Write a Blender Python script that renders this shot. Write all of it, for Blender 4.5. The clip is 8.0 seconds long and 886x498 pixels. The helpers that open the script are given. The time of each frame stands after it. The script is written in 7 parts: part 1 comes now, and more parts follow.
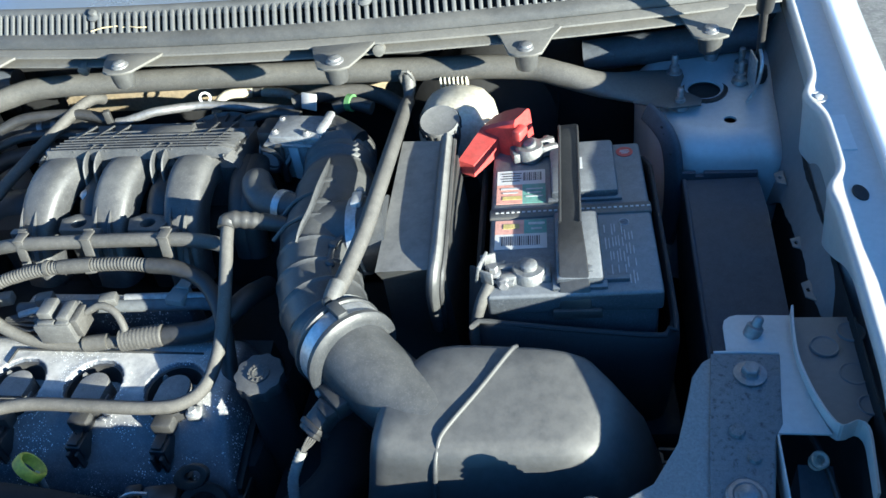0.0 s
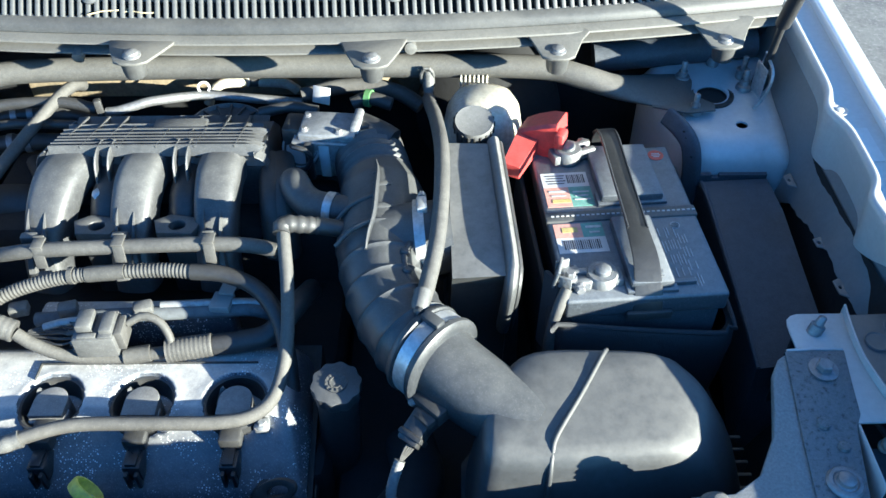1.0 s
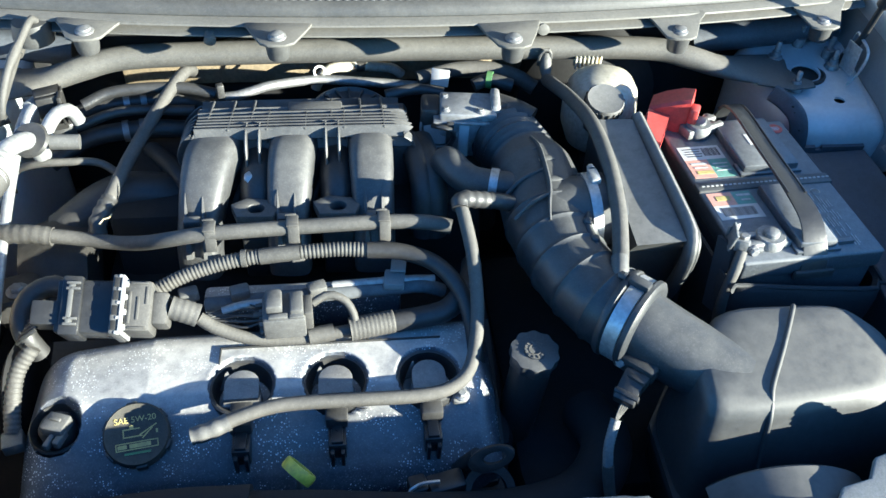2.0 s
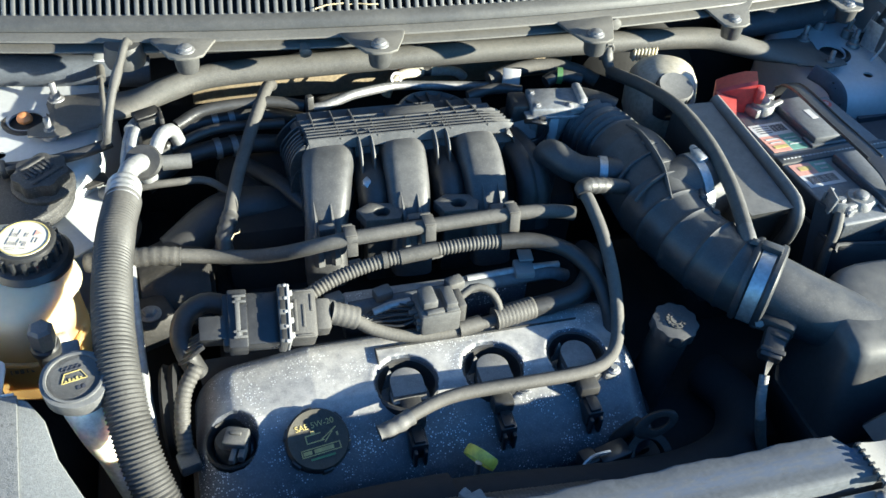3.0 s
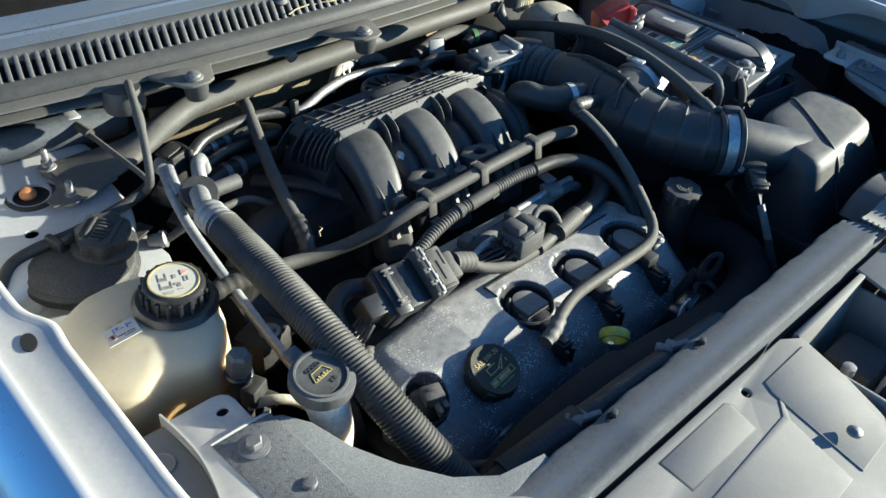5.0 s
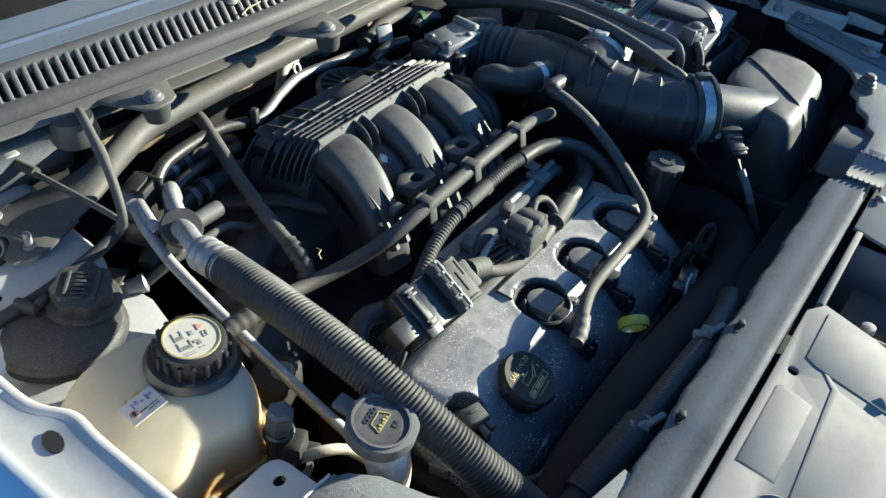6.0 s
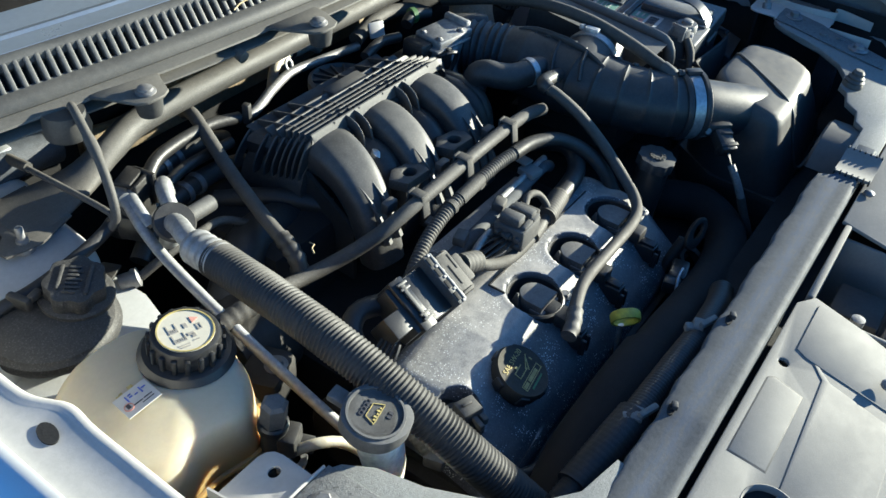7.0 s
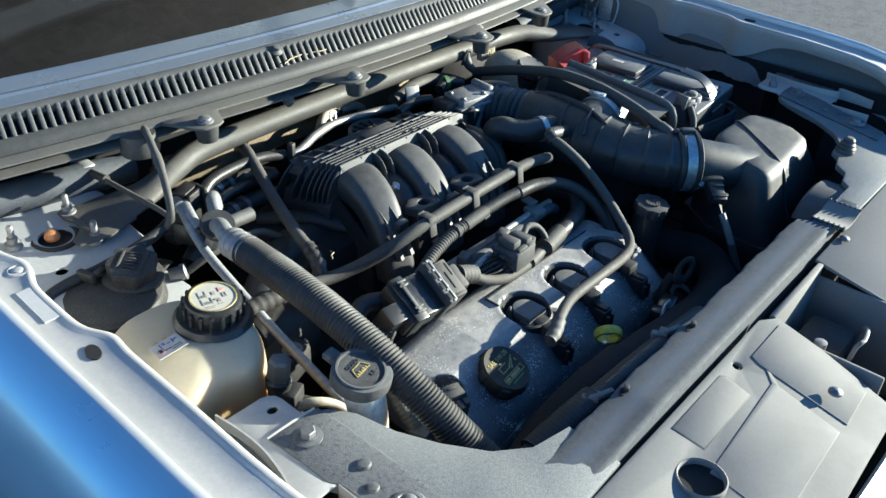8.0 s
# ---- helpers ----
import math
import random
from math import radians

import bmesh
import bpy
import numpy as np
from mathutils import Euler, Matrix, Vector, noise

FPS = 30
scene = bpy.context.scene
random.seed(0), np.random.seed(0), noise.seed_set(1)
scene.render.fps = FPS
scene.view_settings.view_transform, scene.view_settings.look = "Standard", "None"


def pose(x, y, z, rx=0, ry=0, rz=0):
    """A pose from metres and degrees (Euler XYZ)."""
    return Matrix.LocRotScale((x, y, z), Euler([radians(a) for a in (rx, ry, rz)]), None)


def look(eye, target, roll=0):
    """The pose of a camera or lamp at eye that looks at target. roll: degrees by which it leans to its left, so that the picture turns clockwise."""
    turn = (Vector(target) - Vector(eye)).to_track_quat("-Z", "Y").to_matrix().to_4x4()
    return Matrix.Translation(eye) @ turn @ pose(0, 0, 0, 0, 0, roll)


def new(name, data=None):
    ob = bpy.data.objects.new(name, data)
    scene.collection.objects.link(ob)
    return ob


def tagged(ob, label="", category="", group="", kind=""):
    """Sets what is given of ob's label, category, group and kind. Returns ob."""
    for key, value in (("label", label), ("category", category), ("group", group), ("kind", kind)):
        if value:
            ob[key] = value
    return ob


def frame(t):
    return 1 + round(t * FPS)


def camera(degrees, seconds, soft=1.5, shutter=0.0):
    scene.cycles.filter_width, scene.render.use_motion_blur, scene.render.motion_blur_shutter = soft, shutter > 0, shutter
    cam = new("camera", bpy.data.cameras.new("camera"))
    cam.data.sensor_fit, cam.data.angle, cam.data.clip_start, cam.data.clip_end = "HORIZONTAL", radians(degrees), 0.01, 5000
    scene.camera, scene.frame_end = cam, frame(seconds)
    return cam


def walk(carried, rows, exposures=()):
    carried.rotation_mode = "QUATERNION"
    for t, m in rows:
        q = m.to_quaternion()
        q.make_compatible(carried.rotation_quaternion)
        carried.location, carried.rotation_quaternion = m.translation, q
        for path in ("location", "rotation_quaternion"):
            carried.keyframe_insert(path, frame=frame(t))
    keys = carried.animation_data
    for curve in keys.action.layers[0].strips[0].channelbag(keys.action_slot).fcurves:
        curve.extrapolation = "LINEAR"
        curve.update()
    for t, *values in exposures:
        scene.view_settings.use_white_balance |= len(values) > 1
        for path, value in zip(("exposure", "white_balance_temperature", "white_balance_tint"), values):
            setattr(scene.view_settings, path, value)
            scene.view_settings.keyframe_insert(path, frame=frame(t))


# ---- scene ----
cam = camera(55.7, 8.0, soft=1.5)
PATH = [
    (0, (0.4824, -0.5174, 1.4571), (0.2892, 0.2216, 0.8116), -9.74),
    (0.5, (0.4004, -0.5349, 1.4818), (0.2784, 0.2069, 0.8223), -5.15),
    (1, (0.2336, -0.5158, 1.5156), (0.2297, 0.209, 0.8266), -0.71),
    (1.5, (0.0655, -0.518, 1.5079), (0.1219, 0.1967, 0.8107), 1.16),
    (2.8, (-0.2956, -0.5758, 1.4995), (-0.0904, 0.1477, 0.8404), 5.19),
    (3, (-0.3534, -0.5351, 1.4966), (-0.1256, 0.1733, 0.8286), 4.67),
    (3.5, (-0.5004, -0.4596, 1.4723), (-0.1599, 0.1947, 0.7971), 5.62),
    (4, (-0.6127, -0.4592, 1.4656), (-0.1787, 0.1711, 0.822), 7.74),
    (4.5, (-0.7421, -0.4842, 1.455), (-0.2563, 0.1161, 0.8197), 3.68),
    (5, (-0.8301, -0.432, 1.461), (-0.2724, 0.1156, 0.8372), 3.89),
    (5.2, (-0.8388, -0.3768, 1.4704), (-0.262, 0.1311, 0.8307), 2.87),
    (6.3, (-0.8778, -0.2514, 1.4459), (-0.2322, 0.1541, 0.7988), 5.18),
    (6.5, (-0.8756, -0.2547, 1.4482), (-0.2344, 0.1498, 0.7961), 4.99),
    (7, (-0.8799, -0.2599, 1.4466), (-0.2354, 0.147, 0.7994), 4.92),
    (7.5, (-0.9064, -0.2901, 1.4451), (-0.2476, 0.1425, 0.8296), 4.74),
    (8, (-0.9696, -0.4501, 1.4463), (-0.3243, 0.0825, 0.8986), 2.97),
]
walk(cam, [(t, look(eye, target, roll)) for t, eye, target, roll in PATH],
     exposures=((0.0, 2.43, 5350, 5), (0.5, 2.66, 5360, 5), (1.5, 2.77, 5380, 5), (3.0, 2.40, 5650, 5), (3.5, 2.43, 5620, 5), (4.0, 2.33, 5600, 5), (4.5, 1.86, 5640, 5), (5.0, 1.72, 5650, 5), (6.5, 1.80, 5700, 5), (7.5, 1.86, 5600, 5), (8.0, 1.80, 5520, 5)))
# ---- light ----
SUN = Vector((1.0, -0.55, 0.285)).normalized()
EL, AZ = math.asin(SUN.z), math.atan2(SUN.x, SUN.y)
world = bpy.data.worlds.new("sky")
scene.world = world
world.use_nodes = True
wn = world.node_tree.nodes
sky = wn.new("ShaderNodeTexSky")
sky.sky_type, sky.sun_disc, sky.sun_elevation, sky.sun_rotation = "NISHITA", False, EL, AZ
sky.dust_density, sky.ozone_density = 0.3, 3.0
tint = wn.new("ShaderNodeMix")
tint.data_type, tint.blend_type = "RGBA", "MULTIPLY"
tint.inputs[0].default_value = 1.0
tint.inputs[7].default_value = (0.56, 0.95, 1.27, 1)
world.node_tree.links.new(sky.outputs[0], tint.inputs[6])
world.node_tree.links.new(tint.outputs[2], wn["Background"].inputs[0])
wn["Background"].inputs[1].default_value = 0.050
sun_data = bpy.data.lights.new("sun", "SUN")
sun_data.energy, sun_data.angle, sun_data.color = 5.0, radians(0.53), (1.0, 0.885, 0.65)
sun_lamp = new("sun", sun_data)
sun_lamp.matrix_world = look(SUN * 20, (0, 0, 0.8))


# ---- materials ----
def mat(name, col, rough=0.5, metal=0.0, dust=0.0, dcol=(0.30, 0.27, 0.23), dscale=11, fine=160, bump=0.12,
        coat=0.0, spec=0.5, speck=0.0, scol=(0.75, 0.75, 0.72), sscale=260, sss=0.0, var=0.25, second=None, sec_scale=18, sec_at=0.55, dlow=0.35, grit=None, dust_shade=(-0.4, 0.9, 0.25)):
    """A worn surface: base colour with fine grain, dust that pales upward faces and leaves shaded walls dark, specks
    and small relief.
    """
    m = bpy.data.materials.new(name)
    m.use_nodes = True
    nt = m.node_tree
    n, l = nt.nodes, nt.links
    bs = n["Principled BSDF"]
    tc = n.new("ShaderNodeTexCoord")

    def noise_tex(scale, detail=5, r=0.6):
        k = n.new("ShaderNodeTexNoise")
        k.inputs["Scale"].default_value, k.inputs["Detail"].default_value, k.inputs["Roughness"].default_value = scale, detail, r
        l.new(tc.outputs["Object"], k.inputs["Vector"])
        return k.outputs["Fac"]

    def ramp(src, a, b, lo=0.0, hi=1.0):
        k = n.new("ShaderNodeMapRange")
        for s, v in zip(("From Min", "From Max", "To Min", "To Max"), (a, b, lo, hi)):
            k.inputs[s].default_value = v
        l.new(src, k.inputs["Value"])
        return k.outputs["Result"]

    def mix(f, a, b):
        k = n.new("ShaderNodeMix")
        k.data_type = "RGBA"
        for s, v in ((k.inputs[0], f), (k.inputs[6], a), (k.inputs[7], b)):
            if isinstance(v, (int, float)):
                s.default_value = v
            elif isinstance(v, tuple):
                s.default_value = (*v[:3], 1)
            else:
                l.new(v, s)
        return k.outputs[2]

    def times(a, b):
        k = n.new("ShaderNodeMath")
        k.operation = "MULTIPLY"
        l.new(a, k.inputs[0])
        if isinstance(b, (int, float)):
            k.inputs[1].default_value = b
        else:
            l.new(b, k.inputs[1])
        return k.outputs[0]

    grain, broad = noise_tex(fine, 4), noise_tex(dscale, 7, 0.68)
    dark = tuple(c * (1 - var) for c in col)
    light = tuple(min(1.0, c * (1 + var)) for c in col)
    c = mix(ramp(grain, 0.3, 0.7), dark, light)
    if second:
        c = mix(ramp(noise_tex(sec_scale, 8, 0.7), sec_at - 0.06, sec_at + 0.06), c, second)
    rough_out = ramp(broad, 0.3, 0.7, max(0.03, rough - 0.1), min(1, rough + 0.1))
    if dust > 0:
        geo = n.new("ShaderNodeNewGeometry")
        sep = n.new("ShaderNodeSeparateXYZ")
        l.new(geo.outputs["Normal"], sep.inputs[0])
        # Dust pales upward faces; steep walls stay dark, with shade put into the colour.
        up_pale = ramp(sep.outputs[2], dust_shade[0], dust_shade[1], dust_shade[2], 1.0)
        f = times(times(ramp(broad, 0.28, 0.68, dlow, 1.0), up_pale), dust)
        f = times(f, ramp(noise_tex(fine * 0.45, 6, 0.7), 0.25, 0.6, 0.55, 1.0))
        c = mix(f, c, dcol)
        add = n.new("ShaderNodeMath")
        add.operation, add.use_clamp = "ADD", True
        l.new(rough_out, add.inputs[0])
        l.new(times(f, 0.45), add.inputs[1])
        rough_out = add.outputs[0]
    grit = dust * 0.3 if grit is None else grit
    if grit > 0:
        g = noise_tex(fine * 3.2, 3, 0.65)
        c = mix(times(ramp(g, 0.55, 0.66), 0.75 * grit), c, tuple(min(1, v * 1.45) for v in dcol))
        c = mix(times(ramp(g, 0.45, 0.34), 0.55 * grit), c, tuple(v * 0.45 for v in col))
    if speck > 0:
        v = n.new("ShaderNodeTexVoronoi")
        v.inputs["Scale"].default_value = sscale
        l.new(tc.outputs["Object"], v.inputs["Vector"])
        dot = ramp(v.outputs["Distance"], 0.36, 0.27)
        pick = n.new("ShaderNodeSeparateColor")
        l.new(v.outputs["Color"], pick.inputs[0])
        f = times(dot, ramp(noise_tex(dscale * 2.2, 5, 0.7), 0.62 - speck * 0.3, 0.68 - speck * 0.3))
        f = times(f, ramp(pick.outputs[0], 0.3, 0.6))
        c = mix(f, c, scol)
    l.new(c, bs.inputs["Base Color"])
    l.new(rough_out, bs.inputs["Roughness"])
    bs.inputs["Metallic"].default_value = metal
    bs.inputs["Specular IOR Level"].default_value = spec
    bs.inputs["Coat Weight"].default_value = coat
    bs.inputs["Coat Roughness"].default_value = 0.06
    if sss:
        bs.inputs["Subsurface Weight"].default_value = sss
        bs.inputs["Subsurface Radius"].default_value = (1.0, 0.78, 0.48)
        bs.inputs["Subsurface Scale"].default_value = 0.025
    if bump:
        b = n.new("ShaderNodeBump")
        b.inputs["Strength"].default_value, b.inputs["Distance"].default_value = bump, 0.002
        l.new(noise_tex(fine * 1.6, 5, 0.65), b.inputs["Height"])
        l.new(b.outputs[0], bs.inputs["Normal"])
    return m


DUST = (0.27, 0.25, 0.22)
M = dict(
    paint=mat("silver_paint", (0.68, 0.71, 0.75), 0.36, 0.45, coat=1.0, dust=0.02, dlow=0.9, bump=0.0, fine=900, var=0.03),
    inner_paint=mat("inner_paint", (0.42, 0.44, 0.46), 0.38, 0.3, dlow=0.75, var=0.06, dust=0.30, dcol=(0.28, 0.27, 0.25), coat=0.15, bump=0.06),
    sill=mat("sill_paint", (0.50, 0.49, 0.475), 0.45, 0.12, dlow=0.8, var=0.06, dust=0.32, dcol=(0.38, 0.36, 0.325), coat=0.1, bump=0.06),
    cover=mat("cover_plastic", (0.165, 0.163, 0.158), 0.62, dlow=0.6, var=0.08, dust=0.6, dcol=(0.30, 0.288, 0.265), bump=0.08, fine=300),
    beam=mat("beam_paint", (0.088, 0.096, 0.106), 0.66, 0.0, spec=0.3, dust=0.45, dcol=(0.140, 0.142, 0.142), bump=0.1, grit=0.1, dlow=0.6),
    black=mat("black_plastic", (0.018, 0.019, 0.021), 0.42, dust=0.16, dcol=DUST, bump=0.15),
    clean_black=mat("clean_black_plastic", (0.015, 0.016, 0.018), 0.33, dust=0.08, dcol=DUST, bump=0.08),
    grey=mat("dusty_grey_plastic", (0.045, 0.045, 0.046), 0.5, dust=0.5, dcol=(0.22, 0.215, 0.20), bump=0.15),
    # Narrow dust ranges from here also put wall shade into the colour.
    intake=mat("intake_plastic", (0.026, 0.027, 0.030), 0.42, dust=0.55, dcol=(0.20, 0.195, 0.183), bump=0.06, dust_shade=(-0.1, 0.9, 0.15)),
    duct=mat("duct_rubber", (0.020, 0.022, 0.026), 0.42, dust=0.34, dcol=(0.22, 0.215, 0.20), bump=0.08, dust_shade=(0.1, 0.95, 0.15)),
    hose=mat("dusty_hose", (0.034, 0.033, 0.032), 0.62, dust=0.44, dcol=(0.20, 0.188, 0.168), bump=0.2),
    rubber=mat("black_rubber", (0.016, 0.0165, 0.018), 0.45, dust=0.10, dcol=DUST, bump=0.2),
    loom=mat("loom", (0.030, 0.029, 0.028), 0.62, dust=0.45, dcol=(0.20, 0.188, 0.165), bump=0.2),
    # Dust keeps to the flat top; the dark front slope also carries its shade.
    valve=mat("valve_cover", (0.052, 0.060, 0.078), 0.36, 0.1, dust=0.90, dcol=(0.54, 0.52, 0.485), dlow=0.85, dust_shade=(0.68, 0.98, 0.07), scol=(0.85, 0.85, 0.83), speck=0.40, sscale=400, bump=0.15, dscale=9, spec=0.5, grit=0.15),
    iron=mat("engine_iron", (0.022, 0.022, 0.022), 0.55, 0.3, dust=0.2, dcol=(0.16, 0.14, 0.12), bump=0.5, fine=60),
    # Near-black for black parts; also stands in for shade in holes and gaps.
    deep=mat("deep_shade_black", (0.008, 0.008, 0.009), 0.8, dust=0.1, dcol=(0.05, 0.05, 0.05), bump=0.2),
    clip=mat("pale_clip_plastic", (0.16, 0.16, 0.155), 0.5, dust=0.4, dcol=(0.24, 0.235, 0.22), bump=0.2),
    alu=mat("aluminium", (0.36, 0.365, 0.37), 0.48, 0.6, dust=0.45, dcol=(0.25, 0.248, 0.24), bump=0.1),
    zinc=mat("zinc_clamp", (0.52, 0.53, 0.54), 0.40, 0.75, dust=0.25, bump=0.05),
    lead=mat("lead_clamp", (0.20, 0.205, 0.21), 0.5, 0.6, dust=0.45, dcol=(0.30, 0.295, 0.28), bump=0.4, fine=220),
    bolt=mat("bolt_steel", (0.27, 0.27, 0.28), 0.45, 0.7, dust=0.5, dcol=(0.21, 0.205, 0.19), bump=0.2),
    brace=mat("brace_paint", (0.05, 0.049, 0.047), 0.5, grit=0.3, dust=0.62, dcol=(0.175, 0.164, 0.143), bump=0.15, fine=300),
    cowl=mat("cowl_plastic", (0.05, 0.052, 0.055), 0.5, dust=0.55, dcol=(0.185, 0.183, 0.175), bump=0.12, fine=260),
    lip=mat("cowl_lip", (0.035, 0.036, 0.037), 0.45, dust=0.5, dcol=(0.125, 0.12, 0.11), bump=0.1),
    flange=mat("dusty_flange", (0.085, 0.083, 0.077), 0.55, dust=0.7, dcol=(0.15, 0.142, 0.126), bump=0.15, grit=0.2, fine=260),
    # Same paint as the strut towers, darkened to carry the inner wing's shade.
    wing_shaded=mat("shaded_wing_paint", (0.20, 0.202, 0.205), 0.48, 0.1, dlow=0.7, var=0.06, dust=0.4, dcol=(0.17, 0.172, 0.172), bump=0.08),
    corner_steel=mat("speckled_corner_paint", (0.20, 0.21, 0.21), 0.55, 0.1, grit=0.3, dust=0.35, dcol=(0.235, 0.23, 0.215), second=(0.07, 0.072, 0.075), sec_scale=210, sec_at=0.66, bump=0.3, fine=420),
    # Silver paint with the sky's blue reflection put into its base colour.
    cowl_panel=mat("sky_tinted_cowl_paint", (0.24, 0.29, 0.37), 0.30, 0.55, dust=0.08, dlow=0.8, dcol=(0.24, 0.25, 0.26), coat=0.4, bump=0.03, var=0.04),
    neck=mat("neck_plastic", (0.74, 0.73, 0.69), 0.4, dust=0.2, dcol=(0.60, 0.57, 0.50), bump=0.04, sss=0.6),
    tower=mat("tower_paint", (0.52, 0.535, 0.55), 0.4, 0.25, dlow=0.6, var=0.06, dust=0.3, dcol=(0.36, 0.355, 0.34), coat=0.15, bump=0.06, grit=0.15),
    airbox=mat("air_box_plastic", (0.022, 0.024, 0.027), 0.42, dust=0.58, dcol=(0.165, 0.158, 0.145), dlow=0.75, bump=0.05, grit=0.02, dust_shade=(0.25, 0.9, 0.12)),
    chamber=mat("resonator_plastic", (0.026, 0.028, 0.030), 0.40, dust=0.72, dcol=(0.28, 0.27, 0.25), dlow=0.7, bump=0.06, grit=0.05, dust_shade=(0.2, 0.9, 0.15)),
    coil=mat("coil_plastic", (0.05, 0.05, 0.052), 0.5, dust=0.75, dcol=(0.30, 0.292, 0.275), dlow=0.6, bump=0.06, dust_shade=(0.0, 0.9, 0.15)),
    galv=mat("speckled_zinc_plate", (0.155, 0.162, 0.168), 0.55, 0.25, grit=0.5, dust=0.3, dcol=(0.20, 0.198, 0.19), second=(0.035, 0.036, 0.04), sec_scale=210, sec_at=0.585, bump=0.4, fine=420),
    tank=mat("tank_plastic", (0.53, 0.47, 0.345), 0.36, dust=0.15, dcol=(0.48, 0.44, 0.36), sss=1.0, bump=0.03, var=0.04),
    white=mat("white_plastic", (0.42, 0.395, 0.33), 0.4, dust=0.35, dcol=(0.34, 0.30, 0.23), sss=0.25, bump=0.05),
    label=mat("paper_label", (0.55, 0.55, 0.545), 0.45, dust=0.25, bump=0.02, var=0.04),
    disc=mat("cap_disc", (0.56, 0.53, 0.44), 0.45, dust=0.3, dcol=(0.42, 0.38, 0.30), bump=0.02, var=0.05),
    grey_mark=mat("grey_mark", (0.33, 0.31, 0.28), 0.5, dust=0.2, bump=0.0),
    plate=mat("data_plate", (0.20, 0.20, 0.195), 0.6, 0.0, dust=0.5, dcol=(0.25, 0.245, 0.235), bump=0.02, var=0.05),
    red=mat("red_cover", (0.42, 0.035, 0.03), 0.42, dust=0.35, dcol=(0.36, 0.17, 0.15), bump=0.05),
    red_print=mat("red_print", (0.56, 0.22, 0.16), 0.5, dust=0.5, dcol=(0.5, 0.4, 0.36), bump=0.0),
    green_print=mat("green_print", (0.06, 0.24, 0.19), 0.5, dust=0.45, dcol=(0.3, 0.36, 0.34), bump=0.0),
    yellow=mat("yellow_plastic", (0.62, 0.58, 0.06), 0.4, dust=0.25, bump=0.05),
    yellow_print=mat("yellow_print", (0.46, 0.37, 0.11), 0.5, dust=0.25, bump=0.0),
    blue_print=mat("blue_print", (0.08, 0.12, 0.45), 0.5, bump=0.0),
    dark_print=mat("dark_print", (0.05, 0.05, 0.06), 0.5, bump=0.0),
    grey_print=mat("grey_print", (0.42, 0.43, 0.44), 0.5, dust=0.2, bump=0.0),
    battery=mat("battery_plastic", (0.032, 0.037, 0.045), 0.40, dust=0.68, dcol=(0.30, 0.31, 0.315), dlow=0.6, bump=0.04, fine=240, dust_shade=(0.3, 0.95, 0.1)),
    felt=mat("battery_sleeve", (0.018, 0.019, 0.022), 0.7, dust=0.2, dcol=(0.1, 0.1, 0.1), bump=0.5, fine=420),
    cap_black=mat("oil_cap_plastic", (0.024, 0.023, 0.021), 0.68, dust=0.5, dcol=(0.15, 0.14, 0.115), bump=0.1, spec=0.3),
    cap_grey=mat("washer_cap_plastic", (0.065, 0.066, 0.068), 0.55, dust=0.5, dcol=(0.22, 0.217, 0.21), dlow=0.6, bump=0.08),
    canister=mat("dusty_canister", (0.020, 0.020, 0.021), 0.6, dust=0.3, dcol=(0.15, 0.145, 0.135), dscale=26, grit=0.35, bump=0.4),
    shield=mat("dusty_shield", (0.022, 0.026, 0.034), 0.5, dust=0.6, dcol=(0.13, 0.145, 0.17), dscale=22, bump=0.3, fine=240),
    seal=mat("pale_seal", (0.30, 0.30, 0.30), 0.5, dust=0.4),
    rust=mat("rusty_tan_plate", (0.24, 0.19, 0.12), 0.7, 0.1, dust=0.4, dcol=(0.30, 0.25, 0.18), bump=0.3),
    green=mat("green_clip", (0.07, 0.20, 0.06), 0.5, dust=0.2),
    amber=mat("amber_plug", (0.55, 0.20, 0.05), 0.5, dust=0.25),
    ac_hose=mat("ribbed_hose", (0.022, 0.022, 0.022), 0.6, dust=0.34, dcol=(0.15, 0.14, 0.125), bump=0.15),
    frit=mat("black_glass_band", (0.006, 0.006, 0.007), 0.08, dust=0.06, bump=0.0, coat=0.6),
    wiper=mat("wiper_black", (0.015, 0.015, 0.016), 0.4, dust=0.15),
    stem=mat("dry_stem", (0.42, 0.34, 0.20), 0.8, bump=0.2),
    ground=mat("gravel_ground", (0.12, 0.118, 0.112), 0.9, dust=0.5, dcol=(0.17, 0.168, 0.162), dscale=1.3, fine=22, bump=1.0, grit=0.6, second=(0.07, 0.07, 0.072), sec_scale=9, sec_at=0.55),
)
glass = bpy.data.materials.new("windscreen_glass")
glass.use_nodes = True
gb = glass.node_tree.nodes["Principled BSDF"]
gb.inputs["Base Color"].default_value = (0.55, 0.62, 0.60, 1)
gb.inputs["Transmission Weight"].default_value, gb.inputs["Roughness"].default_value, gb.inputs["IOR"].default_value = 1.0, 0.02, 1.5
M["glass"] = glass

# A scuffed blue band runs along the middle of the beam.
bt = M["beam"].node_tree
b_bs = bt.nodes["Principled BSDF"]
b_src = b_bs.inputs["Base Color"].links[0].from_socket
b_tc, b_sep, b_off, b_dist, b_map, b_cut, b_mul, b_mix = (bt.nodes.new("ShaderNode" + k) for k in ("TexCoord", "SeparateXYZ", "Math", "Math", "MapRange", "MapRange", "Math", "Mix"))
b_big, b_fine = (bt.nodes.new("ShaderNodeTexNoise") for k in range(2))
b_big.inputs["Scale"].default_value, b_fine.inputs["Scale"].default_value = 30, 260
b_fine.inputs["Detail"].default_value = 8
b_off.operation, b_dist.operation, b_mul.operation, b_mix.data_type = "MULTIPLY_ADD", "ABSOLUTE", "MULTIPLY", "RGBA"
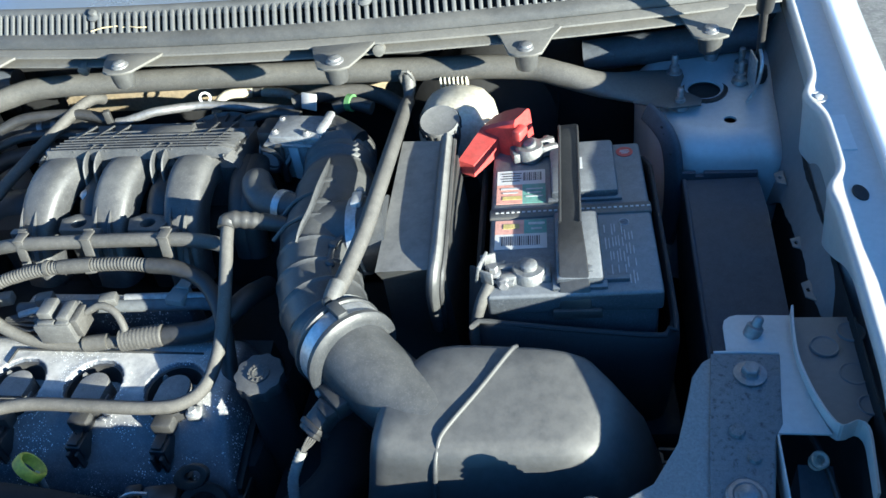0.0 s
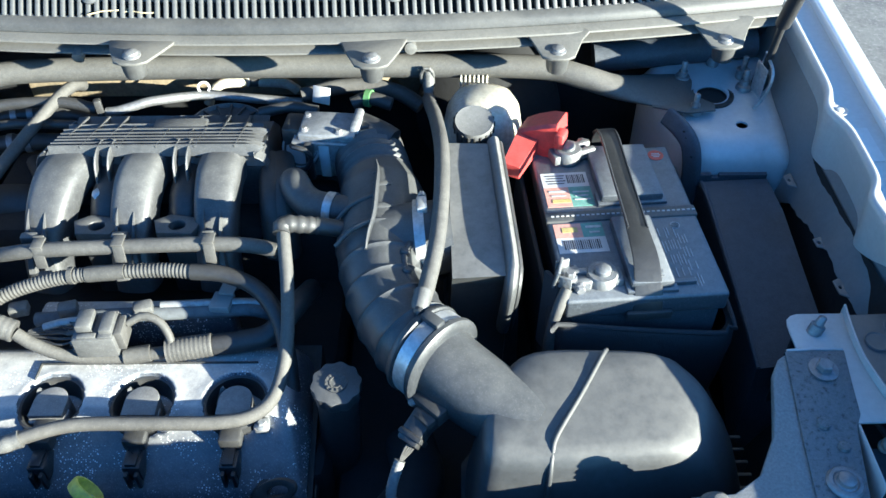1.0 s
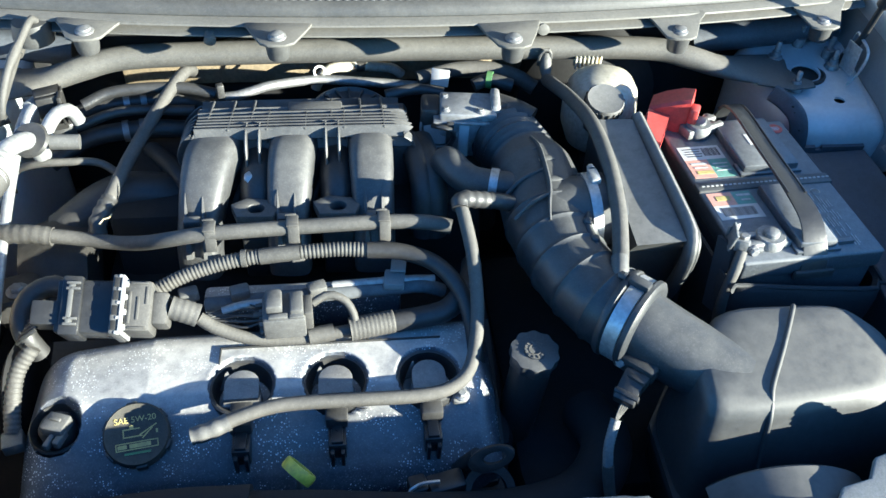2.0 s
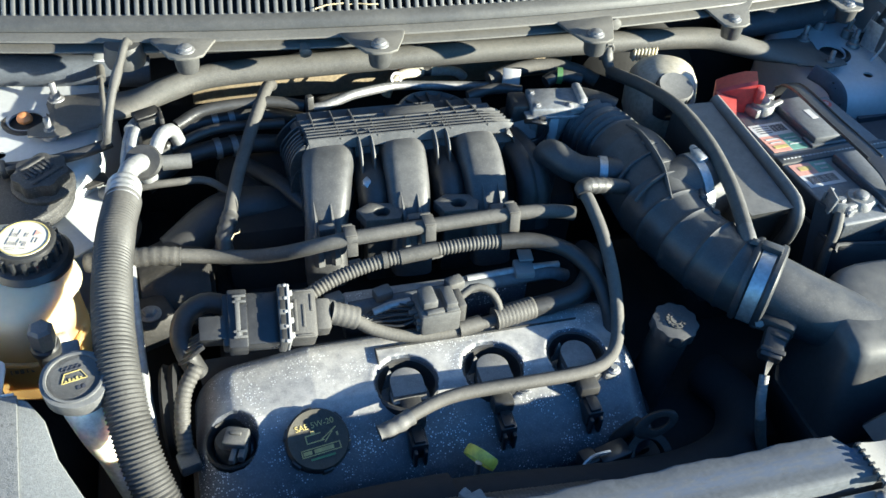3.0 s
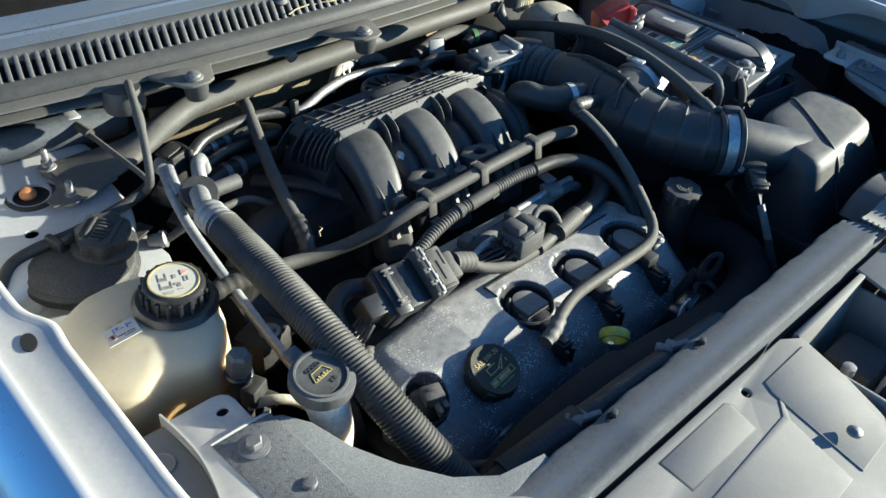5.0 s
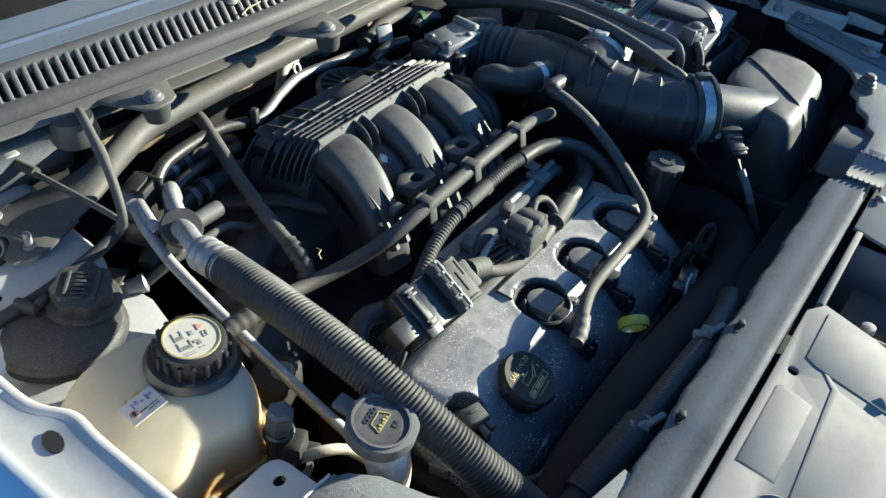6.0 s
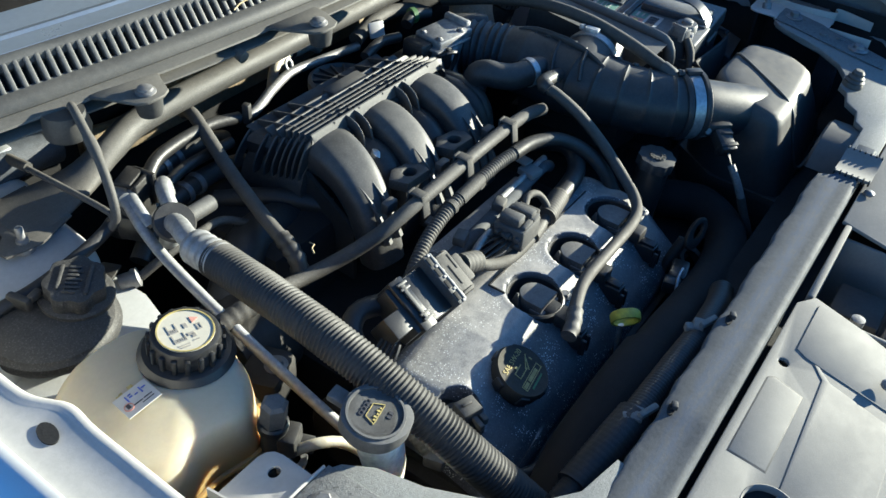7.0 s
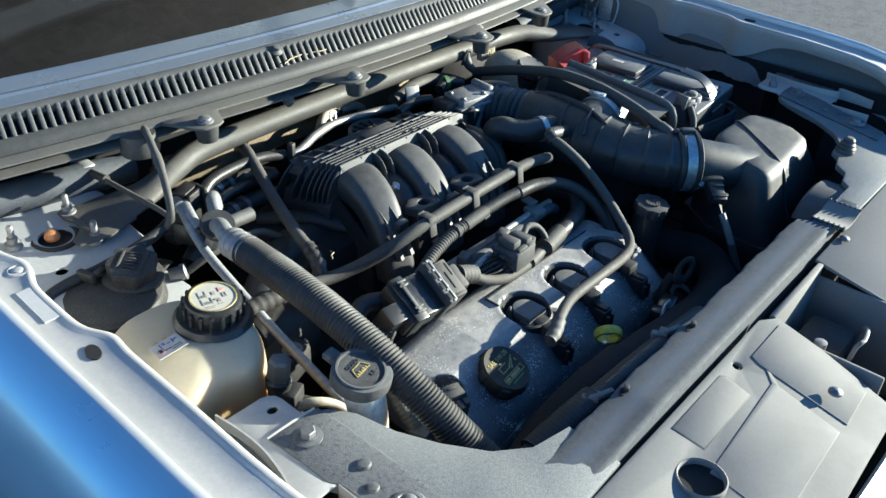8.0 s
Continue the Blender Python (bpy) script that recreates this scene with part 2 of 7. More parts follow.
bt.links.new(b_tc.outputs["Object"], b_sep.inputs[0])
b_way = bt.nodes.new("ShaderNodeMapping")
b_way.inputs["Scale"].default_value = (0.22, 1.0, 1.0)
bt.links.new(b_tc.outputs["Object"], b_way.inputs["Vector"])
for b_n in (b_big, b_fine):
    bt.links.new(b_way.outputs[0], b_n.inputs["Vector"])
b_shift = bt.nodes.new("ShaderNodeMath")
b_shift.inputs[1].default_value = 0.1875
bt.links.new(b_sep.outputs[1], b_shift.inputs[0])
bt.links.new(b_big.outputs["Fac"], b_off.inputs[0])
b_off.inputs[1].default_value = 0.008
bt.links.new(b_shift.outputs[0], b_off.inputs[2])
bt.links.new(b_off.outputs[0], b_dist.inputs[0])
for b_n, b_in, b_vals in ((b_map, b_dist, (0.012, 0.006, 0.0, 1.0)), (b_cut, b_fine, (0.36, 0.56, 0.15, 1.0))):
    for s, v in zip(("From Min", "From Max", "To Min", "To Max"), b_vals):
        b_n.inputs[s].default_value = v
    bt.links.new(b_in.outputs[0], b_n.inputs["Value"])
bt.links.new(b_map.outputs[0], b_mul.inputs[0])
bt.links.new(b_cut.outputs[0], b_mul.inputs[1])
bt.links.new(b_mul.outputs[0], b_mix.inputs[0])
bt.links.new(b_src, b_mix.inputs[6])
b_mix.inputs[7].default_value = (0.085, 0.102, 0.138, 1)
bt.links.new(b_mix.outputs[2], b_bs.inputs["Base Color"])

# Amber coolant shows through the tank's wall below its level.
tm = M["tank"].node_tree
t_bs = tm.nodes["Principled BSDF"]
src = t_bs.inputs["Base Color"].links[0].from_socket
t_tc, t_sep, t_map, t_mix = (tm.nodes.new(k) for k in ("ShaderNodeTexCoord", "ShaderNodeSeparateXYZ", "ShaderNodeMapRange", "ShaderNodeMix"))
t_nz = tm.nodes.new("ShaderNodeTexNoise")
t_nz.inputs["Scale"].default_value = 14
t_add = tm.nodes.new("ShaderNodeMath")
t_add.operation = "MULTIPLY_ADD"
t_mix.data_type = "RGBA"
tm.links.new(t_tc.outputs["Object"], t_sep.inputs[0])
tm.links.new(t_tc.outputs["Object"], t_nz.inputs["Vector"])
tm.links.new(t_nz.outputs["Fac"], t_add.inputs[0])
t_add.inputs[1].default_value = 0.03
tm.links.new(t_sep.outputs[2], t_add.inputs[2])
for s, v in zip(("From Min", "From Max", "To Min", "To Max"), (0.874, 0.812, 0.0, 1.0)):
    t_map.inputs[s].default_value = v
tm.links.new(t_add.outputs[0], t_map.inputs["Value"])
tm.links.new(t_map.outputs[0], t_mix.inputs[0])
tm.links.new(src, t_mix.inputs[6])
t_mix.inputs[7].default_value = (0.33, 0.205, 0.075, 1)
tm.links.new(t_mix.outputs[2], t_bs.inputs["Base Color"])


# ---- mesh helpers ----
def mesh_of(name, bm, material, angle=38):
    bmesh.ops.recalc_face_normals(bm, faces=bm.faces[:])
    me = bpy.data.meshes.new(name)
    bm.to_mesh(me)
    bm.free()
    me.materials.append(M[material])
    me.polygons.foreach_set("use_smooth", [True] * len(me.polygons))
    me.set_sharp_from_angle(angle=radians(angle))
    return me


def thing(name, loc, label, category, group="", kind=""):
    ob = new(name)
    ob.empty_display_size = 0.02
    ob.matrix_world = Matrix.Translation(loc)
    return tagged(ob, label, category, group, kind)


def world_of(ob):
    m = ob.matrix_basis.copy()
    while ob.parent:
        m = ob.parent.matrix_basis @ ob.matrix_parent_inverse @ m
        ob = ob.parent
    return m


def attach(ob, parent):
    ob.parent = parent
    ob.matrix_parent_inverse = world_of(parent).inverted()
    return ob


def part(name, bm, material, parent, label="", angle=38):
    ob = attach(new(name, mesh_of(name, bm, material, angle)), parent)
    return tagged(ob, label)


def solo(name, bm, material, label, category, group="", kind="", angle=38):
    return tagged(new(name, mesh_of(name, bm, material, angle)), label, category, group, kind)


def join(*bms):
    a = bms[0]
    for b in bms[1:]:
        me = bpy.data.meshes.new("tmp")
        b.to_mesh(me)
        b.free()
        a.from_mesh(me)
        bpy.data.meshes.remove(me)
    return a


def moved(bm, m):
    bm.transform(m)
    return bm


def bevel(bm, r, seg=2, sharp=30):
    es = [e for e in bm.edges if len(e.link_faces) == 2 and e.calc_face_angle(0) > radians(sharp)]
    bmesh.ops.bevel(bm, geom=es, offset=r, segments=seg, affect="EDGES", profile=0.5, clamp_overlap=True)
    return bm


def box(x0, x1, y0, y1, z0, z1, r=0.003, seg=2):
    bm = bmesh.new()
    bmesh.ops.create_cube(bm, size=1)
    bm.transform(Matrix.Translation(((x0 + x1) / 2, (y0 + y1) / 2, (z0 + z1) / 2)) @ Matrix.Diagonal((x1 - x0, y1 - y0, z1 - z0, 1)))
    return bevel(bm, r, seg) if r else bm


def cbox(c, size, r=0.003, yaw=0, pitch=0, roll=0, seg=2):
    """A rounded box by its centre, turned."""
    sx, sy, sz = (v / 2 for v in size)
    return moved(box(-sx, sx, -sy, sy, -sz, sz, r, seg), pose(*c, pitch, roll, yaw))


def spline(pts, step):
    """Points at even steps along a smooth curve through pts."""
    p = [Vector(q) for q in pts]
    p = [p[0] * 2 - p[1], *p, p[-1] * 2 - p[-2]]
    dense = []
    for a, b, c, d in zip(p, p[1:], p[2:], p[3:]):
        for k in range(24):
            t = k / 24
            dense.append(0.5 * ((2 * b) + (c - a) * t + (2 * a - 5 * b + 4 * c - d) * t * t + (3 * b - a - 3 * c + d) * t ** 3))
    dense.append(p[-2])
    s = np.r_[0, np.cumsum([(b - a).length for a, b in zip(dense, dense[1:])])]
    n = max(2, int(round(s[-1] / step)) + 1)
    arr = np.array(dense)
    at = np.linspace(0, s[-1], n)
    return [Vector(v) for v in np.stack([np.interp(at, s, arr[:, k]) for k in range(3)], 1)], at


def tube(pts, r, step=0.008, seg=14, rf=None, caps=True, wide=None, up=None, sq=2.0):
    """A round tube along a smooth curve; rf(s, length) scales its radius; wide(f) gives half width and half height by fraction."""
    c, at = spline(pts, step)
    bm = bmesh.new()
    n = Vector(up) if up else None
    rings = []
    for k, q in enumerate(c):
        d = (c[min(k + 1, len(c) - 1)] - c[max(k - 1, 0)]).normalized()
        if n is None:
            n = d.orthogonal()
        n = (n - d * n.dot(d)).normalized()
        b = d.cross(n)
        f = at[k] / at[-1]
        rr = r * (rf(at[k], at[-1]) if rf else 1)
        h, w = (wide(f)[1], wide(f)[0]) if wide else (rr, rr)
        bend = lambda v: math.copysign(abs(v) ** (2 / sq), v)
        rings.append([bm.verts.new(q + n * h * bend(math.cos(a)) + b * w * bend(math.sin(a))) for a in (2 * math.pi * i / seg for i in range(seg))])
    for u, v in zip(rings, rings[1:]):
        for i in range(seg):
            bm.faces.new((u[i], u[(i + 1) % seg], v[(i + 1) % seg], v[i]))
    if caps:
        bm.faces.new(rings[0][::-1])
        bm.faces.new(rings[-1])
    return bm


def rings_fn(pitch, depth, sharp=1.0):
    """Radius of a corrugated hose along its length."""
    return lambda s, length: 1 - depth * (0.5 - 0.5 * math.cos(2 * math.pi * s / pitch)) ** sharp


def lathe(profile, seg=24, m=None):
    """A turned shape from (radius, height) pairs; a profile that ends where it began makes a ring."""
    bm = bmesh.new()
    hoop = profile[0] == profile[-1]
    if hoop:
        profile = profile[:-1]
    rows = []
    for r, z in profile:
        if r < 1e-5:
            rows.append([bm.verts.new((0, 0, z))])
        else:
            rows.append([bm.verts.new((r * math.cos(a), r * math.sin(a), z)) for a in (2 * math.pi * i / seg for i in range(seg))])
    for u, v in zip(rows, rows[1:]):
        for i in range(seg):
            j = (i + 1) % seg
            if len(u) == 1 and len(v) > 1:
                bm.faces.new((u[0], v[i], v[j]))
            elif len(v) == 1 and len(u) > 1:
                bm.faces.new((u[i], u[j], v[0]))
            elif len(u) > 1:
                bm.faces.new((u[i], u[j], v[j], v[i]))
    if hoop:
        for i in range(seg):
            bm.faces.new((rows[-1][i], rows[-1][(i + 1) % seg], rows[0][(i + 1) % seg], rows[0][i]))
    elif len(rows[0]) > 1:
        bm.faces.new(rows[0][::-1])
    if not hoop and len(rows[-1]) > 1:
        bm.faces.new(rows[-1])
    return moved(bm, m) if m else bm


def at(x, y, z, way=(0, 0, 1)):
    """A pose whose z axis points along way."""
    return Matrix.Translation((x, y, z)) @ Vector(way).to_track_quat("Z", "Y").to_matrix().to_4x4()


def ellipse(cx, cy, a, b, n=20, turn=0):
    c, s = math.cos(radians(turn)), math.sin(radians(turn))
    return [(cx + a * math.cos(t) * c - b * math.sin(t) * s, cy + a * math.cos(t) * s + b * math.sin(t) * c) for t in (2 * math.pi * i / n for i in range(n))]


def smooth_outline(pts, n=6):
    """A closed outline rounded through its points."""
    p = [Vector(q) for q in pts]
    out = []
    for i in range(len(p)):
        a, b, c, d = (p[(i + k - 1) % len(p)] for k in range(4))
        for k in range(n):
            t = k / n
            out.append(tuple(0.5 * ((2 * b) + (c - a) * t + (2 * a - 5 * b + 4 * c - d) * t * t + (3 * b - a - 3 * c + d) * t ** 3)))
    return out


def plate(outline, top, thick, holes=(), r=0.0015):
    """A plate from an outline in plan, with holes through it; top: its height, or a function of x and y."""
    f = top if callable(top) else (lambda x, y: top)
    bm = bmesh.new()
    edges = []
    for loop in (outline, *holes):
        vs = [bm.verts.new((x, y, 0)) for x, y in loop]
        edges += [bm.edges.new((vs[i], vs[(i + 1) % len(vs)])) for i in range(len(vs))]
    bmesh.ops.triangle_fill(bm, use_beauty=True, use_dissolve=False, edges=edges)
    bmesh.ops.recalc_face_normals(bm, faces=bm.faces[:])
    flat = bm.faces[:]
    got = bmesh.ops.extrude_face_region(bm, geom=flat, use_keep_orig=True)
    low = {v for v in got["geom"] if isinstance(v, bmesh.types.BMVert)}
    for v in bm.verts:
        v.co.z = f(v.co.x, v.co.y) - (thick if v in low else 0)
    return bevel(bm, r, 2, 50) if r else bm


def loft(sections, closed=True, caps=True):
    """A skin over sections of equally many points."""
    bm = bmesh.new()
    rows = [[bm.verts.new(q) for q in s] for s in sections]
    for u, v in zip(rows, rows[1:]):
        for i in range(len(u) if closed else len(u) - 1):
            j = (i + 1) % len(u)
            bm.faces.new((u[i], u[j], v[j], v[i]))
    if caps and closed:
        bm.faces.new(rows[0][::-1])
        bm.faces.new(rows[-1])
    return bm


def rounded(w, d, r, n=5):
    """A rounded rectangle in plan round the origin."""
    out = []
    for cx, cy, a0 in ((w / 2 - r, d / 2 - r, 0), (-w / 2 + r, d / 2 - r, 90), (-w / 2 + r, -d / 2 + r, 180), (w / 2 - r, -d / 2 + r, 270)):
        out += [(cx + r * math.cos(radians(a0 + 90 * k / n)), cy + r * math.sin(radians(a0 + 90 * k / n))) for k in range(n + 1)]
    return out


def pillow(outline, levels):
    """A soft solid: an outline scaled at each level (z, scale, dx, dy)."""
    cx, cy = (sum(c) / len(outline) for c in zip(*outline))
    return loft([[(cx + (x - cx) * s + dx, cy + (y - cy) * s + dy, z) for x, y in outline] for z, s, dx, dy in levels])


def hex_bolt(p, r=0.008, h=0.007, washer=0.013, way=(0, 0, 1)):
    a = lathe([(washer, 0), (washer, 0.0015), (r * 1.15, 0.0025), (r * 1.15, 0.003)], 20)
    b = lathe([(r, 0.002), (r, h - 0.001), (r * 0.85, h), (0, h)], 6)
    return moved(join(a, b), at(*p, way))


def bars(rows, z, m, material, parent, name="printed_bar", label="", thick=0.0004):
    """Printed lines as flat bars: (x, y, length, height) on a plane at pose m."""
    pieces = [box(x - w / 2, x + w / 2, y - h / 2, y + h / 2, z, z + thick, 0) for x, y, w, h in rows]
    if len(pieces) > 40:
        return part(name, moved(join(*pieces), m), material, parent, label)
    for b in pieces:
        part(name, moved(b, m), material, parent, label)


# ---- ground and car body ----
def z_rim(y):
    """Height of the wing's upper edge along the car."""
    return float(np.interp(y, (-0.5, -0.35, -0.25, -0.15, -0.05, 0.05, 0.17, 0.35, 0.6, 0.9), (0.80, 0.85, 0.885, 0.908, 0.920, 0.926, 0.929, 0.938, 0.955, 0.985)))


def x_in(y):
    """How far the rim draws in towards the front."""
    return -0.85 * max(0.0, -y - 0.02) ** 2


def bell(y, c, w):
    return math.exp(-(((y - c) / w) ** 2))


g = bmesh.new()
bmesh.ops.create_grid(g, x_segments=2, y_segments=2, size=60)
solo("ground", g, "ground", "grey gravel ground under and around the car", "ground", kind="structure")


def front_drop(s, y):
    """The right-hand wing falls away towards its headlamp."""
    f = max(0.0, min(1.0, (-0.095 - y) / 0.09))
    return 0.024 * f * f * (3 - 2 * f) if s > 0 else 0.0


car = thing("car_body", (0, 0.2, 0.0), "silver car front with its hood raised, dusty painted sheet metal", "car body")
YS = [0.95 - 0.04 * k for k in range(36)]
for s in (-1, 1):
    # outer wing skin, rolled over the rim
    rows = []
    for y in YS:
        zr, dx = z_rim(y) - front_drop(s, y), x_in(y)
        prof = [(0.7455, -0.030), (0.7455, 0.0030), (0.7462, 0.0075), (0.7485, 0.0095), (0.755, 0.0088), (0.768, 0.0035), (0.785, -0.008), (0.800, -0.026), (0.812, -0.052), (0.822, -0.084),
                (0.829, -0.125), (0.834, -0.19), (0.836, -0.28), (0.836, -0.40), (0.830, -0.52), (0.820, -0.62)]
        rows.append([(s * (x + dx * (1 + 3 * max(0, x - 0.75))), y, zr + dz) for x, dz in prof])
    wing = part("wing", loft(rows, closed=False), "paint", car, "glossy silver wing reflecting blue sky", 60)
    # rail between wing and bay, with scalloped inner edge
    rows = []
    for k in range(141):
        y = 0.62 - 0.0065 * k
        zr, dx = z_rim(y) - front_drop(s, y), x_in(y)
        skirt = -0.075 + (0.052 / (1 + math.exp((y - 0.125) / 0.02)))
        xi = 0.707 - 0.014 / (1 + math.exp((y - 0.19) / 0.009)) - 0.013 * bell(y, 0.336, 0.028) - 0.005 * bell(y, 0.18, 0.02)
        rows.append([(s * (x + dx), y, zr + dz) for x, dz in ((xi + 0.006, skirt), (xi + 0.002, -0.016), (xi, -0.006), (xi + 0.001, -0.001), (xi + 0.004, 0.0008), (xi + 0.008, 0.0004), (xi + 0.0115, -0.0012), (0.728, -0.0012), (0.740, -0.0012), (0.7458, -0.0012), (0.7460, -0.008), (0.7460, -0.06))])
    rail = part("wing_rail", loft(rows, closed=False), "sill", car, "dusty painted rail along the wing", 50)
    for hy in (0.168,):
        # Flat black disc on the rail stands in for the slot's dark inside.
        part("slot_shade", plate(ellipse(s * 0.7195, hy, 0.0068, 0.0115, 20, 10 * s), lambda x, y: z_rim(y) + 0.0004, 0.004, r=0), "deep", rail)
    part("rail_bolt", lathe([(0.0110, -0.001), (0.0115, 0.0006), (0.0098, 0.0010), (0.0086, 0.0002), (0.0052, 0.0002), (0.0050, 0.0016), (0.0036, 0.0022), (0.0, 0.0018)], 20, at(s * 0.709, 0.330, z_rim(0.330) - 0.0008)), "sill", rail, "flat bolt head in a round dish")
    part("rail_label", plate([(s * 0.712, 0.235), (s * 0.730, 0.235), (s * 0.729, 0.295), (s * 0.711, 0.295)], lambda x, y: z_rim(y) + 0.0002, 0.001, r=0), "label", rail, "pale sticker")
    # inner wing panel with a ragged lower edge
    rows = []
    for k in range(181):
        y = 0.60 - 0.0051 * k
        zr, dx = z_rim(y) - front_drop(s, y), x_in(y)
        low = 0.815 + 0.004 * math.sin(y * 41) + 0.0025 * math.sin(y * 97 + 1) + 0.0012 * math.sin(y * 311) - 0.12 * bell(y, 0.47, 0.12)
        out = 0.020 / (1 + math.exp((y - 0.105) / 0.012))
        out -= 0.016 / (1 + math.exp((0.365 - y) / 0.012)) if s > 0 else 0.0
        rows.append([(s * (x + dx + out), y, z) for x, z in ((0.716 - out, zr - 0.02), (0.712, zr - 0.06), (0.700, 0.5 * (zr - 0.06 + low)), (0.688, low), (0.6915, low - 0.001), (0.7035, 0.5 * (zr - 0.06 + low)), (0.7155, zr - 0.06), (0.720 - out, zr - 0.02))])
    panel = part("inner_wing", loft(rows, closed=False), "wing_shaded", car, "dusty inner wing panel", 60)
    for ty, tl in ((0.345, 0.030), (0.225, 0.022), (0.150, 0.034)):
        part("edge_tab", plate([(s * 0.692, ty - tl / 2), (s * 0.681, ty - tl * 0.3), (s * 0.680, ty + tl * 0.3), (s * 0.692, ty + tl / 2)], 0.817, 0.002, [ellipse(s * 0.6855, ty, 0.002, 0.003, 10)], 0.0006), "wing_shaded", panel)
    # dark wheel-arch liner below
    rows = [[(s * 0.705, y, 0.86), (s * 0.69, y, 0.72), (s * 0.60, y, 0.60), (s * 0.56, y, 0.44)] for y in (0.62, 0.3, 0.0, -0.32)]
    part("arch_liner", loft(rows, closed=False), "deep", car, "black plastic arch liner")
    # strut tower
    t_out = smooth_outline([(s * (0.534 if s > 0 else 0.520), 0.565), (s * (0.532 if s > 0 else 0.515), 0.47), *[(s * x, y) for x, y in (((0.547, 0.408), (0.570, 0.380), (0.61, 0.371), (0.66, 0.370), (0.696, 0.378)) if s > 0 else ((0.522, 0.395), (0.565, 0.360), (0.64, 0.345), (0.710, 0.350)))], (s * (0.702 if s > 0 else 0.715), 0.48), (s * 0.71, 0.58)], 6)
    t_top = lambda x, y: 0.862 + 0.12 * (y - 0.47)
    inset = lambda d: [(x + (s * 0.615 - x) * d / 0.10, y + (0.475 - y) * d / 0.10) for x, y in t_out]
    edge_r = 0.030 if s > 0 else 0.014
    roll = [(inset(edge_r * (1 - math.sin(a))), edge_r * 1.1 * (1 - math.cos(a))) for a in (math.pi / 2 * k / 7 for k in range(8))]
    sides = [[(x, y, t_top(x, y) - dz) for x, y in o] for o, dz in roll] + [[(x, y, 0.62) for x, y in t_out]]
    tower = part("strut_tower", join(plate(inset(edge_r), t_top, 0.003, [ellipse(s * 0.606, 0.479, 0.021, 0.019, 22), ellipse(s * 0.633, 0.416, 0.008, 0.007, 14)], 0), loft(sides, caps=False)), "tower", car, "painted strut tower top with studs and a hole")
    part("strut_cup", lathe([(0.0, 0.79), (0.02, 0.79), (0.0225, 0.862), (0.0265, 0.8645), (0.030, 0.8635), (0.030, 0.858), (0.0205, 0.857)], 24, Matrix.Translation((s * 0.606, 0.479, 0))), "iron", tower)
    for sx, sy in ((0.570, 0.512), (0.573, 0.440), (0.652, 0.49)):
        m = at(s * sx, sy, 0.8665 + 0.1 * (sy - 0.47))
        part("stud", lathe([(0.0115, -0.003), (0.0105, 0.002), (0.0068, 0.0035), (0.0064, 0.010), (0.0042, 0.011), (0.0042, 0.024), (0.003, 0.026)], 12, m), "bolt", tower)
part("amber_plug", lathe([(0.009, 0.0), (0.010, 0.004), (0.007, 0.010), (0.0, 0.012)], 14, at(-0.608, 0.483, 0.860)), "amber", car, "orange rubber plug in the tower hole")
part("apron", plate([(-0.712, 0.380), (-0.514, 0.392), (-0.509, 0.345), (-0.522, 0.292), (-0.555, 0.268), (-0.712, 0.255)], lambda x, y: 0.803 + 0.10 * (y - 0.30), 0.004, r=0.0015), "tower", car, "painted shelf below the canister")
for (x, y, z) in ((0.655, 0.515, 0.875), (0.62, 0.545, 0.878)):
    part("stud", lathe([(0.009, -0.012), (0.009, 0.006), (0.004, 0.007), (0.004, 0.025), (0.003, 0.026)], 12, at(x, y, z)), "bolt", car)
part("bracket", join(tube([(0.66, 0.50, 0.862), (0.668, 0.497, 0.885), (0.672, 0.492, 0.915), (0.668, 0.484, 0.925)], 0.0022, seg=8), tube([(0.655, 0.445, 0.862), (0.664, 0.442, 0.885), (0.668, 0.446, 0.915), (0.668, 0.484, 0.925)], 0.0022, seg=8)), "zinc", car, "bent zinc bracket on the tower")
part("bracket_plate", cbox((0.662, 0.470, 0.892), (0.002, 0.03, 0.045), 0.0008, 8), "zinc", car)
for s in (-1, 1):
    # sheet metal behind the towers under the cowl, its shade put into dark colours
    part("cowl_side", box(*sorted((s * 0.50, s * 0.74)), 0.585, 0.60, 0.80, 0.935, 0.006), "deep", car)
    part("cowl_channel", tube([(s * 0.45, 0.560, 0.875), (s * 0.56, 0.560, 0.885), (s * 0.68, 0.565, 0.895)], 0.022, seg=14), "shield", car)
# Near-black fillers added to close the bay, so that no ground shows.
part("bulkhead", box(-0.74, 0.74, 0.60, 0.63, 0.40, 0.972, 0.004), "deep", car, "near-black bulkhead filler")
part("undertray", box(-0.70, 0.70, -0.42, 0.62, 0.38, 0.40, 0.004), "deep", car, "added black floor under the engine bay")
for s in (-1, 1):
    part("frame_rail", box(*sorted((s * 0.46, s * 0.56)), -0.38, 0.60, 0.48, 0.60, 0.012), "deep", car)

for s in (-1, 1):
    for wy in (0.35, 3.1):
        part("wheel", lathe([(0.10, -0.105), (0.22, -0.105), (0.31, -0.10), (0.335, -0.08), (0.335, 0.08), (0.31, 0.10), (0.22, 0.105), (0.10, 0.105)], 40, at(s * 0.725, wy, 0.335, (1, 0, 0))), "rubber", car, "black tyre")
part("floor_pan", box(-0.70, 0.70, 0.62, 3.6, 0.25, 0.40, 0.03), "deep", car)
part("cabin_body", box(-0.835, 0.835, 0.96, 3.9, 0.35, 0.93, 0.06), "paint", car, "silver doors and flanks")

# ---- cowl, windscreen, hood ----
def y_lip(x):
    return 0.462 + 0.19 * x * x


cowl = thing("cowl", (0, 0.55, 0.96), "dusty grey plastic cowl with a slotted air grille", "cowl")


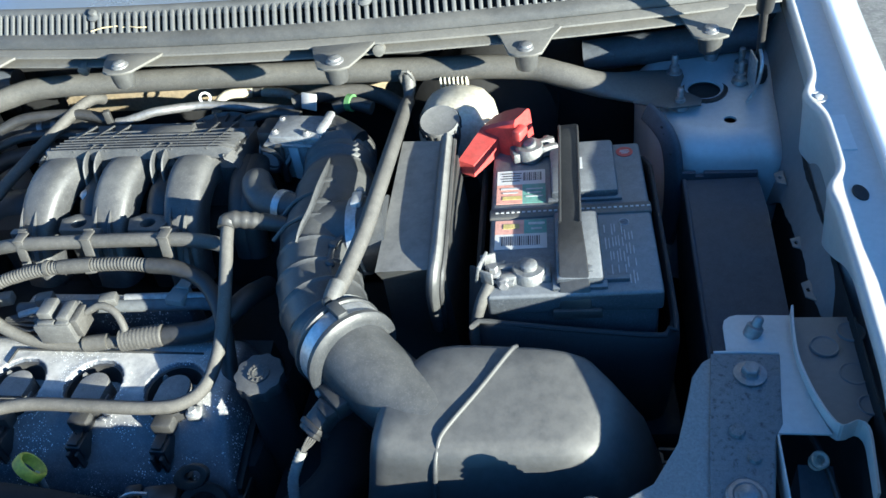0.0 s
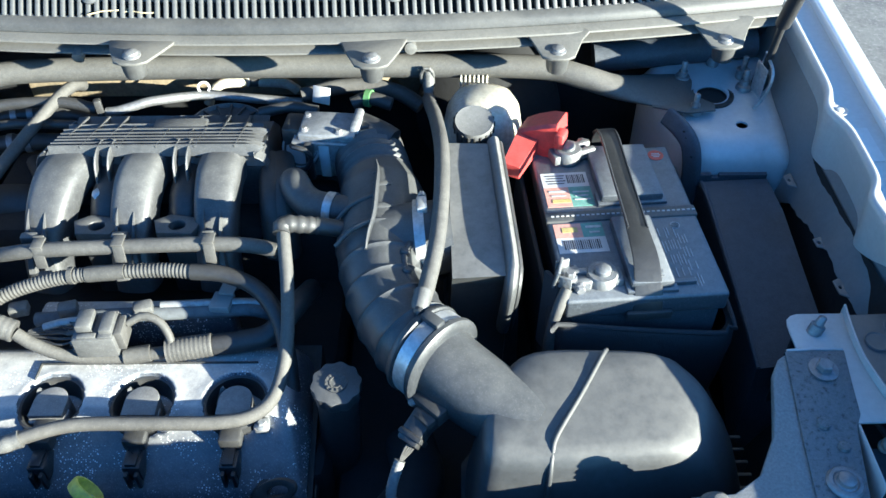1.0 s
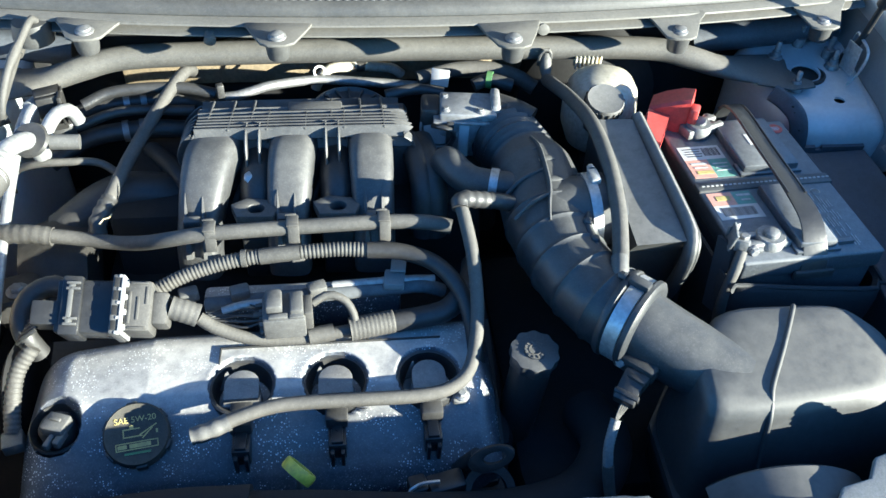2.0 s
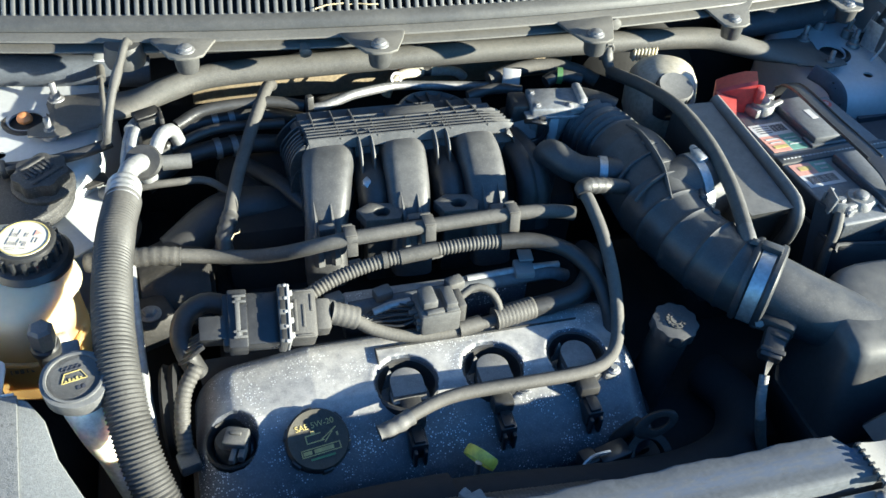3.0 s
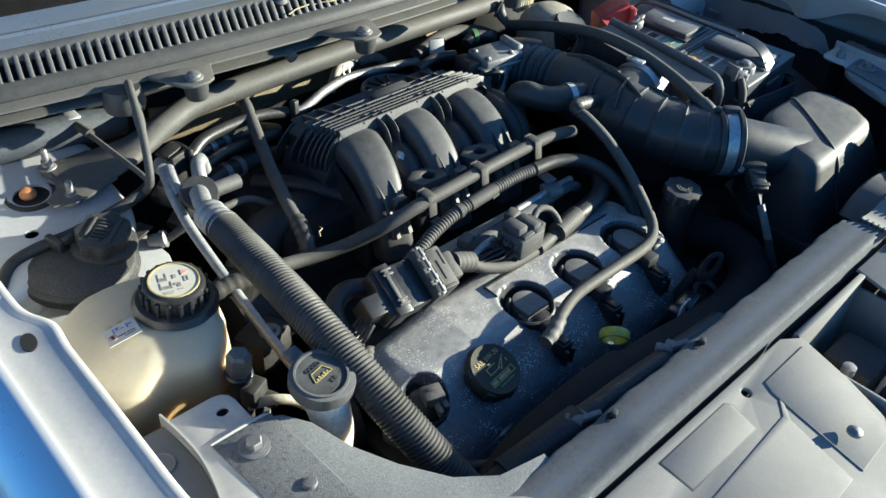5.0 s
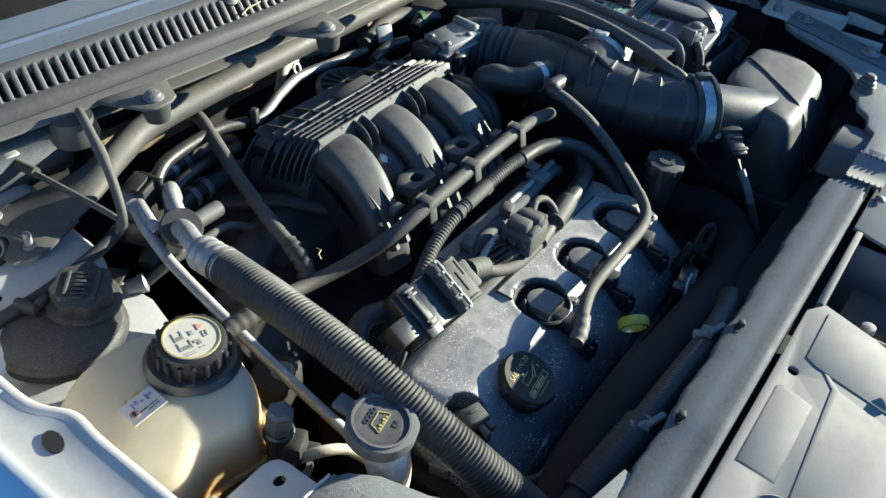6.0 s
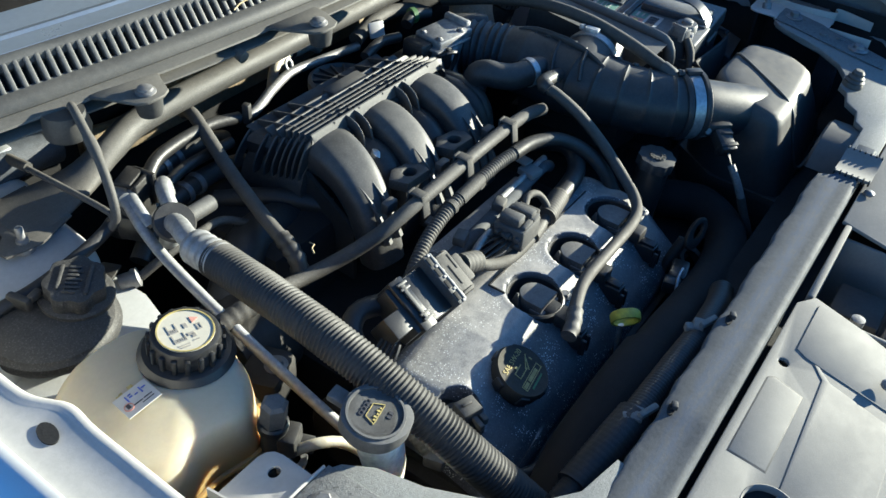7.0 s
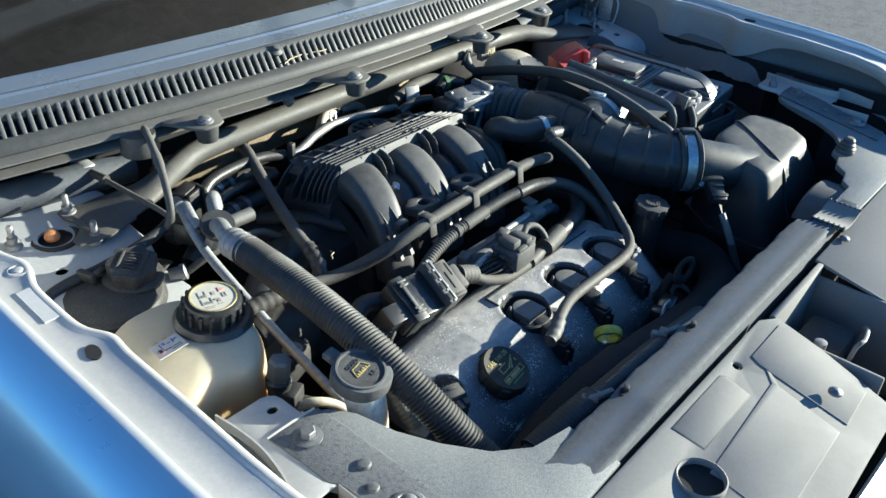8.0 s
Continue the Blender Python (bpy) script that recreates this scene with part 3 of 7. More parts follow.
def strip(prof, x0=-0.70, x1=0.70, n=48):
    """A length of cowl: a profile of (y from the lip, z) swept across the car."""
    return loft([[(x, y_lip(x) + dy, z - 0.03 * x * x * (1 if abs(x) > 0 else 0)) for dy, z in prof] for x in (x0 + (x1 - x0) * k / n for k in range(n + 1))])


part("seal_strip", strip([(0.012, 0.966), (0.001, 0.968), (-0.0035, 0.9735), (-0.0025, 0.981), (0.003, 0.9865), (0.010, 0.989), (0.0125, 0.986)]), "lip", cowl, "dark rounded rubber seal strip")
part("flange", strip([(0.004, 0.9725), (-0.010, 0.9705), (-0.0165, 0.9675), (-0.0175, 0.9655), (-0.015, 0.9645), (0.004, 0.968)]), "flange", cowl, "pale dusty sheet flange")
part("lower_flange", strip([(0.010, 0.958), (-0.008, 0.957), (-0.0175, 0.9535), (-0.018, 0.9515), (0.010, 0.952)]), "flange", cowl)
# Near-black fills stand in for the shade below the seal and behind slats.
part("gap_shade", strip([(0.012, 0.940), (0.0, 0.945), (0.0, 0.966), (0.012, 0.966)]), "deep", cowl, "near-black fill under the seal, in place of shade")
part("grille_bed", strip([(0.020, 0.960), (0.020, 0.980), (0.038, 1.004), (0.046, 1.000), (0.046, 0.960)]), "deep", cowl, "near-black fill behind the slats, in place of shade")
part("grille_front_edge", strip([(0.0115, 0.960), (0.0115, 0.9870), (0.0140, 0.9885), (0.0165, 0.985), (0.0165, 0.960)]), "cowl", cowl)
part("grille_border", strip([(0.0285, 1.0030), (0.0285, 1.0115), (0.0310, 1.0140), (0.0400, 1.0155), (0.0425, 1.0145), (0.0425, 0.990)]), "cowl", cowl, "grey plastic border over the grille")
part("rear_panel", strip([(0.0405, 0.965), (0.0405, 1.0120), (0.0430, 1.0150), (0.066, 1.0175), (0.069, 1.0205), (0.074, 1.0205), (0.077, 1.0185), (0.100, 1.0208), (0.118, 1.0232), (0.121, 1.019), (0.121, 0.965)]), "cowl_panel", cowl, "smooth silver painted cowl panel")
sl = bmesh.new()
bmesh.ops.create_cube(sl, size=1)
sl.transform(Matrix.Translation((0, 0.0085, 0.0165)) @ pose(0, 0, 0, 54) @ Matrix.Diagonal((0.0058, 0.0340, 0.012, 1)))
slat_mesh = mesh_of("slat", bevel(sl, 0.0016, 2), "cowl")
for k in range(113):
    x = -0.644 + 0.0115 * k
    ob = attach(new("slat", slat_mesh), cowl)
    ob.matrix_basis = pose(x, y_lip(x) + 0.0150, 0.9790 - 0.03 * x * x, 0, 0, math.degrees(math.atan(0.38 * x)))
for x in (-0.226, 0.17, 0.46):
    part("push_clip", lathe([(0.010, 0), (0.011, 0.003), (0.006, 0.006), (0.005, 0.010), (0.0, 0.011)], 14, at(x, y_lip(x) + 0.030, 1.006 - 0.03 * x * x, (0, -0.5, 1))), "cowl", cowl)
bolt_x = ((-0.394, 0.445, 0.965), (-0.156, 0.408, 0.974), (0.142, 0.408, 0.966), (0.381, 0.450, 0.950), (0.61, 0.49, 0.940))
for bx, by, zb in bolt_x:
    yb, zf = y_lip(bx) - 0.009, 0.970 - 0.03 * bx * bx
    pts = [(bx - 0.044, yb - 0.002), (bx - 0.034, by + 0.018), (bx - 0.021, by - 0.012), (bx - 0.010, by - 0.018), (bx + 0.010, by - 0.018), (bx + 0.021, by - 0.012), (bx + 0.034, by + 0.018), (bx + 0.044, yb - 0.002), (bx + 0.040, yb + 0.003), (bx - 0.040, yb + 0.003)]
    tab = part("bolt_tab", plate(pts, lambda x, y: zb - 0.0005 + (zf - 0.0008 - zb) * min(1.0, max(0.0, (y - by) / (yb - by))), 0.004, r=0.0012), "flange", cowl, "scalloped flange tab")
    part("boss", lathe([(0.013, -0.024), (0.0145, -0.018), (0.016, -0.002)], 18, at(bx, by - 0.002, zb - 0.002)), "lip", tab)
    part("bolt", lathe([(0.0115, 0), (0.0115, 0.002), (0.0085, 0.0035), (0.0082, 0.006), (0.004, 0.0075), (0, 0.0078)], 18, at(bx, by, zb)), "bolt", tab, "round bolt head")
part("pin", lathe([(0.007, -0.014), (0.008, 0), (0.004, 0.002)], 12, at(-0.245, 0.450, 0.946, (0, -1, -0.3))), "flange", cowl)
part("pin", lathe([(0.007, -0.014), (0.008, 0), (0.0, 0.002)], 12, at(0.19, 0.446, 0.958, (0, -1, 0.2))), "flange", cowl)

screen = thing("windscreen", (0, 0.66, 1.0), "raked windscreen glass above the cowl", "windscreen")
part("pane", loft([[(x, 0.578 + 0.19 * x * x + dy, z - 0.03 * x * x) for x in (-0.68 + 0.0567 * k for k in range(25))] for dy, z in ((0.004, 1.0205), (0.56, 1.385))], closed=False), "glass", screen)
# Band widened well past a printed edge, standing in for the dark glass.
part("dark_pane_band", loft([[(x, 0.576 + 0.19 * x * x + dy, z - 0.03 * x * x) for x in (-0.68 + 0.0567 * k for k in range(25))] for dy, z in ((0.0, 1.021), (0.06, 1.0635), (0.115, 1.0995))], closed=False), "frit", screen, "black edge band, widened to stand in for dark glass")
part("roof", box(-0.66, 0.66, 1.12, 2.3, 1.375, 1.415, 0.02), "paint", screen, "silver roof")
part("dash_shade", box(-0.70, 0.70, 0.80, 1.3, 0.93, 0.97, 0.01), "deep", screen, "dark dashboard behind the glass")
wip = thing("wiper", (-0.10, 0.62, 1.01), "black windscreen wiper resting above the cowl", "wiper", "wipers")
part("arm", tube([(0.02, 0.600, 1.038), (-0.10, 0.640, 1.058), (-0.42, 0.700, 1.072)], 0.007, seg=10), "wiper", wip)
part("pivot", lathe([(0.016, -0.01), (0.016, 0.012), (0.010, 0.018), (0, 0.019)], 16, at(0.02, 0.600, 1.033)), "wiper", wip)
part("blade", tube([(0.0, 0.655, 1.056), (-0.3, 0.71, 1.069), (-0.56, 0.765, 1.077)], 0.006, seg=8), "rubber", wip)

# the raised hood, hinged behind the cowl
hood = thing("hood", (0, 0.66, 1.04), "raised silver hood seen from its underside", "hood")
HM = pose(0, 0.735, 1.125, -60)
for nm, zz, mt in (("outer_skin", 0.012, "paint"), ("inner_frame", -0.012, "inner_paint")):
    pts = [(x, y) for x, y in ((-0.72, 0.0), (0.72, 0.0), (0.73, -0.55), (0.66, -0.92), (0.45, -1.02), (0.0, -1.06), (-0.45, -1.02), (-0.66, -0.92), (-0.73, -0.55))]
    part(nm, moved(plate(pts, zz, 0.014, r=0.004), HM), mt, hood)
# Black pad added unseen to cut bounce and darken the windscreen's reflection.
part("bounce_pad", moved(plate([(-0.60, -0.08), (0.60, -0.08), (0.60, -0.60), (0.48, -0.88), (-0.48, -0.88), (-0.60, -0.60)], -0.027, 0.012, r=0.003), HM), "deep", hood, "added black pad that cuts light bounced off the hood")
for s in (-1, 1):
    part("hinge", tube([(s * 0.70, 0.63, 0.93), (s * 0.70, 0.68, 1.02), (s * 0.69, 0.725, 1.13)], 0.010, seg=8), "inner_paint", hood)
rod = thing("hood_strut", (0.674, 0.494, 0.868), "thin black gas strut holding the hood up", "hood strut")
part("rod", tube([(0.674, 0.494, 0.872), (0.668, 0.470, 0.930), (0.664, 0.452, 0.985)], 0.005, seg=10), "wiper", rod)
part("cylinder", tube([(0.664, 0.452, 0.985), (0.66, 0.40, 1.10), (0.655, 0.30, 1.33)], 0.010, seg=12), "wiper", rod)
part("ball_joint", lathe([(0.009, -0.012), (0.012, 0.0), (0.010, 0.012), (0.0, 0.015)], 14, at(0.674, 0.494, 0.872)), "rubber", rod)

# ---- front support panel ----
def z_sup(x, y):
    """Height of the front panel."""
    return float(np.interp(y, (-0.45, -0.36, -0.23, -0.12, 0.0, 0.08), (0.782, 0.800, 0.826, 0.838, 0.853, 0.858)))


front = thing("radiator_support", (0, -0.25, 0.80), "pale grey dusty radiator support with covers and worn beam", "radiator support")
# long beam over the radiator
beam_rows = []
for k in range(61):
    x = -0.470 + 0.671 * k / 60
    yb = -0.166 if x < 0.186 else -0.184
    yb += 0.0012 * math.sin(x * 61) + 0.0007 * math.sin(x * 173)
    low = max(0.0, (-0.315 - x) / 0.09)
    beam_rows.append([(x, y, z - low * (0.0035 + 0.12 * max(0.0, -0.166 - y))) for y, z in ((yb, 0.795), (yb, 0.829), (yb - 0.002, 0.8338), (yb - 0.005, 0.8350), (-0.191, 0.8352), (-0.196, 0.8348), (-0.204, 0.8350), (-0.211, 0.8358), (-0.2150, 0.8352), (-0.2175, 0.833), (-0.2185, 0.826), (-0.2185, 0.795))])
beam = part("beam", loft(beam_rows), "beam", front, "worn painted beam with scuffed channel")
for cx in (-0.171, -0.322):
    # Flat black plates in place of shaded clip holes.
    part("clip_hole_shade", plate(ellipse(cx, -0.176, 0.008, 0.0035, 14, 12), 0.8362, 0.002, r=0), "deep", beam)
for s in (-1, 1):
    if s > 0:
        inner = [(0.637, 0.029), (0.600, 0.030), (0.580, 0.028), (0.567, 0.019), (0.557, 0.002), (0.549, -0.034), (0.541, -0.065), (0.519, -0.104), (0.492, -0.121), (0.452, -0.124), (0.440, -0.138), (0.410, -0.146), (0.396, -0.166), (0.366, -0.172), (0.355, -0.186), (0.272, -0.186)]
        outer = [(0.272, -0.222), (0.50, -0.225), (0.57, -0.20), (0.604, -0.165), (0.613, -0.123), (0.622, -0.060), (0.630, -0.045), (0.632, -0.018)]
    else:
        inner = [(0.637, 0.029), (0.600, 0.030), (0.580, 0.028), (0.566, 0.020), (0.550, -0.004), (0.537, -0.045), (0.515, -0.085), (0.485, -0.125), (0.450, -0.150), (0.40, -0.160)]
        outer = [(0.40, -0.222), (0.50, -0.225), (0.57, -0.20), (0.604, -0.165), (0.613, -0.123), (0.622, -0.060), (0.630, -0.045), (0.632, -0.018)]
    strap_o = [(0.6355, 0.0275), (0.575, 0.0265), (0.5725, 0.0), (0.566, -0.075), (0.563, -0.126), (0.560, -0.165), (0.602, -0.163), (0.6115, -0.123), (0.6205, -0.060), (0.6285, -0.045), (0.6305, -0.018)]
    lift = -0.0015
    corner = part("corner_panel", plate([(s * x, y) for x, y in inner + outer], lambda x, y: z_sup(x, y) - 0.004, 0.010, r=0.002), "corner_steel", front, "dusty speckled corner panel")
    part("steel_plate", plate([(s * x, y) for x, y in strap_o], lambda x, y: z_sup(x, y) + lift, 0.002, r=0.001), "galv", front, "speckled zinc plate, dirty")
    part("bolt", hex_bolt((s * 0.607, 0.004, z_sup(0.6, 0.004) + lift), 0.0080, 0.010, 0.0145), "bolt", front, "hexagon flange bolt")
    part("bolt", lathe([(0.0165, 0.0), (0.0170, 0.002), (0.0150, 0.0042), (0.0118, 0.0046), (0.0105, 0.0036), (0.0088, 0.0048), (0.0080, 0.0085), (0.0045, 0.0105), (0.0, 0.0108)], 26, at(s * 0.592, -0.114, z_sup(0.6, -0.114) + lift - 0.0005)), "bolt", front, "round flanged bolt head")
    part("plate_hem", tube([(s * 0.578, 0.0285, 0.8515), (s * 0.607, 0.0300, 0.8520), (s * 0.635, 0.0300, 0.8515)], 0.0018, seg=8), "sill", front)
    part("plate_flange", box(*sorted((s * 0.6225, s * 0.6240)), -0.125, -0.056, 0.815, 0.846, 0.0004), "sill", front)
    part("rivet", lathe([(0.007, 0), (0.006, 0.003), (0.0, 0.004)], 12, at(s * 0.590, -0.055, z_sup(0.6, -0.055) + lift)), "galv", front)
    part("rivet", lathe([(0.006, 0), (0.005, 0.003), (0.0, 0.004)], 12, at(s * 0.602, -0.079, z_sup(0.6, -0.079) + lift)), "galv", front)
    # bracket plate behind it
    back = [(0.654, 0.080), (0.604, 0.0795), (0.5965, 0.077), (0.5915, 0.072), (0.5895, 0.064), (0.5895, 0.020), (0.618, -0.054), (0.667, -0.053), (0.657, -0.025), (0.650, 0.022)]
    br = part("wing_bracket", plate([(s * x, y) for x, y in back], lambda x, y: 0.8505 - 0.10 * max(0.0, 0.01 - y), 0.003, [ellipse(s * 0.6065, 0.058, 0.006, 0.005, 14)] if s < 0 else (), 0.0008), "sill", front, "dusty painted bracket plate")
    fl_pts = [(0.654, 0.084, 0.860), (0.6505, 0.055, 0.860), (0.6495, 0.022, 0.859), (0.6535, -0.006, 0.858), (0.660, -0.030, 0.857), (0.668, -0.048, 0.856), (0.675, -0.052, 0.856), (0.687, -0.046, 0.856), (0.6935, -0.054, 0.855), (0.692, -0.080, 0.853), (0.689, -0.112, 0.850)]
    flange, _ = spline(fl_pts, 0.005)
    part("bracket_flange", loft([[(s * (q.x - 0.0010), q.y, q.z), (s * (q.x + 0.0010), q.y, q.z), (s * (q.x + 0.0010), q.y, 0.834), (s * (q.x - 0.0010), q.y, 0.834)] for q in flange]), "sill", br, "wavy upright flange")
    web = part("bracket_web", plate([(s * x, y) for x, y in ((0.655, 0.080), (0.712, 0.082), (0.712, -0.020), (0.692, -0.046), (0.687, -0.0435), (0.675, -0.049), (0.669, -0.046), (0.661, -0.030), (0.6545, -0.006), (0.6505, 0.022), (0.6515, 0.055))], lambda x, y: 0.8475 - 0.0025 / (1 + math.exp((y - 0.030) / 0.002)), 0.003, r=0.0006), "wing_shaded", br, "blue-grey web with round recesses")
    for hx, hy, ha in ((0.677, 0.043, 0.0120), (0.7035, 0.062, 0.0115), (0.697, 0.013, 0.0120), (0.703, -0.022, 0.010)):
        part("round_recess", lathe([(ha + 0.0010, -0.001), (ha + 0.0008, 0.0010), (ha, 0.0014), (ha - 0.0010, 0.0010), (ha - 0.0016, 0.0002), (0.0, 0.0)], 24, at(s * hx, hy, 0.8478 if hy > 0.03 else 0.8453)), "wing_shaded", web, "shallow round recess")
    part("bracket_skirt", box(*sorted((s * 0.600, s * 0.690)), 0.062, 0.066, 0.72, 0.846, 0.001), "deep", front)
    # hidden skirt added only to block sun; headlamp mounting below
    part("shadow_skirt", box(*sorted((s * 0.30, s * 0.56)), -0.214, -0.206, 0.66, z_sup(0, -0.21) - 0.010, 0.001), "deep", front)
    part("lamp_carrier", box(*sorted((s * 0.48, s * 0.66)), -0.34, -0.10, 0.62, 0.74, 0.02), "deep", front)
    sm = at(s * 0.658, -0.062, 0.818, (0.1 * s, -0.35, 0.9))
    part("lamp_screw", lathe([(0.78 * r, 0.85 * h) for r, h in [(0.0, -0.009), (0.0085, -0.009), (0.0092, -0.006), (0.0068, -0.0045), (0.0068, 0.0), (0.0098, 0.002), (0.0100, 0.0055), (0.0080, 0.0072), (0.0052, 0.0060), (0.0046, -0.002), (0.0, -0.002)]], 20, sm), "white", front, "cream plastic adjuster ring")
    part("lamp_housing", bevel(loft([[(s * 0.640, -0.095, 0.60), (s * 0.690, -0.095, 0.60), (s * 0.690, -0.050, 0.60), (s * 0.640, -0.050, 0.60)], [(s * 0.645, -0.085, 0.785), (s * 0.676, -0.085, 0.785), (s * 0.674, -0.054, 0.800), (s * 0.645, -0.054, 0.800)]]), 0.006, 3), "shield", front, "grey lamp housing neck")
part("bump_stop", lathe([(0.0155, -0.003), (0.0165, 0.002), (0.0145, 0.006), (0.0155, 0.009), (0.0125, 0.012), (0.0130, 0.015), (0.0095, 0.018), (0.0095, 0.022), (0.006, 0.026), (0.0, 0.027)], 22, at(0.468, -0.139, 0.8325, (0.05, -0.1, 1))), "grey", front, "ribbed rubber bump stop")
part("stud", lathe([(0.008, -0.003), (0.008, 0.008), (0.0050, 0.009), (0.0045, 0.017), (0.003, 0.019)], 10, at(0.615, 0.055, 0.851, (0.35, 0.25, 1))), "bolt", front, "bent threaded stud")
# sheet cover with the latch opening and a round hole
cov = [(-0.56, -0.225), (-0.075, -0.225), (-0.050, -0.240), (-0.055, -0.300), (-0.076, -0.402), (-0.30, -0.404), (-0.45, -0.392), (-0.56, -0.360)]
sheet = part("cover_sheet", plate(cov, lambda x, y: z_sup(x, y) - 0.006, 0.006, [ellipse(-0.352, -0.288, 0.023, 0.023, 28), ellipse(-0.173, -0.242, 0.0055, 0.0055, 14)], 0.002), "cover", front, "pale grey dusty plastic cover")
part("cover_sheet", plate([(0.115, -0.225), (0.50, -0.225), (0.56, -0.25), (0.56, -0.33), (0.45, -0.388), (0.115, -0.402)], lambda x, y: z_sup(x, y) - 0.006, 0.006, (), 0.002), "cover", front, "pale grey dusty plastic cover")
raised = part("raised_step", plate([(-0.145, -0.247), (-0.062, -0.247), (-0.064, -0.300), (-0.080, -0.366), (-0.150, -0.368), (-0.150, -0.26)], lambda x, y: z_sup(x, y) - 0.0046, 0.006, r=0.0012), "cover", front)
part("raised_pad", plate([(-0.335, -0.290), (-0.165, -0.282), (-0.150, -0.268), (-0.150, -0.2745), (-0.162, -0.29), (-0.168, -0.366), (-0.335, -0.368)], lambda x, y: z_sup(x, y) - 0.0049, 0.006, r=0.001), "cover", front)
part("data_plate", plate([(-0.318, -0.236), (-0.206, -0.236), (-0.2, -0.242), (-0.203, -0.272), (-0.314, -0.272)], lambda x, y: z_sup(x, y) - 0.0054, 0.003, r=0.0005), "cover", front, "faded pale data plate, unreadable")
part("plate_edge", plate([(-0.3195, -0.2348), (-0.2055, -0.2348), (-0.1988, -0.2415), (-0.2018, -0.2733), (-0.3155, -0.2733)], lambda x, y: z_sup(x, y) - 0.0057, 0.003, r=0.0004), "brace", front, "thin dark outline of the plate")
part("screw", lathe([(0.008, 0), (0.008, 0.003), (0.004, 0.006), (0, 0.0065)], 14, at(-0.124, -0.341, 0.806)), "bolt", front)
part("screw", lathe([(0.007, 0), (0.007, 0.003), (0.004, 0.005), (0, 0.0055)], 14, at(0.196, -0.236, 0.821)), "bolt", front)
part("hole_cup", lathe([(0.0, 0.745), (0.022, 0.745), (0.0235, 0.800), (0.0235, 0.806)], 24, Matrix.Translation((-0.352, -0.288, 0))), "deep", front)
part("hole_dish", lathe([(0.0232, 0.808), (0.0236, 0.8125), (0.0248, 0.8138), (0.0262, 0.8128), (0.0262, 0.806), (0.0232, 0.806), (0.0232, 0.808)], 30, Matrix.Translation((-0.352, -0.288, 0))), "cover", front, "dished rim round the hole")
# latch well
for b in ((-0.052, -0.046, -0.375, -0.232, 0.66, 0.800), (0.109, 0.115, -0.375, -0.232, 0.66, 0.800), (-0.052, 0.115, -0.238, -0.230, 0.66, 0.818)):
    part("latch_wall", box(*b, 0.002), "cover", front)
part("latch_floor", box(-0.052, 0.115, -0.38, -0.23, 0.65, 0.66, 0.002), "deep", front)
part("front_edge", loft([[(x, -0.414 - dy + 0.10 * x * x, z - 0.012) for dy, z in ((0.0, 0.788), (0.004, 0.795), (0.02, 0.788), (0.06, 0.765), (0.11, 0.72), (0.14, 0.65), (0.145, 0.40))] for x in (-0.74 + 0.037 * k for k in range(41))], closed=False), "paint", front, "silver front bumper skin")
latch = thing("hood_latch", (0.03, -0.30, 0.70), "dark steel hood latch with a wire hook", "latch")
part("latch_body", box(0.0, 0.065, -0.315, -0.255, 0.66, 0.772, 0.006), "iron", latch)
part("hook", tube([(0.01, -0.32, 0.70), (0.015, -0.325, 0.775), (0.03, -0.33, 0.785), (0.06, -0.325, 0.783), (0.072, -0.318, 0.768), (0.075, -0.318, 0.70)], 0.003, seg=8), "bolt", latch)
part("post", lathe([(0.006, 0), (0.006, 0.11), (0.008, 0.115), (0.008, 0.125), (0, 0.127)], 12, at(-0.012, -0.29, 0.66)), "bolt", latch)
# right-hand end of the beam: sprung clip plate
clip_rows = []
for k in range(13):
    x = 0.196 + 0.006 * k
    zz = 0.838 - 0.007 * math.sin(math.pi * k / 12)
    clip_rows.append([(x, -0.184, zz), (x, -0.232, zz), (x, -0.232, zz - 0.004), (x, -0.184, zz - 0.004)])
part("clip_plate", loft(clip_rows), "cover", front, "curved pale clip plate")
for ex in (0.196, 0.268):
    part("clip_edge", join(*[box(ex - 0.003, ex + 0.003, -0.232 + 0.0075 * k, -0.2295 + 0.0075 * k, 0.832, 0.8395, 0.0006) for k in range(7)]), "black", front)
# Box added under the clip plate to stop sun leaking onto the engine.
part("sun_block", box(0.190, 0.31, -0.218, -0.190, 0.74, 0.826, 0.003), "black", front)
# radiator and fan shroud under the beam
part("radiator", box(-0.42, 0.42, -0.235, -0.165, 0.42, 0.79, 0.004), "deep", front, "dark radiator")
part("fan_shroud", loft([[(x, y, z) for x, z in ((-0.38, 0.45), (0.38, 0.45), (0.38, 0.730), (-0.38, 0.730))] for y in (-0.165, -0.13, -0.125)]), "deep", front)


# ---- engine bay: large things ----
# strut brace
brace = thing("strut_brace", (0, 0.508, 0.86), "dusty dark tubular strut brace bolted across the towers", "strut brace")


def brace_size(f):
    e = min(f, 1 - f)
    k = min(1.0, e / 0.13)
    k = k * k * (3 - 2 * k)
    return (0.046 + (0.0165 - 0.046) * k, 0.0045 + (0.0165 - 0.0045) * k)


part("brace_tube", tube([(-0.570, 0.479, 0.867), (-0.54, 0.480, 0.868), (-0.475, 0.482, 0.874), (-0.425, 0.490, 0.886), (-0.37, 0.503, 0.8935), (-0.25, 0.508, 0.895), (0, 0.510, 0.896), (0.25, 0.508, 0.895), (0.37, 0.503, 0.8935), (0.425, 0.490, 0.886), (0.475, 0.482, 0.874), (0.54, 0.480, 0.868), (0.570, 0.479, 0.867)], 0.0165, step=0.012, seg=22, wide=brace_size, up=(0, 0, 1)), "brace", brace, "", 60)
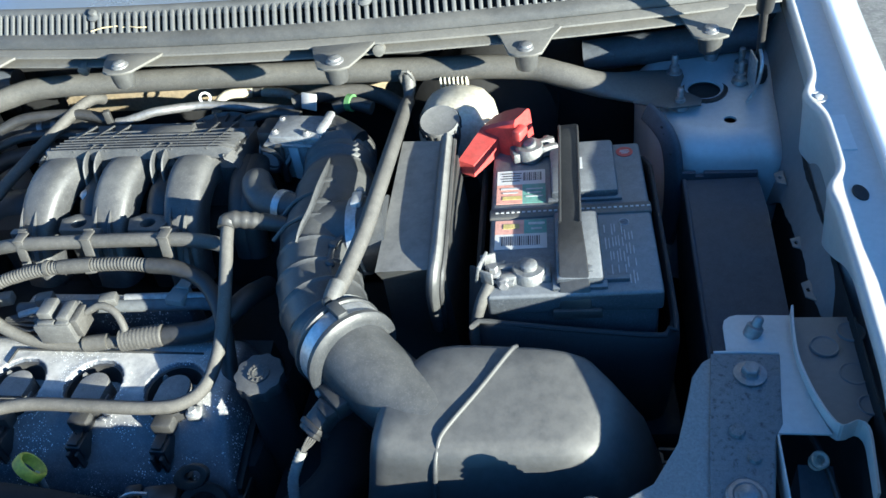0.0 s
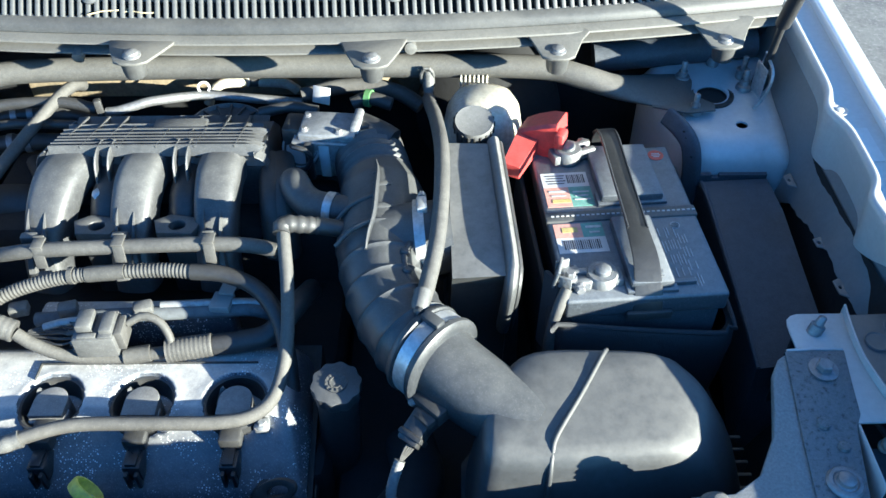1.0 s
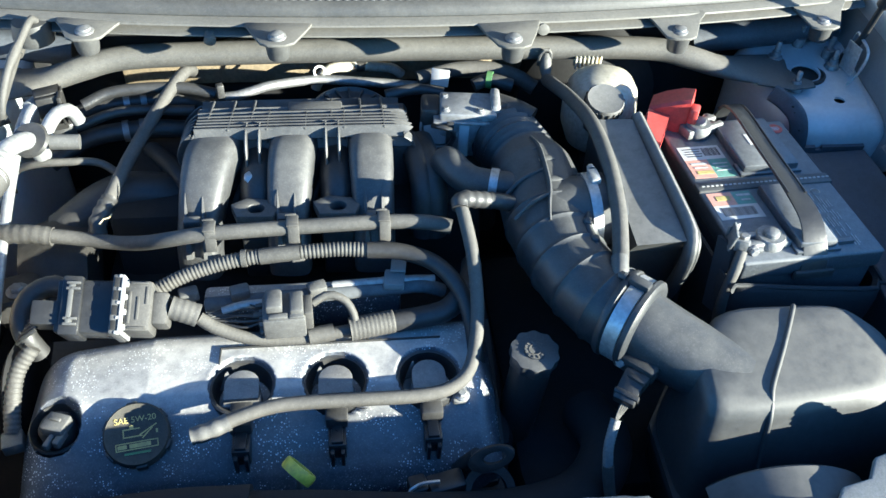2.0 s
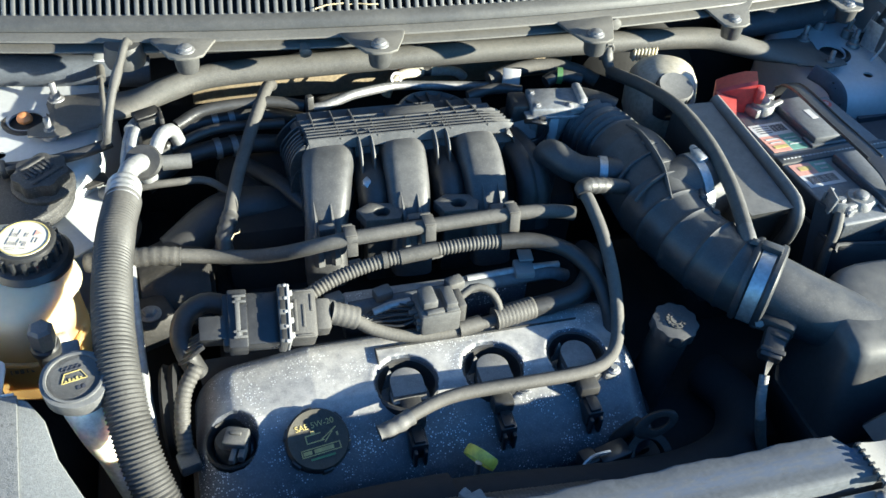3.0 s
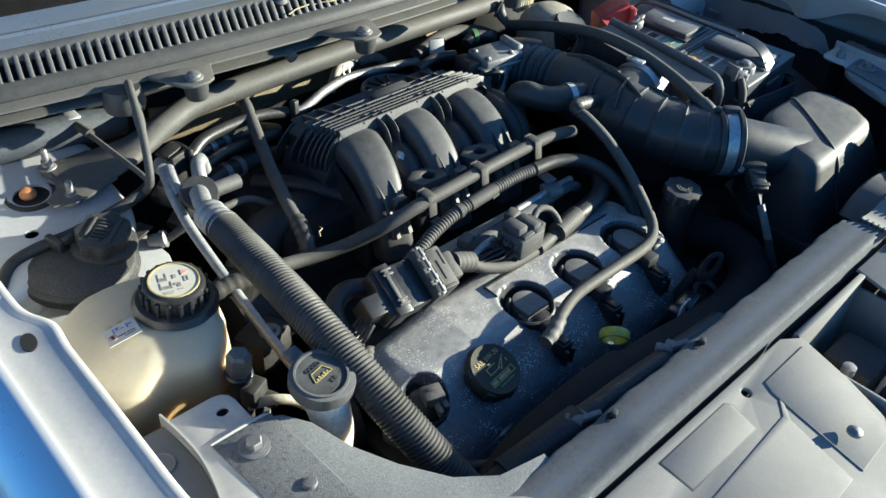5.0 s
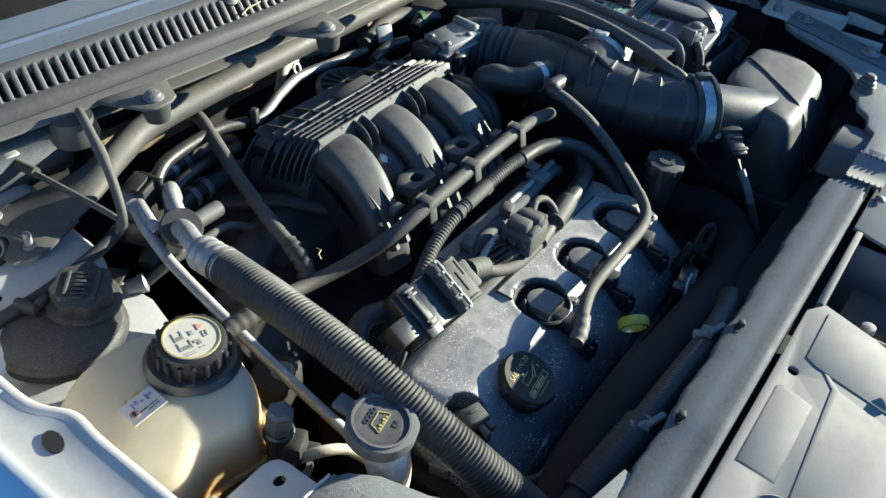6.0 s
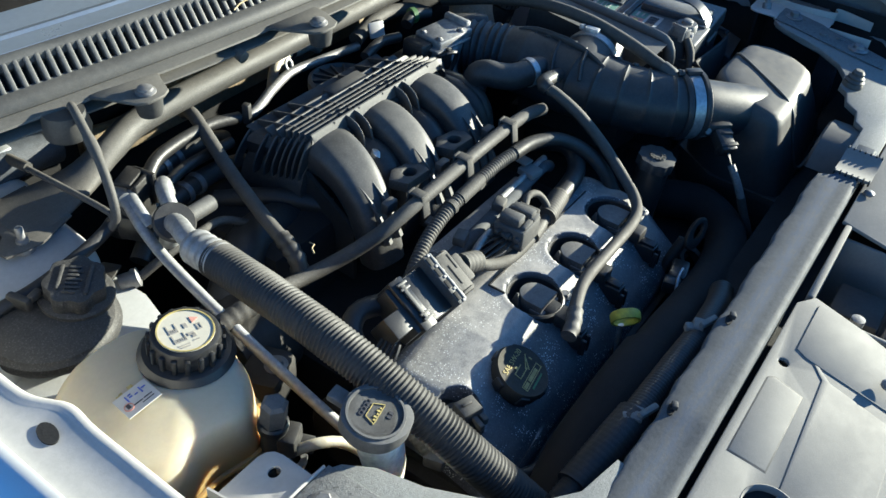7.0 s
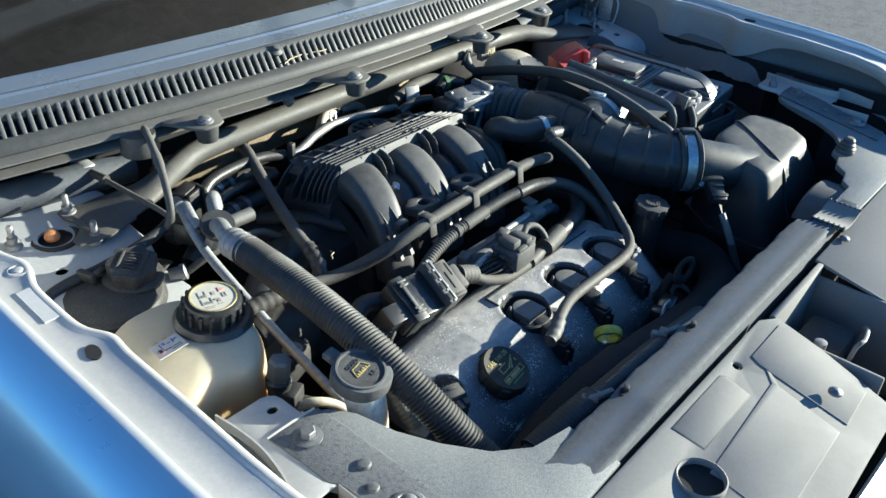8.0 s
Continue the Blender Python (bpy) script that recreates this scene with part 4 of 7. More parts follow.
for s in (-1, 1):
    part("foot_plate", plate([(s * 0.515, 0.440), (s * 0.560, 0.424), (s * 0.598, 0.430), (s * 0.600, 0.445), (s * 0.582, 0.462), (s * 0.576, 0.480), (s * 0.582, 0.503), (s * 0.580, 0.520), (s * 0.515, 0.522)], 0.8705, 0.003, r=0.001), "brace", brace)

# battery, turned a little in its tray
BM = pose(0.4400, 0.2260, 0.006, 0, 0, 4.0)
bat = thing("battery", (0.44, 0.228, 0.66), "black car battery with red and green stickers under a hold-down strap", "battery")
bw, bd = 0.178, 0.264
part("case", moved(box(-bw / 2 + 0.004, bw / 2 - 0.004, -bd / 2 + 0.004, bd / 2 - 0.004, 0.66, 0.832, 0.006), BM), "battery", bat)
lid = part("lid", moved(box(-bw / 2, bw / 2, -bd / 2, bd / 2, 0.829, 0.855, 0.004, 3), BM), "battery", bat)
part("lid_band", moved(box(-bw / 2 - 0.001, bw / 2 + 0.001, -0.006, 0.012, 0.850, 0.8575, 0.002), BM), "grey", lid, "dusty seam band across the lid")
part("stitch", join(*[moved(box(-bw / 2 + 0.006 + 0.006 * k, -bw / 2 + 0.0095 + 0.006 * k, 0.002, 0.004, 0.8574, 0.8582, 0), BM) for k in range(29)]), "grey_print", lid)
for y0, y1, x0, x1 in ((0.022, 0.124, -0.020, 0.056), (-0.122, -0.012, -0.018, 0.030)):
    pad = part("vent_cover", moved(box(x0, x1, y0, y1, 0.854, 0.868, 0.004), BM), "battery", lid, "raised vent cover")
    part("vent_skirt", moved(box(x0 - 0.004, x1 + 0.004, y0 - 0.004, y0 + 0.02, 0.854, 0.859, 0.0015), BM), "battery", lid)
part("vent_tab", moved(join(box(0.012, 0.020, -0.113, -0.104, 0.854, 0.870, 0.001), box(0.020, 0.056, -0.116, -0.110, 0.854, 0.860, 0.001)), BM), "battery", lid)
LB = BM @ Matrix.Translation((0, 0, 0.8552))


def sticker(x0, x1, y0, y1, material, label, z=0.0):
    return part("sticker", moved(box(x0, x1, y0, y1, z, z + 0.0006, 0), LB), material, lid, label)


sx0, sx1 = -0.083, -0.026
sticker(sx0, sx1, 0.058, 0.086, "label", "white barcode sticker")
sticker(sx0, sx0 + 0.030, 0.022, 0.058, "red_print", "red sticker field")
sticker(sx0 + 0.030, sx1, 0.022, 0.058, "green_print", "green sticker field")
sticker(sx0, sx0 + 0.032, -0.033, -0.009, "red_print", "red sticker field")
sticker(sx0 + 0.032, sx1, -0.033, -0.009, "green_print", "green sticker field")
sticker(sx0, sx1, -0.058, -0.033, "label", "white barcode sticker")
rng = random.Random(4)
bars([(sx0 + 0.032 + 0.0022 * k, 0.073, 0.0008 + 0.0008 * (k % 3 == 0), 0.016) for k in range(10)] + [(sx0 + 0.017, 0.080 - 0.005 * k, 0.024 - 0.004 * (k % 2), 0.0013) for k in range(4)], 0.0007, LB, "dark_print", lid)
bars([(sx0 + 0.008 + 0.0024 * k, -0.045, 0.0008 + 0.0008 * (k % 4 == 0), 0.015) for k in range(18)], 0.0007, LB, "dark_print", lid)
bars([(sx0 + 0.016, 0.050, 0.022, 0.003), (sx0 + 0.016, 0.042, 0.018, 0.002), (sx0 + 0.044, 0.048, 0.020, 0.002), (sx0 + 0.044, 0.041, 0.016, 0.002), (sx0 + 0.044, 0.034, 0.020, 0.002), (sx0 + 0.046, -0.016, 0.018, 0.004), (sx0 + 0.046, -0.025, 0.012, 0.003)], 0.0007, LB, "grey_print", lid)
bars([(sx0 + 0.018, 0.032, 0.022, 0.006), (sx0 + 0.018, -0.020, 0.018, 0.008)], 0.0007, LB, "yellow_print", lid)
small = [(0.0365 + 0.0035 * (k % 9) + rng.uniform(-0.0004, 0.0004), -0.030 - 0.022 * (k // 9) - rng.uniform(0, 0.004) - 0.012 * (k % 9 > 5), 0.0011, 0.012 + rng.uniform(0, 0.008)) for k in range(36) if rng.random() > 0.15]
bars(small, 0.0002, LB, "grey_print", lid, "fine_print", "faint grey printed lines")
part("ring_mark", moved(lathe([(0.0058, 0), (0.0058, 0.0005), (0.0048, 0.0005), (0.0048, 0)], 20), LB @ Matrix.Translation((0.058, -0.021, 0))), "grey_print", lid, "small printed ring")
bars([(0.058, -0.0195, 0.006, 0.0010), (0.058, -0.0225, 0.006, 0.0010)], 0.0002, LB, "grey_print", lid, "fine_print")
part("round_mark", moved(lathe([(0.010, 0), (0.010, 0.0008), (0, 0.0008)], 24), LB @ Matrix.Translation((0.070, 0.112, 0))), "red", lid, "round red mark")
bars([(0.070, 0.1145, 0.010, 0.0012), (0.070, 0.1115, 0.012, 0.0012), (0.070, 0.1085, 0.008, 0.0012)], 0.0009, LB, "grey_print", lid)
part("small_label", moved(box(0.008, 0.018, 0.066, 0.088, 0.0128, 0.0134, 0), LB), "label", lid)
# hold-down strap
strap = thing("hold_down_strap", (0.44, 0.23, 0.856), "dark flat strap arched over the battery", "battery strap")
strap_pts = [(0.430, 0.370, 0.84), (0.4335, 0.363, 0.882), (0.436, 0.338, 0.898), (0.440, 0.25, 0.897), (0.4435, 0.165, 0.896), (0.447, 0.125, 0.888), (0.4495, 0.100, 0.862), (0.450, 0.0925, 0.842)]
part("band", tube(strap_pts, 0.01, step=0.008, seg=12, up=(0, 0.4, 1), wide=lambda f: (0.0105 + 0.006 * max(0, f - 0.6) / 0.4, 0.0016), sq=6), "clean_black", strap, "", 50)
part("band_rim", join(*[tube([(x + dx, y, z + 0.002) for x, y, z in strap_pts[1:5]], 0.0016, seg=8) for dx in (-0.0105, 0.0105)]), "clean_black", strap)
part("foot", cbox((0.452, 0.091, 0.838), (0.050, 0.006, 0.012), 0.002, 4), "black", strap)
# insulating sleeve round the case
sleeve = []
for z, g_, sag in ((0.66, 0.010, 0), (0.72, 0.016, 0), (0.78, 0.019, 0), (0.806, 0.017, 1), (0.812, 0.013, 1), (0.806, 0.009, 1)):
    ring = []
    for x, y in rounded(bw + 2 * g_, bd + 2 * g_, 0.018 + g_ * 0.5, 6):
        ring.append(BM @ Vector((x, y, z + sag * (0.030 * max(0, -x / bw) * (1 if y < 0 else 0.2) + 0.03 * max(0, y / bd) + 0.006 * math.sin(x * 60)))))
    sleeve.append(ring)
slv = thing("battery_sleeve", (0.44, 0.228, 0.66), "soft black insulating sleeve round the battery", "battery sleeve")
part("wrap", loft(sleeve, caps=False), "felt", slv, "", 80)
part("hem", tube([tuple(q) for q in sleeve[4][::3]] + [tuple(sleeve[4][0])], 0.003, step=0.012, seg=8), "felt", slv, "folded upper hem")
part("flap", bevel(loft([[(0.340, 0.126, 0.872), (0.345, 0.126, 0.872), (0.338, 0.098, 0.79), (0.333, 0.098, 0.79)], [(0.352, 0.110, 0.868), (0.356, 0.112, 0.868), (0.352, 0.080, 0.785), (0.348, 0.078, 0.785)], [(0.370, 0.104, 0.862), (0.371, 0.108, 0.862), (0.372, 0.082, 0.785), (0.371, 0.078, 0.785)]]), 0.001), "felt", slv, "black flap folded up beside the clamp")
solo("battery_tray", moved(box(-0.115, 0.115, -0.16, 0.16, 0.63, 0.66, 0.008), BM), "deep", "black plastic battery tray", "battery tray")


def terminal(name, m, label):
    t = thing(name, m.translation - Vector((0, 0, 0.02)), label, "battery terminal", "battery terminals")
    part("post", moved(lathe([(0.0095, -0.022), (0.009, 0.010), (0.007, 0.0115), (0, 0.0118)], 18), m), "lead", t)
    part("clamp_ring", moved(lathe([(0.009, -0.012), (0.0165, -0.012), (0.0175, -0.009), (0.0175, 0.003), (0.016, 0.006), (0.0095, 0.006), (0.0095, -0.012)], 18), m), "lead", t)
    for ear in ((-0.034, -0.012, -0.012, -0.004, -0.010, 0.004), (-0.034, -0.012, 0.003, 0.011, -0.010, 0.004), (0.012, 0.022, -0.012, 0.010, -0.011, 0.002)):
        part("clamp_ear", moved(box(*ear, 0.002), m), "lead", t)
    part("clamp_bolt", moved(join(hex_bolt((-0.027, -0.012, -0.003), 0.0055, 0.007, 0.007, (0, -1, 0)), lathe([(0.003, -0.012), (0.003, 0.020)], 8, at(-0.027, 0.0, -0.003, (0, 1, 0)))), m), "bolt", t)
    return t


neg = terminal("negative_terminal", pose(0.402, 0.122, 0.868, 0, 0, 6), "grey corroded negative clamp on its post")
part("cable_lug", join(cbox((0.374, 0.114, 0.866), (0.030, 0.018, 0.005), 0.001, -10), cbox((0.353, 0.119, 0.876), (0.003, 0.026, 0.024), 0.0008, -14, 0, 12), cbox((0.359, 0.131, 0.874), (0.016, 0.003, 0.018), 0.0008, 18), cbox((0.360, 0.106, 0.873), (0.014, 0.003, 0.016), 0.0008, -24), cbox((0.366, 0.128, 0.869), (0.022, 0.008, 0.004), 0.0008, 14, 8)), "lead", neg, "folded lead cable lug")
part("lug_bolt", hex_bolt((0.366, 0.114, 0.872), 0.0055, 0.010, 0.008), "bolt", neg)
part("cable", tube([(0.362, 0.104, 0.866), (0.353, 0.090, 0.850), (0.346, 0.082, 0.82), (0.346, 0.076, 0.78), (0.352, 0.07, 0.72)], 0.0062, seg=12, rf=lambda s, n: 1 + 0.06 * math.sin(s * 900)), "hose", neg, "taped grey cable")
pos = terminal("positive_terminal", pose(0.388, 0.336, 0.874, 0, 0, 200), "grey positive clamp under a red cover")
cap_m = pose(0.360, 0.366, 0.874, 0, -6, -28)
hood_rows = [[(x, y, z) for y, z in ((-w, -0.014), (-w, h - 0.004), (-w + 0.004, h), (w - 0.004, h), (w, h - 0.004), (w, -0.014))] for x, w, h in ((-0.028, 0.019, 0.016), (-0.012, 0.021, 0.024), (0.010, 0.021, 0.032), (0.026, 0.018, 0.035))]
cap = part("terminal_cover", moved(bevel(loft(hood_rows), 0.0022, 2, 25), cap_m), "red", pos, "faded red plastic terminal cover, flipped up", 30)
part("cover_flap", moved(bevel(loft([[(-0.014, -0.040, -0.010), (0.012, -0.040, -0.010), (0.010, -0.038, 0.006), (-0.012, -0.038, 0.006)], [(-0.018, 0.022, -0.010), (0.016, 0.022, -0.010), (0.014, 0.022, 0.014), (-0.015, 0.022, 0.014)]]), 0.003, 2), pose(0.330, 0.338, 0.872, 0, 4, -24)), "red", cap)
part("cover_tab", cbox((0.378, 0.338, 0.892), (0.012, 0.020, 0.022), 0.003, -28), "red", cap)

# splash shield beside the battery
shd = thing("side_shield", (0.62, 0.22, 0.70), "flat dusty dark shield panel between battery and wing", "shield")
part("panel", loft([[(0.574, 0.362, 0.802), (0.664, 0.362, 0.806), (0.664, 0.366, 0.700), (0.573, 0.366, 0.700)], [(0.575, 0.30, 0.799), (0.668, 0.30, 0.803), (0.668, 0.30, 0.68), (0.573, 0.30, 0.68)], [(0.583, 0.14, 0.768), (0.674, 0.15, 0.772), (0.674, 0.15, 0.66), (0.580, 0.13, 0.66)], [(0.588, 0.085, 0.75), (0.676, 0.095, 0.754), (0.676, 0.09, 0.60), (0.586, 0.07, 0.60)]]), "shield", shd)
part("top_lip", loft([[(x, 0.364, 0.800), (x, 0.369, 0.802), (x, 0.369, 0.812 - 0.005 * (0.59 < x < 0.60)), (x, 0.364, 0.811 - 0.005 * (0.59 < x < 0.60))] for x in (0.574, 0.5899, 0.5901, 0.5999, 0.6001, 0.63, 0.664)]), "shield", shd)
part("edge_rib", tube([(0.576, 0.36, 0.803), (0.578, 0.30, 0.800), (0.586, 0.14, 0.769), (0.590, 0.086, 0.751)], 0.003, seg=8), "shield", shd)
trim = thing("tower_trim", (0.55, 0.38, 0.70), "dark ribbed trim strip down the strut tower edge", "trim strip")
part("strip", tube([(0.532, 0.425, 0.8655), (0.545, 0.402, 0.862), (0.557, 0.383, 0.849), (0.563, 0.3735, 0.82), (0.565, 0.3705, 0.78), (0.564, 0.371, 0.735), (0.558, 0.374, 0.695)], 0.018, step=0.003, seg=20, wide=lambda f: (0.0125, 0.0055), up=(-0.62, -0.70, 0.35), sq=4, rf=lambda q, n: 1 - 0.05 * (math.sin(q * 620) > 0.75)), "shield", trim)
for k in range(5):
    # Small black blocks stand in for the shade inside the slots.
    part("slot_shade", cbox((0.5505 + 0.0028 * k, 0.3920 - 0.0045 * k, 0.8640 - 0.0070 * k), (0.0085, 0.0035, 0.002), 0.0005, 38, 0, 0), "deep", trim)

# slim box between hose and battery
rb = thing("resonator_box", (0.27, 0.21, 0.72), "slim dusty black resonator box with a raised rim", "resonator")
top_q = [(0.236, 0.322, 0.899), (0.291, 0.312, 0.905), (0.303, 0.112, 0.879), (0.240, 0.112, 0.875)]
low_q = [(0.238, 0.32, 0.70), (0.292, 0.31, 0.70), (0.300, 0.13, 0.70), (0.236, 0.14, 0.70)]
mid_q = [tuple(a + (b - a) * 0.18 for a, b in zip(p, q)) for p, q in zip(top_q, low_q)]
part("chamber", bevel(loft([low_q, [(a, b + (0.004 if i < 2 else 0.016), c) for i, (a, b, c) in enumerate(mid_q)], top_q]), 0.012, 4, 40), "chamber", rb, "", 50)
rim_path = [(0.292, 0.318, 0.903), (0.2965, 0.25, 0.896), (0.304, 0.135, 0.8825), (0.303, 0.112, 0.872), (0.300, 0.106, 0.845), (0.297, 0.118, 0.79)]
part("rim", tube(rim_path, 0.006, step=0.01, seg=12, wide=lambda f: (0.0075, 0.010), up=(0.2, 0, 1)), "chamber", rb)
part("rim_line", tube([(x + 0.0085, y, z - 0.002) for x, y, z in rim_path], 0.0035, step=0.01, seg=8), "black", rb)
part("lower_body", bevel(loft([[(0.305, 0.30, 0.70), (0.316, 0.30, 0.70), (0.318, 0.125, 0.70), (0.30, 0.12, 0.70)], [(0.297, 0.31, 0.885), (0.305, 0.31, 0.885), (0.313, 0.12, 0.862), (0.302, 0.115, 0.862)]]), 0.004), "black", rb)
part("stay", box(0.23, 0.31, 0.14, 0.30, 0.60, 0.70, 0.01), "deep", rb)

# air filter box
ab = thing("air_filter_box", (0.39, -0.05, 0.66), "dusty black air filter box, chamfered lid with a diagonal ridge", "air filter box")
base = [(0.250, -0.124), (0.252, -0.020), (0.300, 0.048), (0.485, 0.046), (0.532, 0.005), (0.538, -0.055), (0.512, -0.112), (0.335, -0.126)]
low_l = [(0.258, -0.102), (0.260, -0.018), (0.305, 0.042), (0.474, 0.040), (0.518, 0.006), (0.522, -0.045), (0.497, -0.094), (0.331, -0.104)]
shoul = [(0.264, -0.090), (0.266, -0.020), (0.310, 0.037), (0.462, 0.034), (0.495, 0.000), (0.498, -0.034), (0.472, -0.082), (0.330, -0.092)]
topo = [(0.277, -0.071), (0.281, -0.020), (0.317, 0.025), (0.442, 0.022), (0.460, -0.006), (0.463, -0.034), (0.446, -0.066), (0.331, -0.075)]


def corner_round(pts, z, n=4, k=0.30, drop=0.0):
    """An outline with rounded corners; z falls towards the front and the outer end."""
    out = []
    for i, p in enumerate(pts):
        a, c = pts[i - 1], pts[(i + 1) % len(pts)]
        u = [p[j] + (a[j] - p[j]) * k for j in (0, 1)]
        v = [p[j] + (c[j] - p[j]) * k for j in (0, 1)]
        for m in range(n + 1):
            f = m / n
            x, y = ((1 - f) ** 2 * u[j] + 2 * f * (1 - f) * p[j] + f * f * v[j] for j in (0, 1))
            out.append((x, y, z - drop * (0.03 - y) - (0.07 * max(0.0, x - 0.42) if drop else 0.0)))
    return out


between = lambda f: [tuple(a + (b - a) * f for a, b in zip(p, q)) for p, q in zip(shoul, topo)]
crown = [tuple(0.36 * (j == 0) - 0.022 * (j == 1) + (p[j] - (0.36 if j == 0 else -0.022)) * 0.55 for j in (0, 1)) for p in topo]
lid_p = part("lid", loft([corner_round(base, 0.722), corner_round(base, 0.738), corner_round(low_l, 0.785), corner_round(shoul, 0.836, drop=0.12), corner_round(between(0.22), 0.8475, drop=0.13), corner_round(between(0.55), 0.8545, drop=0.14), corner_round(topo, 0.8575, drop=0.15), corner_round(crown, 0.8585, drop=0.15)]), "airbox", ab, "", 80)
part("lid_ridge", tube([(0.401, 0.040, 0.806), (0.399, 0.036, 0.834), (0.396, 0.031, 0.8475), (0.391, 0.023, 0.8565), (0.364, -0.022, 0.8505), (0.336, -0.066, 0.8440), (0.331, -0.081, 0.8360), (0.329, -0.0925, 0.8205), (0.327, -0.1035, 0.788), (0.325, -0.118, 0.752), (0.331, -0.126, 0.741), (0.36, -0.129, 0.738), (0.42, -0.129, 0.737), (0.51, -0.127, 0.736)], 0.0028, step=0.005, seg=10), "airbox", lid_p)
ring = lambda pts, z, k=1.0: [(0.39 + (x - 0.39) * k, -0.04 + (y + 0.04) * k, z) for x, y in pts]
part("lower_case", loft([ring(base, 0.58, 0.92), ring(base, 0.712), ring(base, 0.714, 1.03), ring(base, 0.7235, 1.03)]), "black", ab)
for k in range(15):
    part("rib", box(0.283 + 0.0155 * k, 0.287 + 0.0155 * k, -0.144, -0.120, 0.60, 0.726, 0.001), "black", ab)
for k in range(8):
    part("rib", box(0.532, 0.556, -0.10 + 0.0155 * k, -0.096 + 0.0155 * k, 0.60, 0.726, 0.001), "black", ab)
part("outlet", tube([(0.214, 0.042, 0.838), (0.240, 0.019, 0.832), (0.276, -0.008, 0.823), (0.320, -0.036, 0.812)], 0.0415, step=0.006, seg=36, rf=lambda s, n: 1 - 0.10 * s / n), "duct", ab, "smooth round outlet pipe")
arch = []
for k in range(17):
    a = math.pi * (0.02 + 0.80 * k / 16)
    arch.append([(0.330 + r * math.cos(a) * 1.55, y, 0.762 + r * math.sin(a)) for r, y in ((0.056, -0.140), (0.060, -0.144), (0.060, -0.205), (0.052, -0.205), (0.050, -0.140))])
part("inlet_scoop", loft(arch), "airbox", ab, "arched inlet scoop towards the front", 40)

# corrugated intake duct
CEN = [(0.132, 0.372, 0.842), (0.138, 0.350, 0.845), (0.146, 0.315, 0.848), (0.154, 0.275, 0.849), (0.158, 0.235, 0.848), (0.160, 0.175, 0.844), (0.171, 0.115, 0.841), (0.195, 0.065, 0.839), (0.214, 0.042, 0.838)]


def duct_r(s, n):
    """Pleats at the throttle end, a plain chamber, then thin hoops towards the clamp."""
    f = s / n
    r = 0.90 + 0.16 * min(1, max(0, (f - 0.20) / 0.10)) - 0.13 * min(1, max(0, (f - 0.52) / 0.20))
    if f < 0.21:
        r += 0.055 * math.sin(s * 2 * math.pi / 0.0115)
    elif 0.46 < f < 0.97:
        k = (s % 0.034) / 0.034
        r += 0.050 * math.exp(-(((k - 0.5) / 0.042) ** 2))
    return r


dt = thing("intake_duct", (0.17, 0.2, 0.79), "ribbed black rubber intake duct, dusty on top", "intake duct")
part("duct", tube(CEN, 0.050, step=0.0026, seg=36, rf=duct_r), "duct", dt, "", 50)
part("seam_ridge", tube([(0.150, 0.290, 0.897), (0.154, 0.262, 0.9025), (0.154, 0.225, 0.9030), (0.153, 0.190, 0.8995), (0.148, 0.163, 0.8945), (0.146, 0.145, 0.888)], 0.0034, step=0.004, seg=10, wide=lambda f: (0.0016 + 0.0016 * math.sin(math.pi * f), 0.0065 * math.sin(math.pi * (0.08 + 0.84 * f)) ** 0.6), up=(0, 0, 1)), "duct", dt)
for lx, ly, lz, yw in ((0.160, 0.243, 0.9005, 10), (0.162, 0.206, 0.8985, 12)):
    part("seam_lug", cbox((lx, ly, lz), (0.022, 0.009, 0.0042), 0.002, yw, 0, 8), "duct", dt)
for y, x0 in ((0.262, 0.112), (0.222, 0.108), (0.178, 0.110)):
    part("seam_cross", tube([(x0, y - 0.014, 0.875), (x0 + 0.018, y - 0.006, 0.891), (0.152, y, 0.901)], 0.0026, step=0.005, seg=8), "duct", dt)
part("edge_seam", tube([(0.194, 0.160, 0.884), (0.188, 0.140, 0.884), (0.190, 0.118, 0.882), (0.198, 0.094, 0.879), (0.206, 0.080, 0.876), (0.216, 0.064, 0.872)], 0.0034, step=0.004, seg=10), "duct", dt, "moulded seam along the duct")
for q in ((0.188, 0.143, 0.8845), (0.191, 0.116, 0.8825), (0.204, 0.083, 0.8775)):
    part("seam_boss", lathe([(0.0055, -0.006), (0.0055, 0.003), (0.0035, 0.0048), (0.0, 0.005)], 12, at(*q, (0.4, 0.1, 1))), "duct", dt)
part("side_branch", tube([(0.165, 0.190, 0.853), (0.195, 0.192, 0.857), (0.240, 0.196, 0.860)], 0.045, step=0.004, seg=28, rf=lambda s, n: 1.0 - 0.04 * s / n), "duct", dt)
part("branch_clamp", lathe([(0.0435, -0.006), (0.0462, -0.006), (0.0462, 0.006), (0.0435, 0.006)], 30, at(0.2055, 0.193, 0.858, (1, 0.05, 0.08))), "zinc", dt, "bright worm-drive clamp")
part("branch_screw", join(cbox((0.2065, 0.199, 0.9050), (0.012, 0.022, 0.009), 0.002, 4), hex_bolt((0.2065, 0.211, 0.9050), 0.0045, 0.008, 0.005, (0, 1, 0))), "zinc", dt)
CW = (0.72, -0.70, 0.0)
CP = (0.218, 0.038, 0.838)
part("outlet_clamp", lathe([(0.0450, -0.008), (0.0492, -0.008), (0.0492, 0.008), (0.0450, 0.008)], 40, at(*CP, CW)), "zinc", dt, "wide bright clamp band")
part("outlet_lip", lathe([(0.044, -0.018), (0.0490, -0.018), (0.0512, -0.015), (0.0512, -0.011), (0.0480, -0.009)], 40, at(*CP, CW)), "duct", dt)
